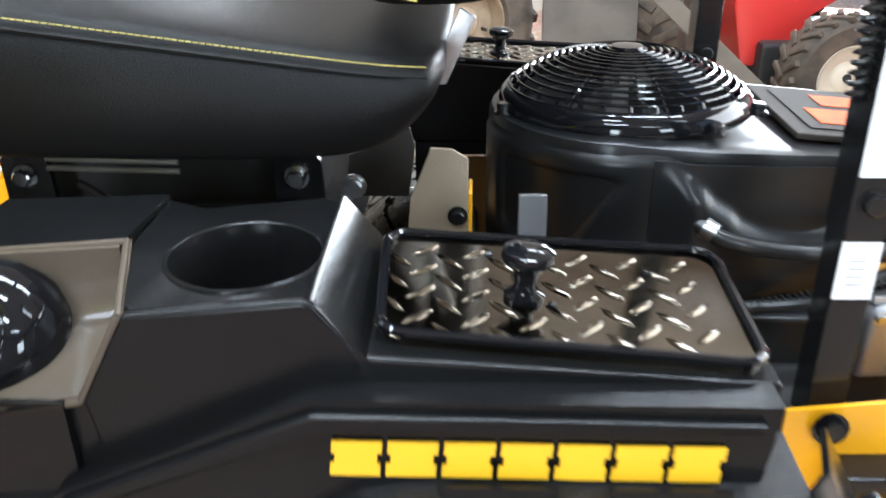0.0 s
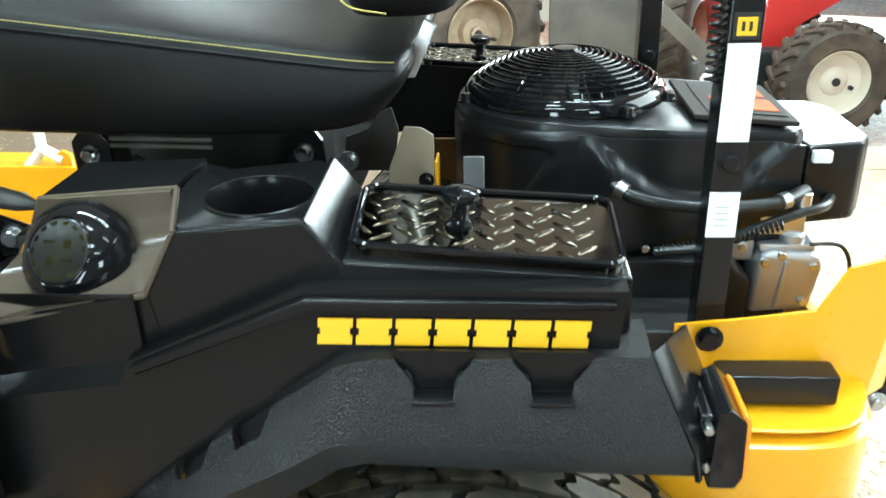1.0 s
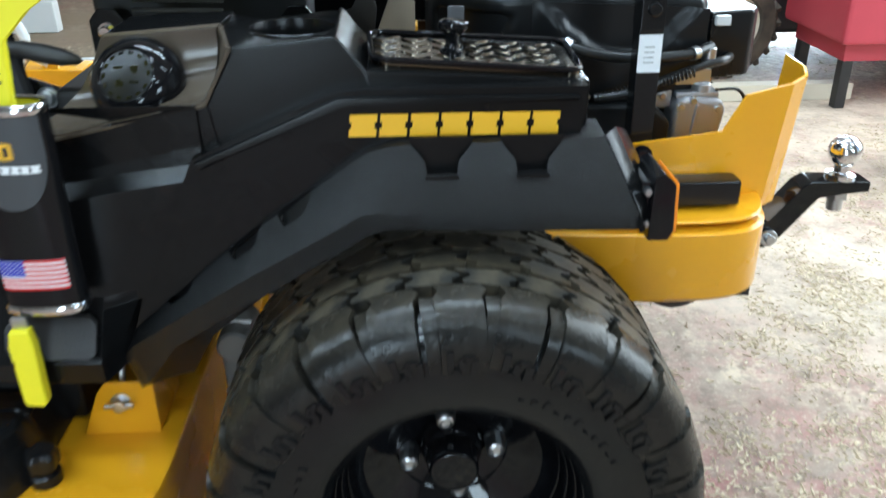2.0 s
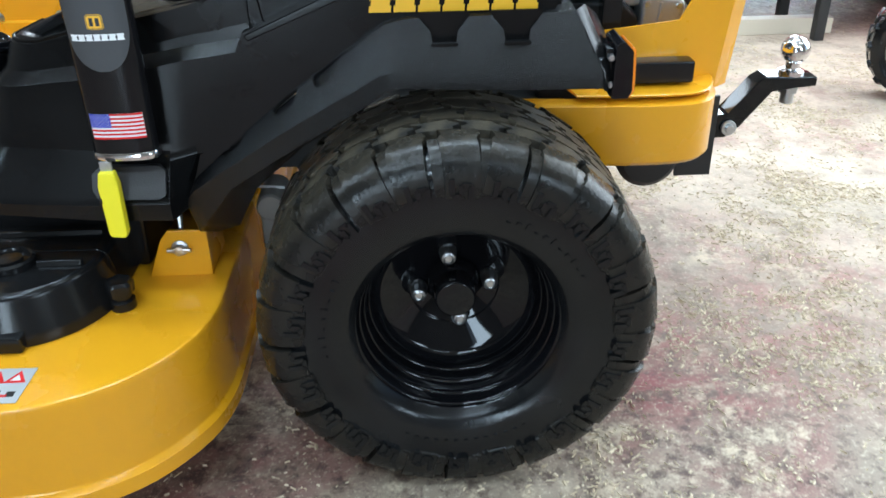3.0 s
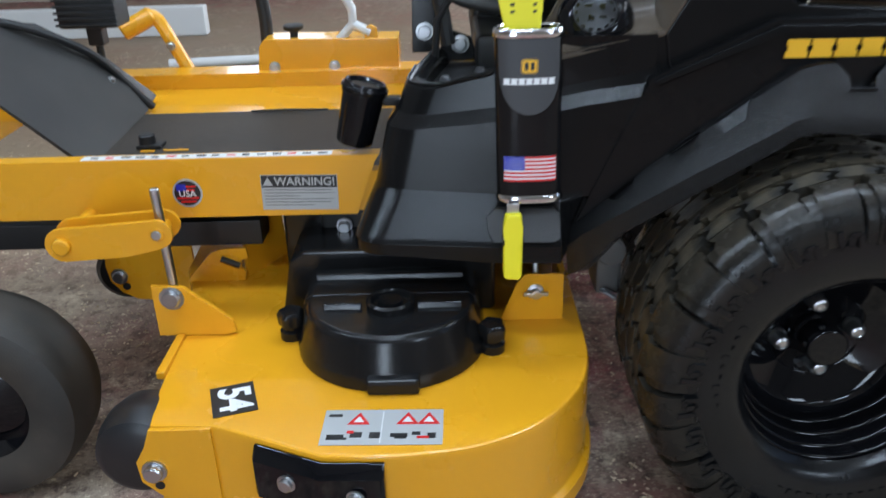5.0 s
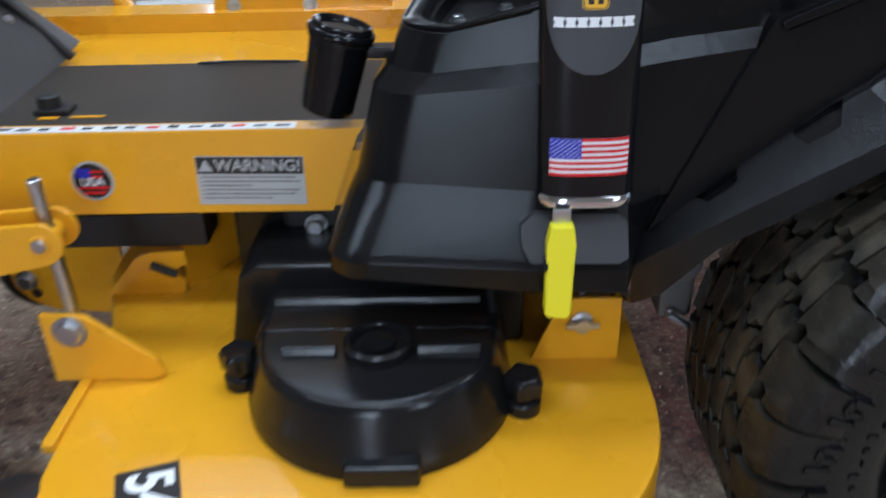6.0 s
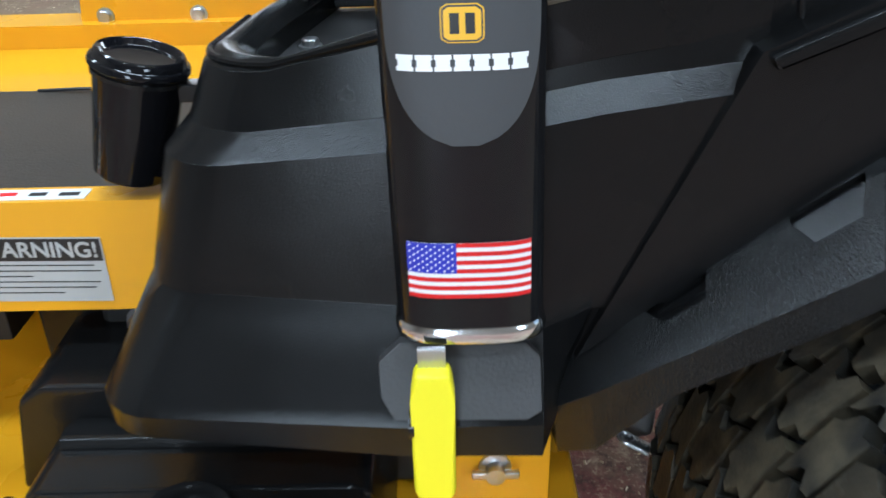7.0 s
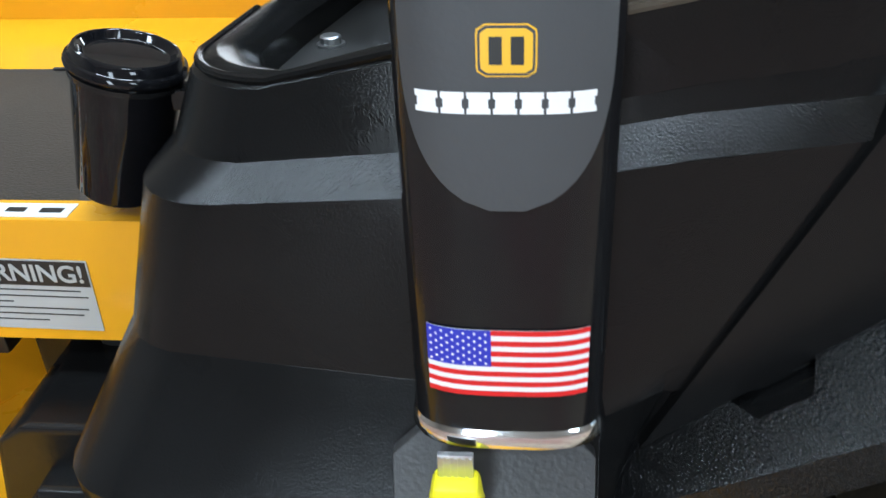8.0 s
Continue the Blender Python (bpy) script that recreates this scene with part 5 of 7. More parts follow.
# tow hitch with ball
bm = bmesh.new()
prism(bm, [(0.40, 0.300), (0.520, 0.305), (0.545, 0.325), (0.592, 0.393), (0.672, 0.397), (0.672, 0.414), (0.578, 0.417), (0.563, 0.407), (0.520, 0.348), (0.40, 0.345)], "y", 0.40, 0.445, 0.003)
hitch = part("tow_hitch", bm, GLOSS, mower, "black tow hitch with chrome ball")
bm = bmesh.new()
hb = (0.632, 0.4225, 0.414)
lathe(bm, [(0.022, 0), (0.022, 0.008), (0.012, 0.012), (0.012, 0.024)] + [(0.025 * math.cos(radians(a)), 0.044 + 0.025 * math.sin(radians(a))) for a in range(-58, 91, 12)] + [(0, 0.069)], Matrix.Translation(hb), 32, False)
part("tow_ball", bm, CHROME, hitch, "chrome tow ball")
bm = bmesh.new()
cyl(bm, (0.632, 0.4225, 0.398), (0.632, 0.4225, 0.362), 0.012, 16)
cyl(bm, (0.632, 0.4225, 0.397), (0.632, 0.4225, 0.382), 0.018, 6)
part("ball_nut", bm, ZINC, hitch)
bm = bmesh.new()
cyl(bm, (0.522, 0.385, 0.326), (0.522, 0.46, 0.326), 0.008, 14, 0.001)
cyl(bm, (0.522, 0.392, 0.326), (0.522, 0.398, 0.326), 0.014, 18, 0.001)
part("hitch_pin", bm, ZINC, hitch)
bm = bmesh.new()
box(bm, (0.400, 0.30, 0.278), (0.462, 0.306, 0.42), 0.001)
part("rubber_flap", bm, MATT, mower, "black rubber flap")
bm = bmesh.new()
cyl(bm, (0.35, 0.29, 0.315), (0.35, 0.62, 0.315), 0.054, 32, 0.01)
part("muffler", bm, MATT, mower)
bm = bmesh.new()
box(bm, (-0.30, 0.20, 0.36), (0.40, 0.26, 0.46), 0.004)
box(bm, (-0.30, 2 * MID - 0.26, 0.36), (0.40, 2 * MID - 0.20, 0.46), 0.004)
box(bm, (0.14, 0.2, 0.45), (0.26, 0.30, 0.54), 0.006)
part("rear_frame", bm, MATT, mower)

# ---- cutting deck ----
outline = [Vector((*p, 0)) for p in [(-0.94, 0.24), (-0.893, 0.10), (-0.880, -0.112), (-0.868, -0.186), (-0.79, -0.19), (-0.655, -0.249)]]
outline += curve_points([(-0.60, -0.252, 0), (-0.54, -0.249, 0), (-0.47, -0.235, 0), (-0.40, -0.195, 0), (-0.345, -0.125, 0), (-0.322, -0.05, 0), (-0.319, 0.05, 0)], 4)
outline += [Vector((-0.319, 0.95, 0)), Vector((-0.6, 1.10, 0)), Vector((-0.975, 0.9, 0))]


def grown(d):
    n = len(outline)
    out = []
    for k, p in enumerate(outline):
        t = (outline[(k + 1) % n] - outline[k - 1]).normalized()
        out.append(Vector((p.x + t.y * d, p.y - t.x * d, 0)))
    return out


bm = bmesh.new()
loft(bm, [[(p.x, p.y, z) for p in grown(d)] for d, z in ((0.008, 0.105), (0.008, 0.128), (0.0015, 0.134), (0.0, 0.138), (0.0, 0.258), (-0.002, 0.263), (-0.006, 0.265))], closed=True)
bm.faces.new([v for v in bm.verts if abs(v.co.z - 0.265) < 1e-5])
deck = part("deck_shell", bm, YELLOW, mower, "yellow steel cutting deck shell", angle=40)
bm = bmesh.new()
box(bm, (-0.893, -0.08, 0.258), (-0.880, 0.02, 0.270), 0.003)
part("front_flange", bm, YELLOW, deck)
bm = bmesh.new()
prism(bm, [(-0.918, 0.266), (-0.918, 0.345), (-0.874, 0.342), (-0.812, 0.290), (-0.808, 0.270), (-0.822, 0.266)], "y", 0.020, 0.027, 0.001)
tab = part("lift_tab", bm, YELLOW, deck, "yellow lift tab welded on the deck")
bolt("tab_bolt", (-0.891, 0.020, 0.326), (0, -1, 0), 0.013, 0.008, tab)
bm = bmesh.new()
prism(bm, [(-0.436, 0.263), (-0.345, 0.263), (-0.345, 0.337), (-0.400, 0.337), (-0.412, 0.322)], "y", 0.045, 0.051, 0.002)
box(bm, (-0.351, 0.050, 0.265), (-0.345, 0.14, 0.335), 0.002)
tab = part("lift_tab", bm, YELLOW, deck, "yellow lift tab welded on the deck")
bm = bmesh.new()
lathe(bm, [(0, 0), (0.012, 0), (0.012, 0.002), (0.007, 0.003), (0.007, 0.012), (0, 0.013)], axis_matrix((-0.385, 0.045, 0.310), (-0.385, -1, 0.310)), 14, False)
box(bm, (-0.402, 0.034, 0.307), (-0.368, 0.039, 0.313), 0.0015)
part("wing_nut", bm, ZINC, tab, "zinc wing nut")
bm = bmesh.new()
cyl(bm, (-0.384, 0.06, 0.33), (-0.384, 0.08, 0.40), 0.004, 10)
part("lift_chain_rod", bm, ZINC, tab)
# discharge side baffles under the rail
bm = bmesh.new()
prism(bm, [(-0.925, 0.262), (-0.921, 0.272), (-0.884, 0.313), (-0.868, 0.319), (-0.826, 0.321), (-0.824, 0.303), (-0.838, 0.300), (-0.838, 0.286), (-0.830, 0.280), (-0.834, 0.262)], "y", 0.190, 0.197, 0.001)
baffle = part("deck_bracket", bm, YELLOW, deck, "yellow slotted deck bracket")
# Dark rod laid on the plate for the shade of an open slot.
bm = bmesh.new()
tube(bm, [(-0.866, 0.187, 0.305), (-0.838, 0.187, 0.292)], 0.005, 8)
part("painted_slot", bm, MATT, baffle)
bm = bmesh.new()
slab(bm, [Vector(p) for p in ((-0.835, 0.205, 0.262), (-0.835, 0.205, 0.318), (-0.806, 0.255, 0.362), (-0.789, 0.285, 0.350), (-0.786, 0.290, 0.262))], Vector((0.866, -0.5, 0)), 0, 0.006)
part("turned_plate", bm, YELLOW, baffle)
bm = bmesh.new()
prism(bm, [(-1.094, 0.276), (-0.95, 0.276), (-0.95, 0.165), (-1.058, 0.176), (-1.084, 0.190), (-1.101, 0.212), (-1.105, 0.240), (-1.102, 0.266)], "y", 0.300, 0.307, 0.001)
fb = part("far_roller_bracket", bm, YELLOW, deck, "yellow bracket of the front roller")
bm = bmesh.new()
lathe(bm, [(0, 0), (0.040, 0), (0.050, 0.008), (0.053, 0.03), (0.053, 0.055), (0.048, 0.08), (0.04, 0.085), (0, 0.085)], axis_matrix((-1.080, 0.308, 0.222), (-1.080, 1, 0.222)), 28, False)
part("roller", bm, RUBBERSMOOTH, fb, "black rubber roller")
bolt("roller_bolt", (-1.083, 0.300, 0.222), (0, -1, 0), 0.011, 0.010, fb)
# Black disc on the solid bracket stands for the hole's shade.
bm = bmesh.new()
cyl(bm, (-1.074, 0.3005, 0.202), (-1.074, 0.2988, 0.202), 0.007, 12)
part("painted_hole", bm, INK, fb)
# corner roller
bm = bmesh.new()
prism(bm, [(-0.868, 0.262), (-0.793, 0.262), (-0.793, 0.14), (-0.83, 0.140), (-0.868, 0.165), (-0.888, 0.185), (-0.890, 0.215), (-0.876, 0.236)], "y", -0.1925, -0.186, 0.001)
rb = part("roller_bracket", bm, YELLOW, deck, "yellow corner roller bracket")
bm = bmesh.new()
lathe(bm, [(0, 0), (0.040, 0), (0.052, 0.008), (0.057, 0.03), (0.057, 0.055), (0.050, 0.08), (0.04, 0.085), (0, 0.085)], axis_matrix((-0.893, -0.186, 0.212), (-0.893, 0, 0.212)), 32, False)
part("roller", bm, RUBBERSMOOTH, rb, "black rubber anti-scalp roller")
bolt("roller_bolt", (-0.869, -0.1925, 0.203), (0, -1, 0), 0.0115, 0.012, rb)
# No opening here: a black disc gives the hole its shade.
bm = bmesh.new()
cyl(bm, (-0.866, -0.192, 0.180), (-0.866, -0.1935, 0.180), 0.006, 12)
part("painted_hole", bm, INK, rb)
# black bumper pad
bm = bmesh.new()
A, B, C = Vector((-0.735, -0.216)), Vector((-0.652, -0.2525)), Vector((-0.582, -0.2545))
rows = []
for p, nrm in ((A, Vector((-0.4, -0.92))), (A.lerp(B, 0.06), Vector((-0.4, -0.92))), (B, Vector((-0.22, -0.975))), (B.lerp(C, 0.94), Vector((-0.03, -1))), (C, Vector((-0.03, -1)))):
    e = 0.009 if p in (A, C) else 0.013
    rows.append([(p.x, p.y, 0.188), (p.x + nrm.x * e, p.y + nrm.y * e, 0.192), (p.x + nrm.x * e, p.y + nrm.y * e, 0.244), (p.x + nrm.x * e * 0.25, p.y + nrm.y * e * 0.25, 0.2575), (p.x, p.y, 0.259)])
loft(bm, rows, caps=True)
soften(bm, 0.002, 25)
pad = part("bumper_pad", bm, GLOSS, deck, "black plastic bumper pad with two bolts")
for p in ((-0.696, -0.247, 0.226), (-0.615, -0.268, 0.220)):
    bolt("pad_bolt", p, (-0.25, -0.97, 0), 0.0085, 0.008, pad)
# belt cover
bm = bmesh.new()
mc = Matrix.Translation((-0.586, 0.0, 0.2655))
lathe(bm, [(0.129, 0), (0.129, 0.012), (0.126, 0.018), (0.115, 0.058), (0.111, 0.066), (0.105, 0.069), (0, 0.070)], mc, 56, False)
prism(bm, [(-0.714, 0.266), (-0.458, 0.266), (-0.470, 0.330), (-0.482, 0.337), (-0.694, 0.337), (-0.704, 0.330)], "y", 0.0, 0.40, 0.004)
box(bm, (-0.611, -0.137, 0.2655), (-0.545, -0.110, 0.288), 0.004)
cover = part("belt_cover", bm, SATIN, mower, "satin black plastic belt cover on the deck", angle=40)
for x0, x1, y, z in ((-0.692, -0.487, 0.046, 0.337), (-0.672, -0.622, -0.035, 0.3345), (-0.548, -0.490, -0.035, 0.3345)):
    bm = bmesh.new()
    prism(bm, [(y - 0.006, z), (y + 0.006, z), (y + 0.003, z + 0.008), (y - 0.003, z + 0.008)], "x", x0, x1, 0.0015)
    part("cover_rib", bm, SATIN, cover)
bm = bmesh.new()
lathe(bm, [(0.032, 0), (0.032, 0.009), (0.029, 0.012), (0.026, 0.011), (0.024, 0.005), (0.017, 0.005), (0.016, 0.010), (0, 0.011)], Matrix.Translation((-0.584, -0.031, 0.335)), 32, False)
part("cover_cap", bm, SATIN, cover)
for x, y in ((-0.727, 0.012), (-0.450, -0.034)):
    mk = Matrix.Translation((x, y, 0.2655))
    bm = bmesh.new()
    lathe(bm, [(0, 0), (0.017, 0), (0.017, 0.012), (0.012, 0.015), (0.012, 0.020), (0.019, 0.022), (0.020, 0.036), (0.016, 0.042), (0, 0.043)], mk, 36, False)
    for v in bm.verts:
        q = v.co - mk.translation
        if q.z > 0.021:
            g = 1 - 0.16 * (0.5 + 0.5 * math.cos(5 * math.atan2(q.y, q.x)))
            v.co = mk.translation + Vector((q.x * g, q.y * g, q.z))
    part("cover_knob", bm, SATIN, cover, "black lobed knob")
bm = bmesh.new()
prism(bm, [(-0.752, 0.266), (-0.44, 0.266), (-0.44, 0.352), (-0.46, 0.366), (-0.715, 0.366), (-0.735, 0.352)], "y", 0.075, 0.55, 0.006)
prism(bm, [(-0.760, 0.268), (-0.45, 0.268), (-0.45, 0.418), (-0.758, 0.418)], "y", 0.175, 0.54, 0.006)
part("cover_back", bm, SATIN, cover)

# stickers on the deck
bm = bmesh.new()
md = face_frame((-0.587, -0.199, 0.2655), (1, -0.02, 0), (0.07, 1, 0))
dec = label_plate("safety_sticker", md, 0.142, 0.066, GREYDECAL, deck, "grey safety sticker with red triangles")
bm.free()


def triangle(m, s, material, parent):
    b = bmesh.new()
    v = [b.verts.new(m @ Vector((s * math.cos(radians(90 + 120 * k)), s * math.sin(radians(90 + 120 * k)), h))) for h in (0, 0.0003) for k in range(3)]
    b.faces.new(v[3:])
    for k in range(3):
        b.faces.new((v[k], v[(k + 1) % 3], v[3 + (k + 1) % 3], v[3 + k]))
    return part("warning_triangle", b, material, parent, smooth=False)


for x in (-0.029, 0.029, 0.054):
    triangle(md @ Matrix.Translation((x, 0.012, 0.0007)), 0.0155, RED, dec)
    triangle(md @ Matrix.Translation((x, 0.012, 0.0011)), 0.0075, DECAL, dec)
for x, y, w, h in ((-0.058, 0.022, 0.016, 0.005), (-0.054, -0.018, 0.020, 0.007), (-0.052, -0.022, 0.024, 0.004), (-0.030, -0.015, 0.014, 0.010), (-0.008, -0.016, 0.013, 0.011), (0.020, -0.016, 0.020, 0.007), (0.022, -0.020, 0.014, 0.005), (0.040, -0.013, 0.010, 0.006), (0.058, -0.017, 0.010, 0.010)):
    bm = bmesh.new()
    box(bm, (x - w / 2, y - h / 2, 0.0006), (x + w / 2, y + h / 2, 0.0010), 0, md)
    part("print_bar", bm, INK, dec, smooth=False)
for x, y, w, h in ((-0.037, -0.010, 0.008, 0.005), (0.048, -0.020, 0.014, 0.004)):
    bm = bmesh.new()
    box(bm, (x - w / 2, y - h / 2, 0.0006), (x + w / 2, y + h / 2, 0.0011), 0, md)
    part("print_bar", bm, RED, dec, smooth=False)
label_plate("print_rule", md @ Matrix.Translation((-0.001, 0, 0.0005)), 0.0012, 0.06, DECAL, dec)
m54 = face_frame((-0.777, -0.137, 0.2655), (0.32, -1, 0), (1, 0.32, 0))
bg = label_plate("size_sticker", m54, 0.064, 0.054, INK, deck, "black sticker with the white number 54")
lettering("size_number", "54", 0.056, m54 @ Matrix.Translation((0, 0, 0.0008)) @ Matrix.Diagonal((0.92, 0.98, 1, 1)), WHITE, bg, bold=0.0016)

# ---- frame, floor pan and front ----
bm = bmesh.new()
prism(bm, [(-1.36, 0.408), (-0.636, 0.406), (-0.606, 0.487), (-0.60, 0.495), (-1.36, 0.495)], "y", 0.116, 0.141)
prism(bm, [(-0.64, 0.41), (-0.3, 0.41), (-0.3, 0.47), (-0.62, 0.47)], "y", 0.12, 0.141)
soften(bm, 0.004, 40, 3)
rail = part("frame_rail", bm, YELLOW, mower, "yellow steel frame rail with stickers")
bm = bmesh.new()
prism(bm, [(-1.36, 0.40), (-0.3, 0.40), (-0.3, 0.487), (-1.36, 0.487)], "y", 0.665, 0.735)
soften(bm, 0.004, 40, 3)
far_rail = part("frame_rail", bm, YELLOW, mower, "yellow steel frame rail")
bm = bmesh.new()
loft(bm, [[(-1.16, 0.486, 0.450), (-0.45, 0.486, 0.450)], [(-1.16, 0.50, 0.452), (-0.45, 0.50, 0.452)], [(-1.16, 0.60, 0.452), (-0.45, 0.60, 0.452)], [(-1.16, 0.664, 0.458), (-0.45, 0.664, 0.458)]])
thick(bm, 0.004)
part("pan_flange", bm, YELLOW, far_rail, "bright yellow flange beside the floor mat")
bm = bmesh.new()
box(bm, (-1.07, 0.143, 0.438), (-0.45, 0.485, 0.460), 0.004)
pan = part("floor_pan", bm, MAT_GREY, mower, "worn dark grey rubber floor mat")
bm = bmesh.new()
tube(bm, curve_points([(-0.86, 0.478, 0.461), (-0.80, 0.472, 0.464), (-0.72, 0.478, 0.461)], 6), 0.002, 6)
part("mat_tear", bm, MATT, pan)
bm = bmesh.new()
box(bm, (-0.955, 0.262, 0.4602), (-0.915, 0.268, 0.4612))
box(bm, (-0.990, 0.258, 0.4602), (-0.968, 0.266, 0.4612))
part("slot_showing_paint", bm, YELLOW, pan, "yellow paint seen through slots", smooth=False)
bm = bmesh.new()
cyl(bm, (-0.985, 0.285, 0.46), (-0.985, 0.285, 0.482), 0.013, 16, 0.002)
box(bm, (-1.0, 0.27, 0.46), (-0.96, 0.30, 0.467), 0.002)
part("mat_fastener", bm, MATT, pan, "black mat fastener")
# sloping grey footrest with a black edge
bm = bmesh.new()
loft(bm, [[(-1.045, 0.19, 0.455), (-1.060, 0.50, 0.458), (-1.075, 0.60, 0.462)], [(-1.16, 0.19, 0.56), (-1.14, 0.43, 0.565), (-1.115, 0.50, 0.555)], [(-1.30, 0.19, 0.64), (-1.24, 0.40, 0.64), (-1.20, 0.44, 0.63)]])
thick(bm, 0.005)
foot = part("footrest", bm, FOOTGREY, mower, "sloping grey steel footrest")
bm = bmesh.new()
tube(bm, curve_points([(-1.052, 0.52, 0.462), (-1.085, 0.505, 0.51), (-1.115, 0.47, 0.565), (-1.15, 0.44, 0.60), (-1.22, 0.40, 0.64), (-1.32, 0.36, 0.66)], 6), 0.007, 8)
part("edge_trim", bm, MATT, foot, "black rubber edge trim")
bolt("footrest_bolt", (-1.085, 0.435, 0.535), (0.7, 0, 0.7), 0.005, 0.005, foot)
# head lamp on a stem
bm = bmesh.new()
box(bm, (-1.215, 0.56, 0.60), (-1.105, 0.63, 0.665), 0.006)
lampb = part("work_lamp", bm, MATT, mower, "black finned work lamp on a stem")
for k in range(5):
    bm = bmesh.new()
    box(bm, (-1.217, 0.553, 0.606 + 0.011 * k), (-1.103, 0.56, 0.610 + 0.011 * k), 0.001)
    part("cooling_fin", bm, MATT, lampb)
bm = bmesh.new()
box(bm, (-1.175, 0.58, 0.565), (-1.145, 0.61, 0.602), 0.004)
cyl(bm, (-1.16, 0.595, 0.49), (-1.16, 0.595, 0.57), 0.007, 12)
part("lamp_stem", bm, MATT, lampb)
# deck pedal
bm = bmesh.new()
tube(bm, curve_points([(-1.045, 0.755, 0.47), (-1.065, 0.755, 0.515), (-1.085, 0.755, 0.56), (-1.10, 0.755, 0.585), (-1.115, 0.75, 0.592)], 6), 0.014, 12)
pedal = part("deck_pedal", bm, YELLOW, mower, "yellow foot pedal arm")
bm = bmesh.new()
cyl(bm, (-1.165, 0.73, 0.562), (-1.105, 0.755, 0.592), 0.019, 18, 0.004)
part("pedal_pad", bm, YELLOW, pedal)
bolt("pedal_bolt", (-1.074, 0.741, 0.53), (0, -1, 0), 0.007, 0.006, pedal)
# lever box on the far rail
bm = bmesh.new()
prism(bm, [(-0.888, 0.472), (-0.60, 0.472), (-0.60, 0.545), (-0.868, 0.549), (-0.880, 0.535)], "y", 0.686, 0.76, 0.003)
lbox = part("lever_box", bm, YELLOW, mower, "yellow bolted lever box on the far rail")
for x in (-0.852, -0.731):
    bolt("box_bolt", (x, 0.686, 0.491 + 0.002), (0, -1, 0), 0.0085, 0.008, lbox)
bm = bmesh.new()
lathe(bm, [(0, 0), (0.008, 0), (0.008, 0.012), (0.02, 0.018), (0.021, 0.024), (0.017, 0.027), (0, 0.028)], Matrix.Translation((-0.811, 0.71, 0.546)), 24, False)
part("height_knob", bm, MATT, lbox, "black height knob")
bm = bmesh.new()
tube(bm, [(-0.72, 0.70, 0.54), (-0.69, 0.70, 0.572), (-0.69, 0.70, 0.60), (-0.72, 0.70, 0.67)], 0.009, 10)
tube(bm, [(-0.69, 0.70, 0.572), (-0.655, 0.695, 0.555)], 0.009, 10)
part("brake_lever", bm, DECAL, lbox, "white painted lever")
bm = bmesh.new()
prism(bm, [(-0.668, 0.545), (-0.640, 0.545), (-0.642, 0.565), (-0.654, 0.572), (-0.666, 0.565)], "y", 0.69, 0.70, 0.002)
part("lever_ear", bm, YELLOW, lbox)
bm = bmesh.new()
tube(bm, curve_points([(-0.875, 0.74, 0.50), (-0.872, 0.74, 0.58), (-0.88, 0.74, 0.70), (-0.87, 0.74, 0.82)], 6), 0.013, 12)
part("steering_lever", bm, MATT, mower, "black steering lever")
# lift arm, link rod and pin
for y in (0.014, 0.050):
    bm = bmesh.new()
    poly = [(-1.022 + 0.024 * math.cos(radians(a)), 0.412 + 0.024 * math.sin(radians(a))) for a in range(90, 271, 20)] + [(-0.94, 0.393)] + [(-0.893 + 0.021 * math.cos(radians(a)), 0.425 + 0.021 * math.sin(radians(a))) for a in range(-80, 91, 20)]
    prism(bm, poly, "y", y, y + 0.006, 0.001)
    arm = part("lift_arm", bm, YELLOW, mower, "yellow lift arm plate")
bm = bmesh.new()
cyl(bm, (-1.022, 0.006, 0.412), (-1.022, 0.12, 0.412), 0.012, 18, 0.002)
part("arm_pivot", bm, YELLOW, arm)
bm = bmesh.new()
cyl(bm, (-0.893, 0.012, 0.425), (-0.893, 0.058, 0.425), 0.010, 16, 0.001)
part("arm_pivot", bm, YELLOW, arm)
bolt("arm_pin", (-0.893, 0.014, 0.425), (0, -1, 0), 0.007, 0.004, arm)
bm = bmesh.new()
cyl(bm, (-0.890, 0.034, 0.322), (-0.894, 0.036, 0.482), 0.0065, 14, 0.001)
part("link_rod", bm, ZINC, mower, "zinc threaded link rod")
# cross member and dark running gear below the rail
bm = bmesh.new()
box(bm, (-1.3, 0.20, 0.322), (-0.80, 0.26, 0.364), 0.003)
part("cross_member", bm, MATT, mower)
bm = bmesh.new()
box(bm, (-1.3, 0.25, 0.36), (-0.70, 0.30, 0.44), 0.003)
part("inner_rail", bm, MATT, mower)
bm = bmesh.new()
box(bm, (-0.70, 0.16, 0.335), (-0.33, 0.66, 0.438), 0.01)
prism(bm, [(-0.75, 0.30), (-0.34, 0.30), (-0.34, 0.40), (-0.72, 0.40)], "y", 0.22, 0.30, 0.01)
part("drive_housing", bm, MATT, mower)
bolt("drive_bolt", (-0.662, 0.155, 0.372), (0, -1, 0), 0.009, 0.014, mower)
bm = bmesh.new()
box(bm, (-0.285, 0.13, 0.255), (-0.245, 0.20, 0.345), 0.008)
cyl(bm, (-0.265, 0.12, 0.33), (-0.265, 0.20, 0.33), 0.022, 18, 0.003)
pump = part("drive_pump", bm, GREYSTEEL, mower, "grey cast drive pump")
bm = bmesh.new()
P = []
for k in range(120):
    t = k / 119
    a = t * 2 * math.pi * 11
    P.append((-0.275 + 0.03 * t + 0.006 * math.cos(a), 0.115 + 0.006 * math.sin(a), 0.272 - 0.02 * t))
tube(bm, P, 0.0014, 5)
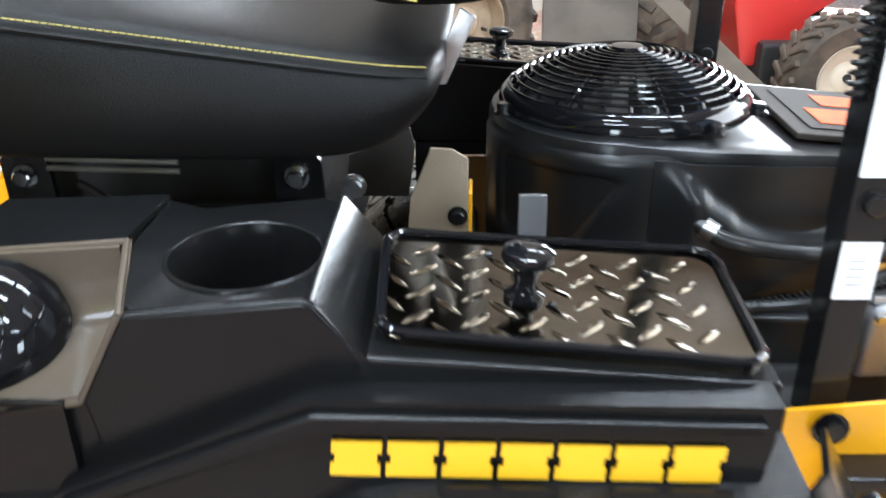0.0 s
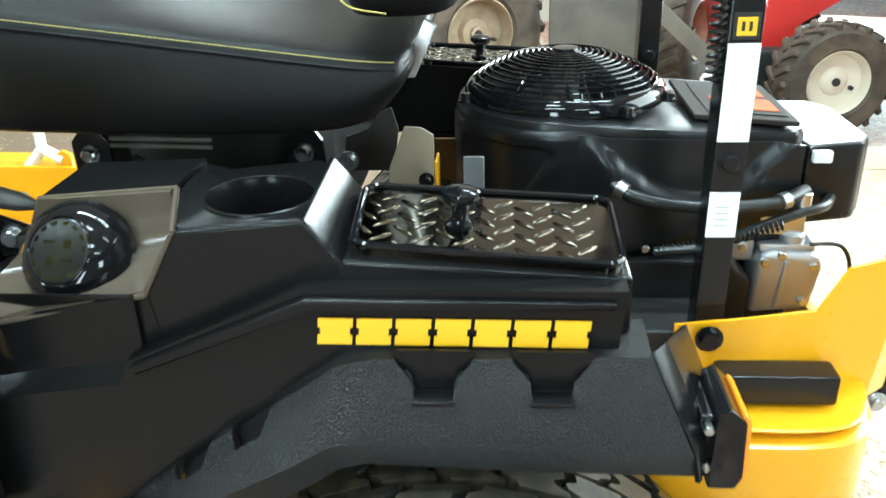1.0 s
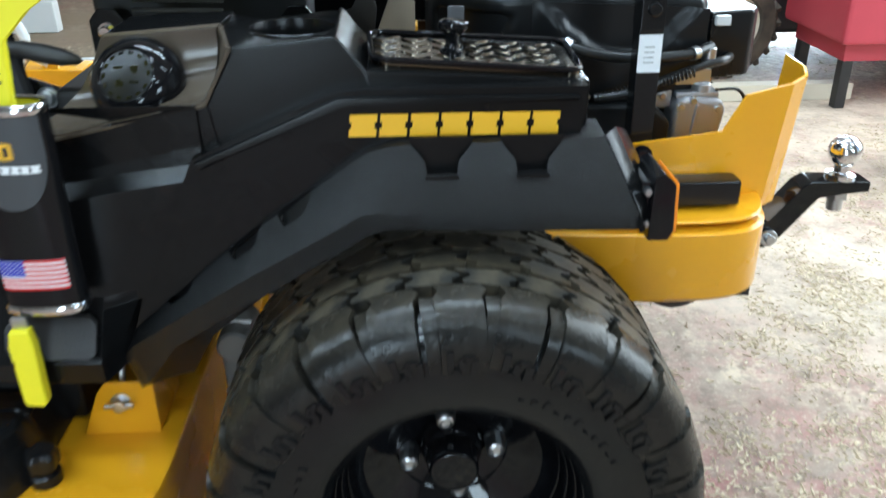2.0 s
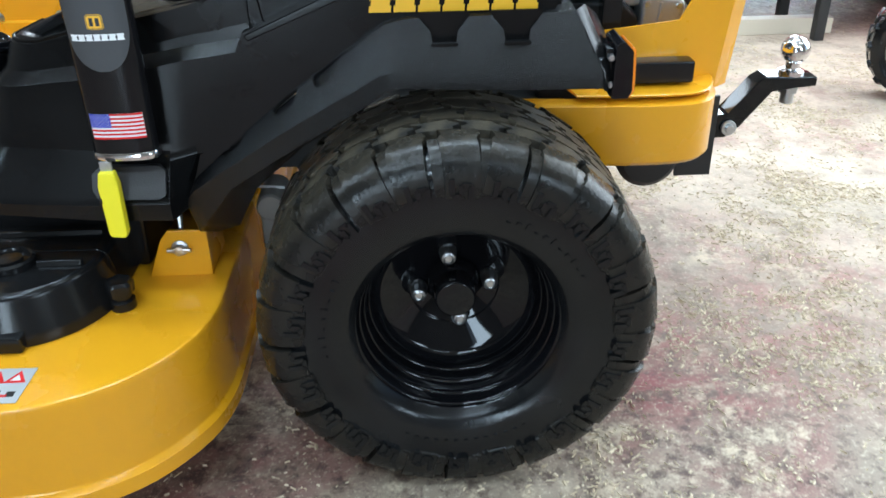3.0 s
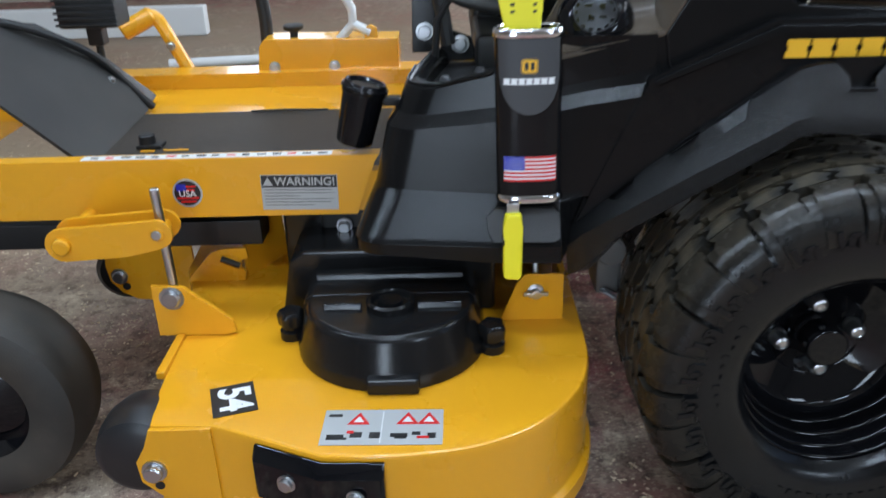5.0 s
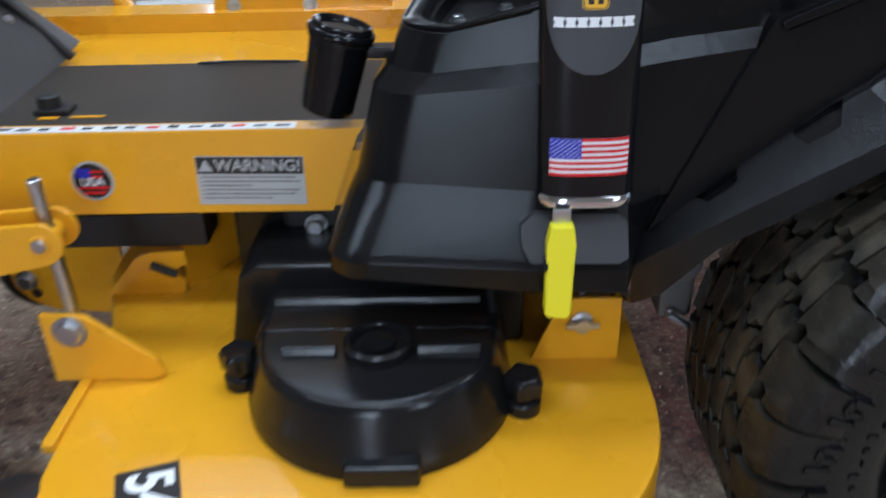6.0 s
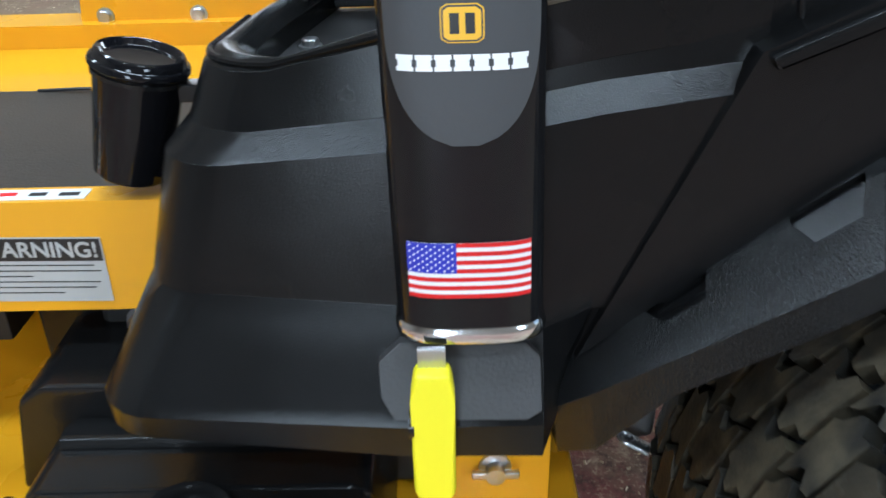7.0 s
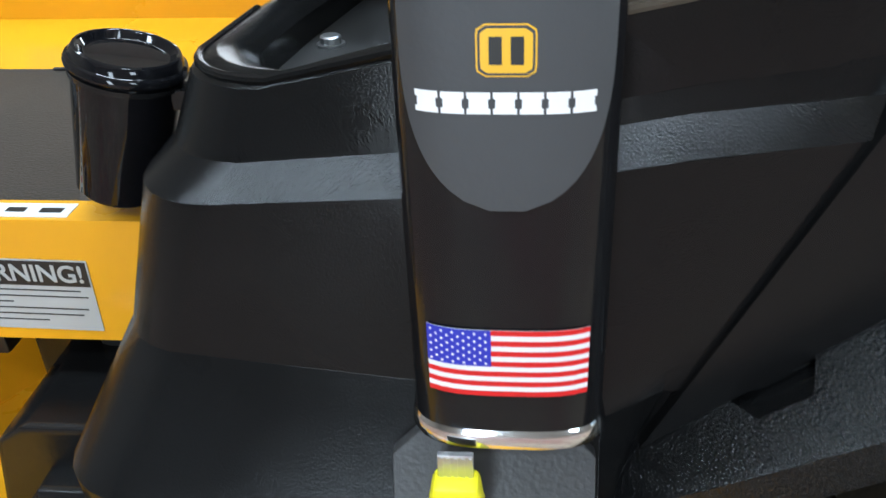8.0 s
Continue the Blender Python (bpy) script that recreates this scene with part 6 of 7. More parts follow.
part("return_spring", bm, ZINC, pump, "zinc coil spring")
bm = bmesh.new()
tube(bm, [(-0.318, 0.15, 0.356), (-0.246, 0.15, 0.350)], 0.0025, 8)
part("brake_cable", bm, DECAL, mower, "thin white cable")
# stickers on the rail
mw = face_frame((-0.7165, 0.1158, 0.4415), (1, 0, -0.02), (0, 0, 1))
ws = label_plate("warning_sticker", mw, 0.109, 0.053, GREYDECAL, rail, "grey and black warning sticker")
bm = bmesh.new()
box(bm, (-0.0535, 0.0075, 0.0006), (0.0535, 0.0255, 0.0009), 0, mw)
part("sticker_header", bm, INK, ws, smooth=False)
lettering("warning_word", "WARNING!", 0.0172, mw @ Matrix.Translation((0.008, 0.0162, 0.0012)) @ Matrix.Diagonal((0.98, 1, 1, 1)), GREYDECAL, ws, bold=0.0003)
triangle(mw @ Matrix.Translation((-0.0445, 0.0145, 0.0010)), 0.0085, GREYDECAL, ws)
for k, w in enumerate((0.096, 0.1, 0.05, 0.098, 0.094, 0.07)):
    bm = bmesh.new()
    box(bm, (-0.05, 0.0035 - 0.0046 * k, 0.0006), (-0.05 + w, 0.0043 - 0.0046 * k, 0.0009), 0, mw)
    part("print_line", bm, INK, ws, smooth=False)
mu = face_frame((-0.877, 0.1156, 0.4445), (1, 0, 0), (0, 0, 1))
bm = bmesh.new()
lathe(bm, [(0, 0), (0.0215, 0), (0.0215, 0.0006), (0, 0.0006)], mu, 32, False)
ub = part("round_sticker", bm, GREYDECAL, rail, "round flag sticker reading USA", smooth=False)
bm = bmesh.new()
lathe(bm, [(0.0188, 0.0006), (0.0188, 0.0009), (0, 0.0009)], mu, 32, False)
part("sticker_field", bm, INK, ub, smooth=False)
bm = bmesh.new()
for y, w in ((0.010, 0.026), (0.0045, 0.022), (-0.0075, 0.032), (-0.013, 0.022)):
    box(bm, (-w / 2 + (0.006 if y > 0 else 0), y - 0.0013, 0.0009), (w / 2, y + 0.0013, 0.0012), 0, mu)
part("sticker_stripes", bm, RED, ub, smooth=False)
label_plate("sticker_canton", mu @ Matrix.Translation((-0.008, 0.0085, 0.0009)), 0.014, 0.010, BLUE, ub, t=0.0004)
lettering("sticker_word", "USA", 0.0135, mu @ Matrix.Translation((0, -0.0012, 0.0013)), WHITE, ub)
mr = face_frame((-0.845, 0.1275, 0.4952), (1, 0, 0), (0, 1, 0))
strip = label_plate("rail_sticker", mr, 0.355, 0.0165, DECAL, rail, "long white pictogram sticker")
random.seed(4)
for k in range(16):
    x = -0.165 + 0.0215 * k
    bm = bmesh.new()
    box(bm, (x, -0.004 + 0.002 * random.random(), 0.0006), (x + 0.010 + 0.005 * random.random(), 0.002 + 0.003 * random.random(), 0.0009), 0, mr)
    part("print_bar", bm, RED if k % 4 == 1 else INK, strip, smooth=False)

bm = bmesh.new()
box(bm, (-1.425, 0.02, 0.40), (-1.361, 2 * MID - 0.02, 0.492), 0.004)
part("front_bar", bm, YELLOW, mower, "yellow front axle bar")

# ---- front caster wheel ----
CW = Vector((-1.205, 0.045, 0.160))
bm = bmesh.new()
lathe(bm, [(0.085, -0.052), (0.10, -0.058), (0.13, -0.062), (0.150, -0.052), (0.158, -0.03), (0.160, 0.0), (0.158, 0.03), (0.150, 0.052), (0.13, 0.062), (0.10, 0.058), (0.085, 0.052)], axis_matrix(CW, CW + Vector((0, 1, 0))), 56, False)
cw = part("caster_wheel", bm, DUSTYTYRE, mower, "smooth dusty grey front caster tyre")
bm = bmesh.new()
lathe(bm, [(0, -0.03), (0.03, -0.045), (0.07, -0.03), (0.088, -0.052), (0.088, 0.052), (0.07, 0.03), (0, 0.03)], axis_matrix(CW, CW + Vector((0, 1, 0))), 36, False)
part("rim", bm, GLOSS, cw)

# black canister held by a clamp on the console
p1, p0 = Vector((-0.615, 0.135, 0.588)), Vector((-0.636, 0.135, 0.508))
mc = axis_matrix(p0, p1) @ Matrix.Diagonal((0.80, 0.80, 0.87, 1))
bm = bmesh.new()
lathe(bm, [(0, 0), (0.030, 0), (0.0325, 0.003), (0.0372, 0.088), (0.0372, 0.09), (0, 0.09)], mc, 36, False)
can = part("canister", bm, GLOSS, mower, "glossy black plastic canister with a dished lid")
bm = bmesh.new()
lathe(bm, [(0.0368, 0.0885), (0.0395, 0.0887), (0.0412, 0.0905), (0.0414, 0.0930), (0.0402, 0.0950), (0.0380, 0.0958), (0.0372, 0.0990), (0.0355, 0.1015), (0.0335, 0.1020), (0.0315, 0.1010), (0.0290, 0.0975), (0.0270, 0.0965), (0, 0.0965)], mc, 36, False)
part("lid", bm, GLOSS, can, "dished black lid")
bm = bmesh.new()
lathe(bm, [(0.0362, 0.083), (0.0388, 0.0832), (0.0390, 0.0868), (0.0365, 0.087)], mc, 36, False)
box(bm, (-0.592, 0.127, 0.560), (-0.545, 0.143, 0.572), 0.001)
part("clamp", bm, SATIN, can)

# ---- control levers seen over the console ----
bm = bmesh.new()
prism(bm, [(-0.555, 0.60), (-0.515, 0.60), (-0.515, 0.66), (-0.53, 0.74), (-0.552, 0.70)], "y", 0.28, 0.29, 0.002)
prism(bm, [(-0.515, 0.59), (-0.455, 0.59), (-0.465, 0.625), (-0.505, 0.64)], "y", 0.26, 0.27, 0.002)
lev = part("lever_bracket", bm, SATIN, mower, "black lever bracket plates")
for p in ((-0.535, 0.28, 0.632), (-0.482, 0.26, 0.616), (-0.537, 0.28, 0.70)):
    bolt("bracket_bolt", p, (0, -1, 0), 0.010, 0.012, lev)
bm = bmesh.new()
tube(bm, curve_points([(-0.50, 0.24, 0.62), (-0.515, 0.24, 0.70), (-0.55, 0.25, 0.78), (-0.58, 0.26, 0.90)], 6), 0.011, 10)
part("control_rod", bm, MATT, lev)
bm = bmesh.new()
lathe(bm, [(0, 0), (0.006, 0.004), (0.011, 0.02), (0.0125, 0.04), (0.011, 0.06), (0.006, 0.075), (0, 0.08)], axis_matrix((-0.500, 0.205, 0.692), (-0.41, 0.205, 0.672)) @ Matrix.Diagonal((0.9, 0.9, 1.15, 1)), 20, False)
part("lever_grip", bm, FOOTGREY, mower, "grey flattened lever grip")
bm = bmesh.new()
tube(bm, [(-0.495, 0.205, 0.691), (-0.515, 0.21, 0.66), (-0.52, 0.22, 0.585)], 0.005, 8)
part("grip_rod", bm, MATT, mower)

# ---- the sleeve hung over the console ----
sleeve = thing("hanging_sleeve", -0.405, -0.022, 0.485, "black oval sleeve with chrome ends, badge and flag sticker", "sleeve")


def oval(z, grow=1.0, n=40):
    f = (z - 0.485) / 0.205
    cx, cy = -0.4035 - 0.0035 * f, -0.0245 + 0.008 * f
    pts = []
    for k in range(n):
        a = 2 * math.pi * k / n
        c, s = math.cos(a), math.sin(a)
        pts.append(Vector((cx + 0.0395 * grow * math.copysign(abs(c) ** 0.62, c), cy + 0.019 * (grow * 2 - 1) * math.copysign(abs(s) ** 0.8, s), z)))
    return pts


def front(x, z, lift=0.0):
    """A point on the sleeve's near face."""
    f = (z - 0.485) / 0.205
    cx, cy = -0.4035 - 0.0035 * f, -0.0245 + 0.008 * f
    u = min(0.999, abs(x) / 0.0395)
    a = math.acos(min(1, u ** (1 / 0.62)))
    return Vector((cx + x, cy - 0.019 * math.sin(a) ** 0.8 - lift, z))


bm = bmesh.new()
loft(bm, [oval(0.490 + 0.19 * k / 6) for k in range(7)], closed=True)
thick(bm, 0.003)
part("sleeve_body", bm, SLEEVE, sleeve, "black lacquered body", angle=60)
for z in (0.481, 0.680):
    bm = bmesh.new()
    loft(bm, [oval(z, 0.97), oval(z, 1.02), oval(z + 0.0035, 1.045), oval(z + 0.0075, 1.03), oval(z + 0.010, 0.98)], closed=True)
    thick(bm, 0.002)
    part("chrome_end", bm, CHROME, sleeve, "polished chrome end ring", angle=60)


def skin(name, z0, z1, half, material, parent, label, lift, n=16, rows=14):
    """A sticker that hugs the sleeve; half(z): its half width."""
    b = bmesh.new()
    loft(b, [[front(half(z) * (2 * j / n - 1), z, lift) for j in range(n + 1)] for z in [z0 + (z1 - z0) * k / rows for k in range(rows + 1)]])
    return part(name, b, material, parent, label)


def patch_half(z):
    if z > 0.655:
        return 0.0355
    t = (0.655 - z) / 0.0645
    return 0.0355 * math.sqrt(max(0.0001, 1 - t ** 2.9))


patch = skin("grey_badge", 0.5912, 0.679, patch_half, PATCH, sleeve, "charcoal grey rounded badge", 0.0006, 20, 24)
Z = [0.509 + 0.0315 * k / 13 for k in range(14)]
flag = skin("flag_sticker", Z[0], Z[13], lambda z: 0.0315, WHITE, sleeve, "small flag sticker with red and white stripes", 0.0006, 16, 13)
for k in range(0, 13, 2):
    b = bmesh.new()
    x0 = -0.0065 if k > 5 else -0.0315
    loft(b, [[front(x0 + (0.0315 - x0) * j / 12, z, 0.0009) for j in range(13)] for z in (Z[k], Z[k + 1])])
    part("stripe", b, RED, flag)
b = bmesh.new()
loft(b, [[front(-0.0315 + 0.025 * j / 8, z, 0.0010) for j in range(9)] for z in (Z[6], Z[10], Z[13])])
part("canton", b, BLUE, flag)
b = bmesh.new()
for r in range(9):
    for c in range(6 if r % 2 == 0 else 5):
        p = front(-0.0300 + 0.0043 * c + (0.00215 if r % 2 else 0), Z[6] + 0.0016 + 0.00172 * r, 0.0013)
        lathe(b, [(0, 0), (0.00062, 0)], axis_matrix(p, p + Vector((0, -1, 0))), 5, False)
part("stars", b, WHITE, flag, smooth=False)
# plain marks in place of the maker's name and sign
for k in range(7):
    b = bmesh.new()
    x = -0.0305 + 0.0087 * k
    for i, (z0, z1) in enumerate(((0.6270, 0.6290), (0.6290, 0.6322), (0.6322, 0.6345))):
        w, x1 = (0.0078, x) if i != 1 else (0.0064, x + 0.0007)
        loft(b, [[front(x1 + w * j / 3, z, 0.0010) for j in range(4)] for z in (z0, z1)])
    part("badge_block", b, WHITE, patch, smooth=False)
def sign(name, half_w, half_z, r, material, lift, parent, label=""):
    """A rounded plain field that hugs the sleeve."""
    b = bmesh.new()
    rows = []
    for k in range(11):
        z = half_z * (2 * k / 10 - 1)
        cut = max(0.0, abs(z) - (half_z - r))
        w = half_w - r + math.sqrt(max(0.0, r * r - cut * cut))
        rows.append([front(w * (j / 4 - 1), 0.6482 + z, lift) for j in range(9)])
    loft(b, rows)
    return part(name, b, material, parent, label)


field = sign("sign_field", 0.0098, 0.0086, 0.0030, GOLD, 0.0009, patch, "plain golden sign with a dark field")
sign("sign_gap", 0.0092, 0.0080, 0.0026, PATCH, 0.0011, field)
sign("sign_tile", 0.0084, 0.0072, 0.0023, GOLD, 0.0013, field)
for x0, x1, z0, z1 in ((-0.0056, -0.0014, 0.6438, 0.6528), (0.0014, 0.0056, 0.6438, 0.6528)):
    b = bmesh.new()
    loft(b, [[front(x0 + (x1 - x0) * j / 4, z, 0.0015) for j in range(5)] for z in (z0, z1)])
    part("sign_bar", b, INK, field, smooth=False)
# yellow tag that runs through it
bm = bmesh.new()
prism(bm, [(-0.428, 0.66), (-0.394, 0.66), (-0.391, 0.744), (-0.365, 0.77), (-0.335, 0.787), (-0.312, 0.80), (-0.306, 0.812), (-0.306, 0.826), (-0.315, 0.834), (-0.34, 0.838), (-0.44, 0.838), (-0.456, 0.82), (-0.447, 0.744)], "y", -0.024, -0.014, 0.002)
tag = part("upper_tag", bm, LEMON, sleeve, "lemon yellow plastic tag")
for k in range(4):
    bm = bmesh.new()
    box(bm, (-0.428, -0.0245, 0.706 + 0.008 * k), (-0.423, -0.024, 0.709 + 0.008 * k))
    part("print_bar", bm, INK, tag, smooth=False)
    bm = bmesh.new()
    box(bm, (-0.402, -0.0245, 0.706 + 0.008 * k), (-0.398, -0.024, 0.709 + 0.008 * k))
    part("print_bar", bm, INK, tag, smooth=False)
bm = bmesh.new()
prism(bm, [(-0.435, 0.384), (-0.417, 0.382), (-0.4135, 0.388), (-0.4130, 0.455), (-0.4150, 0.472), (-0.4345, 0.472), (-0.4370, 0.455), (-0.4372, 0.390)], "y", -0.060, -0.046, 0.003)
low_tag = part("lower_tag", bm, LEMON, sleeve, "lemon yellow plastic grip")
bm = bmesh.new()
box(bm, (-0.4325, -0.052, 0.466), (-0.4175, -0.049, 0.4835), 0.0006)
for k in range(5):
    box(bm, (-0.4315 + 0.003 * k, -0.0525, 0.47), (-0.4300 + 0.003 * k, -0.052, 0.4825))
part("steel_tongue", bm, ZINC, low_tag, "ribbed steel tongue")
bm = bmesh.new()
cyl(bm, (-0.4385, -0.053, 0.435), (-0.4355, -0.053, 0.435), 0.008, 16)
part("side_button", bm, SATIN, low_tag, "black side button")

# ---- background ----
def old_wheel(name, c, r, w, yaw, rim_r, tyre_mat, rim_mat, label, category, lugs=20, group=""):
    ob = thing(name, c[0], c[1], 0, label, category, group)
    m = Matrix.Translation(c) @ Matrix.Rotation(radians(yaw), 4, "Z") @ Matrix.Rotation(radians(90), 4, "X")
    h = w / 2
    b = bmesh.new()
    lathe(b, [(rim_r, -h * 0.8), (rim_r * 1.12, -h * 0.95), (r * 0.82, -h), (r * 0.94, -h * 0.85), (r * 0.965, -h * 0.5), (r * 0.965, h * 0.5), (r * 0.94, h * 0.85), (r * 0.82, h), (rim_r * 1.12, h * 0.95), (rim_r, h * 0.8)], m, 48, False)
    tyre = part("tyre", b, tyre_mat, ob, angle=40)
    me = None
    for k in range(lugs):
        for sd in (-1, 1):
            a = 2 * math.pi * (k + 0.25 * sd) / lugs
            mm = m @ Matrix.Rotation(a, 4, "Z") @ Matrix.Translation((r * 0.965, 0, sd * h * 0.45)) @ Matrix.Rotation(radians(28 * sd), 4, "X")
            if me is None:
                b = bmesh.new()
                box(b, (-0.01, -0.016 * r / 0.25, -h * 0.46), (r * 0.035, 0.016 * r / 0.25, h * 0.46), 0.003)
                me = part("tread_block", b, tyre_mat, tyre, m=mm).data
            else:
                put("tread_block", me, tyre, m=mm)
    b = bmesh.new()
    lathe(b, [(rim_r * 1.03, h * 0.86), (rim_r * 0.98, h * 0.92), (rim_r * 0.92, h * 0.8), (rim_r * 0.86, h * 0.35), (rim_r * 0.5, h * 0.30), (rim_r * 0.40, h * 0.45), (rim_r * 0.2, h * 0.5), (rim_r * 0.18, h * 0.62), (0, h * 0.64)], m, 36, False)
    part("rim", b, rim_mat, ob)
    b = bmesh.new()
    cyl(b, m @ Vector((0, 0, h * 0.6)), m @ Vector((0, 0, h * 0.72)), rim_r * 0.1, 10)
    part("axle_nut", b, MATT, ob)
    b = bmesh.new()
    cyl(b, m @ Vector((rim_r * 0.6, -rim_r * 0.25, h * 0.3)), m @ Vector((rim_r * 0.6, -rim_r * 0.25, h * 0.55)), rim_r * 0.05, 8)
    part("valve_stem", b, MATT, ob)
    return ob


# red lawn tractor
old = thing("lawn_tractor", 1.6, 2.9, 0, "old red lawn tractor with cream wheels parked on the floor", "tractor")
TR = Vector((1.244, 2.609, 0.213))


def tractor_wheel(c, r, w):
    m = axis_matrix(c, Vector(c) + Vector((0.12, -1, 0)))
    h = w / 2
    b = bmesh.new()
    lathe(b, [(r * 0.52, -h * 0.8), (r * 0.6, -h), (r * 0.85, -h), (r * 0.95, -h * 0.7), (r * 0.97, 0), (r * 0.95, h * 0.7), (r * 0.85, h), (r * 0.6, h), (r * 0.52, h * 0.8)], m, 40, False)
    t = part("wheel", b, OLDRUBBER, old, "dusty tyre on a cream rim", angle=40)
    me = None
    for k in range(22):
        for sd in (-1, 1):
            mm = m @ Matrix.Rotation(2 * math.pi * (k + 0.25 * sd) / 22, 4, "Z") @ Matrix.Translation((r * 0.95, 0, sd * h * 0.45)) @ Matrix.Rotation(radians(30 * sd), 4, "X")
            if me is None:
                b = bmesh.new()
                box(b, (-0.01, -0.011, -h * 0.46), (r * 0.05, 0.011, h * 0.46), 0.003)
                me = part("tread_block", b, OLDRUBBER, t, m=mm).data
            else:
                put("tread_block", me, t, m=mm)
    b = bmesh.new()
    lathe(b, [(r * 0.56, h * 0.86), (r * 0.54, h * 0.95), (r * 0.50, h * 0.85), (r * 0.46, h * 0.5), (r * 0.25, h * 0.42), (r * 0.2, h * 0.55), (r * 0.1, h * 0.6), (0, h * 0.62)], m, 36, False)
    part("rim", b, CREAM, t, "cream steel rim")
    b = bmesh.new()
    cyl(b, m @ Vector((0, 0, h * 0.6)), m @ Vector((0, 0, h * 0.7)), r * 0.07, 10)
    part("axle_nut", b, MATT, t)
    b = bmesh.new()
    cyl(b, m @ Vector((r * 0.3, -r * 0.12, h * 0.4)), m @ Vector((r * 0.3, -r * 0.12, h * 0.6)), r * 0.04, 8)
    part("valve_stem", b, MATT, t)


tractor_wheel(TR, 0.213, 0.17)
tractor_wheel(TR + Vector((0.0, 0.75, 0)), 0.213, 0.17)
tractor_wheel((2.15, 2.75, 0.26), 0.26, 0.22)
bm = bmesh.new()
prism(bm, [(0.95, 0.20), (1.10, 0.20), (1.16, 0.40), (1.35, 0.52), (1.75, 0.60), (2.4, 0.62), (2.4, 0.85), (1.15, 0.85), (0.92, 0.70), (0.90, 0.42)], "y", 2.78, 3.22, 0.02)
body = part("bonnet", bm, REDPAINT, old, "red painted bodywork")
bm = bmesh.new()
prism(bm, [(1.85, 0.50), (2.5, 0.50), (2.5, 0.60), (2.3, 0.66), (1.95, 0.66)], "y", 2.55, 2.80, 0.02)
part("mudguard", bm, REDPAINT, old)
bm = bmesh.new()
tube(bm, curve_points([(1.42, 2.66, 0.52), (1.50, 2.55, 0.45), (1.62, 2.54, 0.44), (1.75, 2.62, 0.50)], 6), 0.016, 10)
part("side_pipe", bm, DECAL, old, "pale bent pipe")
bm = bmesh.new()
box(bm, (1.0, 2.72, 0.14), (2.3, 3.28, 0.30), 0.02)
part("chassis", bm, MATT, old)
bm = bmesh.new()
box(bm, (1.55, 2.68, 0.40), (1.95, 2.80, 0.60), 0.03)
part("engine_side", bm, MATT, old)

# tyres and boards stored behind
old_wheel("stored_wheel", (-0.10, 3.15, 0.31), 0.31, 0.26, 28, 0.15, OLDRUBBER, TANRIM, "old dusty tractor wheel with a rusty tan rim", "wheel", 20, "stored wheels")
old_wheel("stored_wheel", (0.82, 3.35, 0.27), 0.27, 0.24, 60, 0.13, OLDRUBBER, TANRIM, "old dusty tractor wheel leaning behind the mower", "wheel", 20, "stored wheels")
chain = thing("tyre_chain", 0.2, 3.0, 0, "grey steel tyre chain draped on a stored wheel", "chain")
bm = bmesh.new()
rr = random.Random(3)
for s in (-1, 1):
    P = []
    for k in range(30):
        a = radians(20 + 150 * k / 29)
        P.append(Vector((-0.10, 3.15, 0.31)) + Matrix.Rotation(radians(28), 3, "Z") @ Vector((0.325 * math.cos(a), 0.09 * s + 0.01 * rr.uniform(-1, 1), 0.325 * math.sin(a))))
    tube(bm, P, 0.008, 6)
for k in range(6):
    a = radians(30 + 25 * k)
    q = [Vector((-0.10, 3.15, 0.31)) + Matrix.Rotation(radians(28), 3, "Z") @ Vector((0.328 * math.cos(a), 0.09 * s, 0.328 * math.sin(a))) for s in (-1, 1)]
    tube(bm, q, 0.008, 6)
part("links", bm, ZINCDULL, chain)
bm = bmesh.new()
mm = Matrix.Translation((0.43, 3.05, 0)) @ Matrix.Rotation(radians(-8), 4, "X")
box(bm, (-0.19, 0, 0.0), (0.19, 0.03, 0.62), 0.006, mm)
tagged(part("dark_panel", bm, DIRTYSTEEL), "dark grey metal panel leaning among the stored wheels", "panel")
bm = bmesh.new()
mm = axis_matrix((1.115, 2.30, 0.0), (0.02, 2.30, 0.968))
box(bm, (-0.05, -0.012, 0.03), (0.05, -0.006, 1.45), 0.001, mm)
for e in (-0.05, 0.044):
    box(bm, (e, -0.008, 0.03), (e + 0.006, 0.04, 1.45), 0.001, mm)
tagged(part("loading_ramp", bm, DIRTYSTEEL), "grey steel ramp beam leaning down to the floor", "ramp")
bm = bmesh.new()
cyl(bm, (-1.82, 2.92, 0.022), (-1.08, 3.00, 0.022), 0.022, 16, 0.004)
tagged(part("white_pipe", bm, DECAL), "white plastic pipe lying on the floor", "pipe")
bm = bmesh.new()
box(bm, (-3.9, 3.72, 0), (-1.85, 3.80, 0.16), 0.01)
tagged(part("white_plank", bm, DECAL), "white painted plank lying along the floor", "plank")
bm = bmesh.new()
box(bm, (1.46, 2.05, 0.235), (2.4, 2.55, 0.85), 0.02)
cab = tagged(part("red_cabinet", bm, REDWALL), "dull red sheet metal cabinet on a dark base", "cabinet")
bm = bmesh.new()
box(bm, (1.50, 2.10, 0.17), (2.36, 2.50, 0.236), 0.006)
part("base", bm, REDWALL, cab)
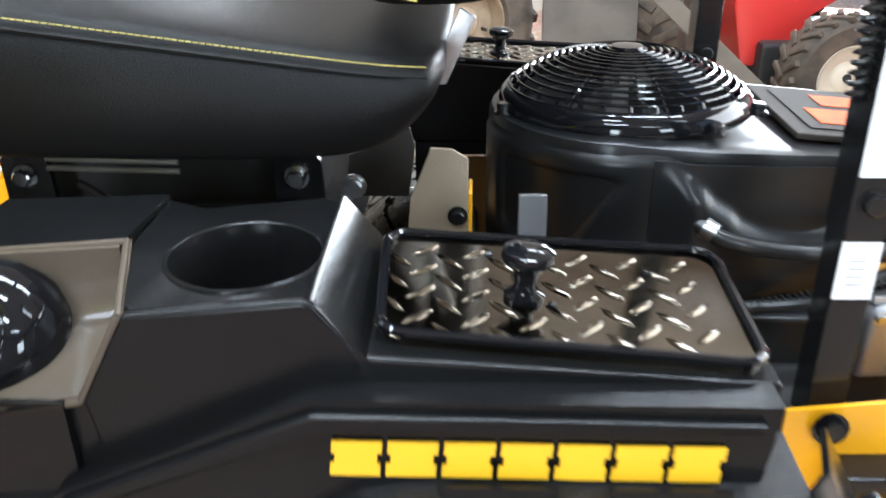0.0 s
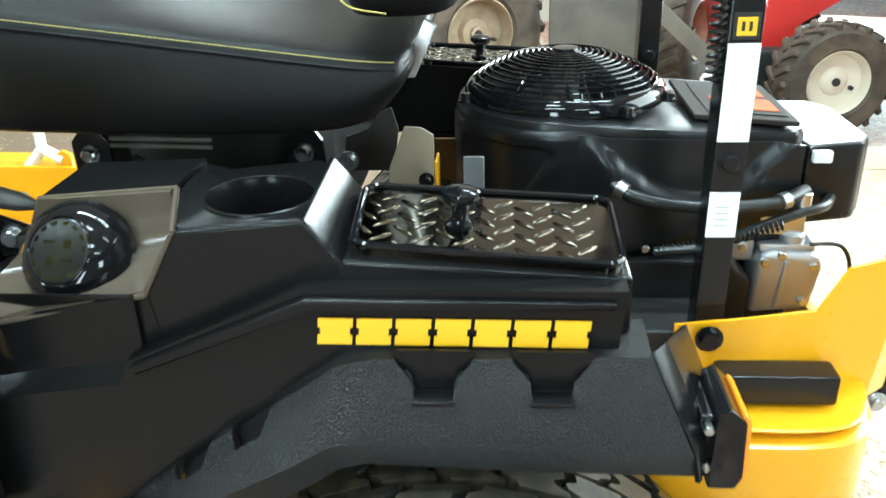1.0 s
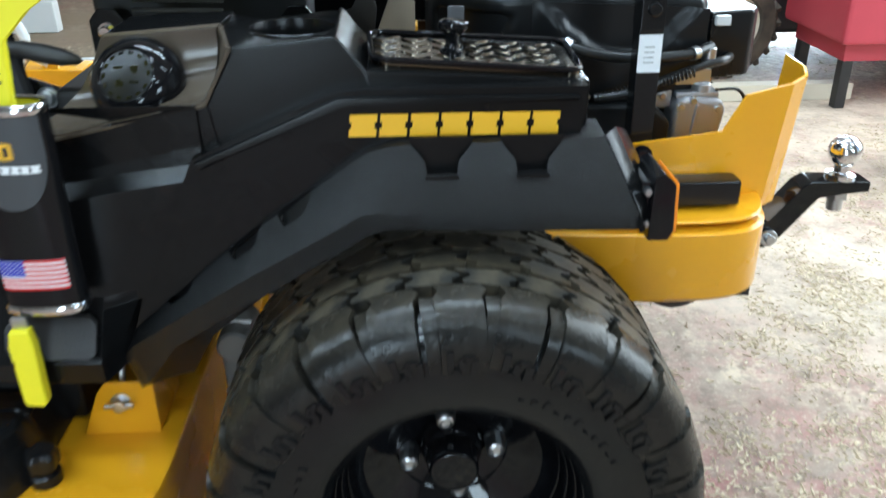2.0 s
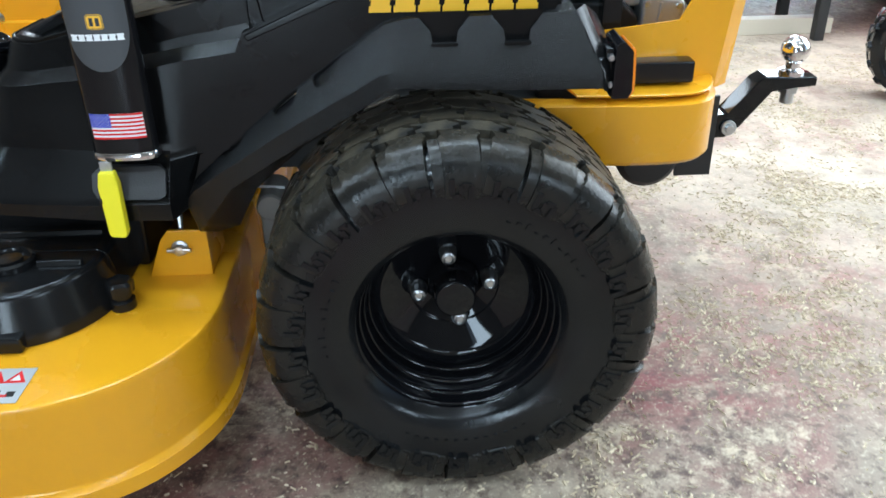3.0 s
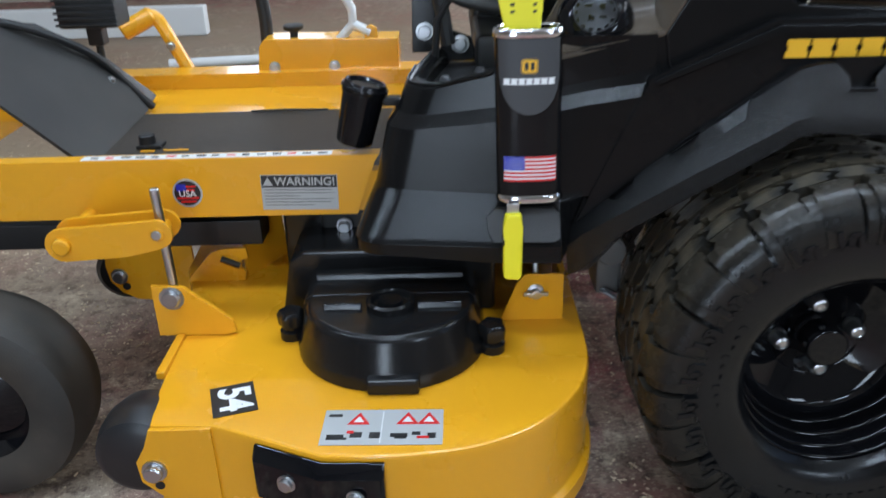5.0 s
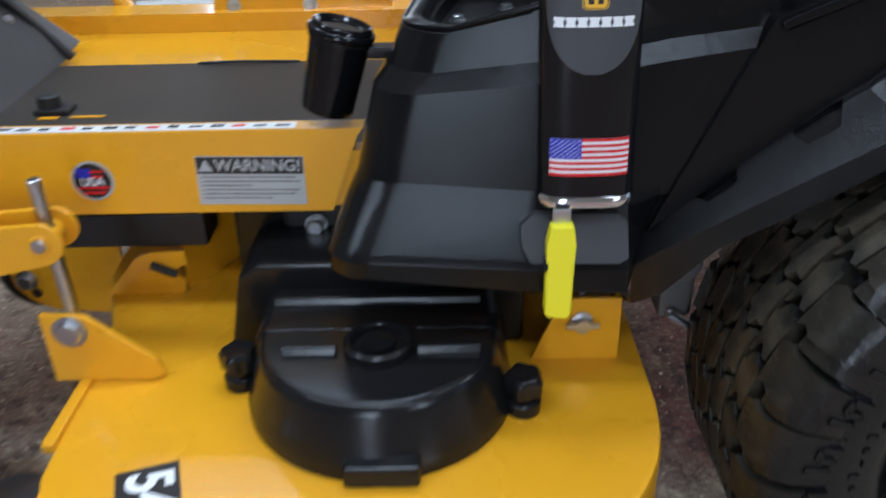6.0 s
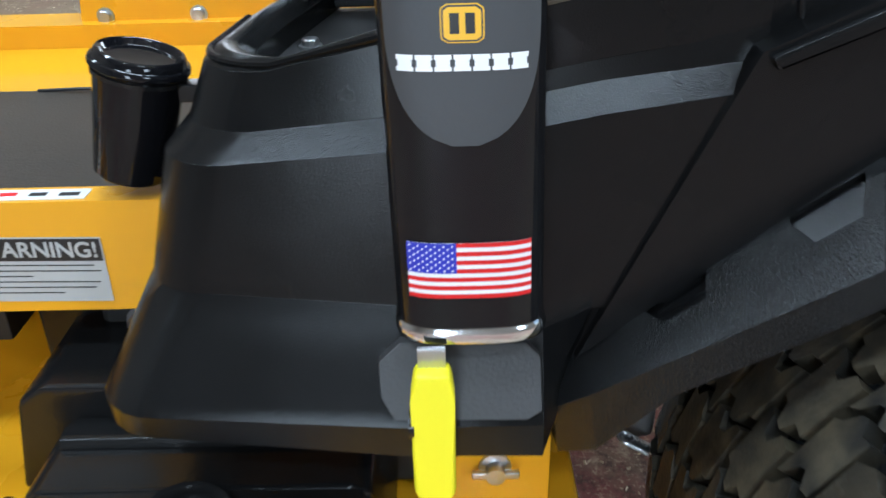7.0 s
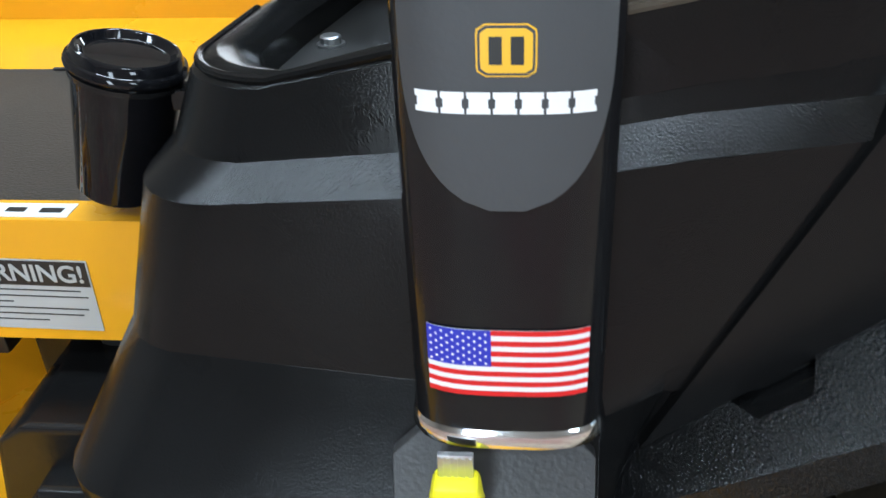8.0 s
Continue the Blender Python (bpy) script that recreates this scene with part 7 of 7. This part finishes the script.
for x, y in ((1.52, 2.12), (2.32, 2.12), (1.52, 2.46), (2.32, 2.46)):
    bm = bmesh.new()
    box(bm, (x - 0.02, y - 0.02, 0), (x + 0.02, y + 0.02, 0.172), 0.003)
    part("leg", bm, MATT, cab)
bm = bmesh.new()
box(bm, (1.02, 2.21, 0.0), (1.62, 2.27, 0.062), 0.004)
tagged(part("timber_beam", bm, CREAM), "pale timber beam lying on the floor", "beam")
old_wheel("spare_wheel", (1.52, 1.42, 0.17), 0.17, 0.13, -26, 0.115, SIDEWALL, ZINCDULL, "small black wheel with a pale rim standing on the floor", "wheel", 18)

# ---- wood shavings on the floor ----
rs = random.Random(11)
verts, faces = [], []
for k in range(130000):
    if k < 85000:
        x, y = rs.gauss(0.95, 0.6), rs.gauss(0.6, 0.85)
    else:
        x, y = rs.uniform(-2.6, 2.4), rs.uniform(-0.9, 3.4)
    if rs.random() > 0.06 + 0.94 * min(1, max(0, 2.2 * (noise.noise(Vector((x * 3.1, y * 3.1, 3.0))) + 0.6 * noise.noise(Vector((x * 11, y * 11, 5.0))) + 0.08))):
        continue
    a, L, w, h = rs.uniform(0, 6.28), rs.uniform(0.0012, 0.0034) * rs.choice((1, 1, 1.6, 2.4)), rs.uniform(0.0008, 0.0026), rs.uniform(0.0004, 0.0016)
    c, sn = math.cos(a), math.sin(a)
    n0 = len(verts)
    for u, v, z in ((-L, -w, 0.0006), (L, -w, 0.0006), (L, w, h), (-L, w, h), (-L * 0.9, 0, h * 1.6 + 0.0008), (L * 0.9, 0, h * 1.6 + 0.0008)):
        u, v = u * rs.uniform(0.6, 1.3), v * rs.uniform(0.5, 1.4)
        verts.append((x + u * c - v * sn, y + u * sn + v * c, z))
    faces += [(n0, n0 + 1, n0 + 5, n0 + 4), (n0 + 4, n0 + 5, n0 + 2, n0 + 3)]
me = bpy.data.meshes.new("wood_shavings")
me.from_pydata(verts, [], faces)
me.materials.append(SHAVING)
tagged(new("wood_shavings", me), "pale wood shavings and sawdust strewn over the floor", "sawdust", kind="stuff")
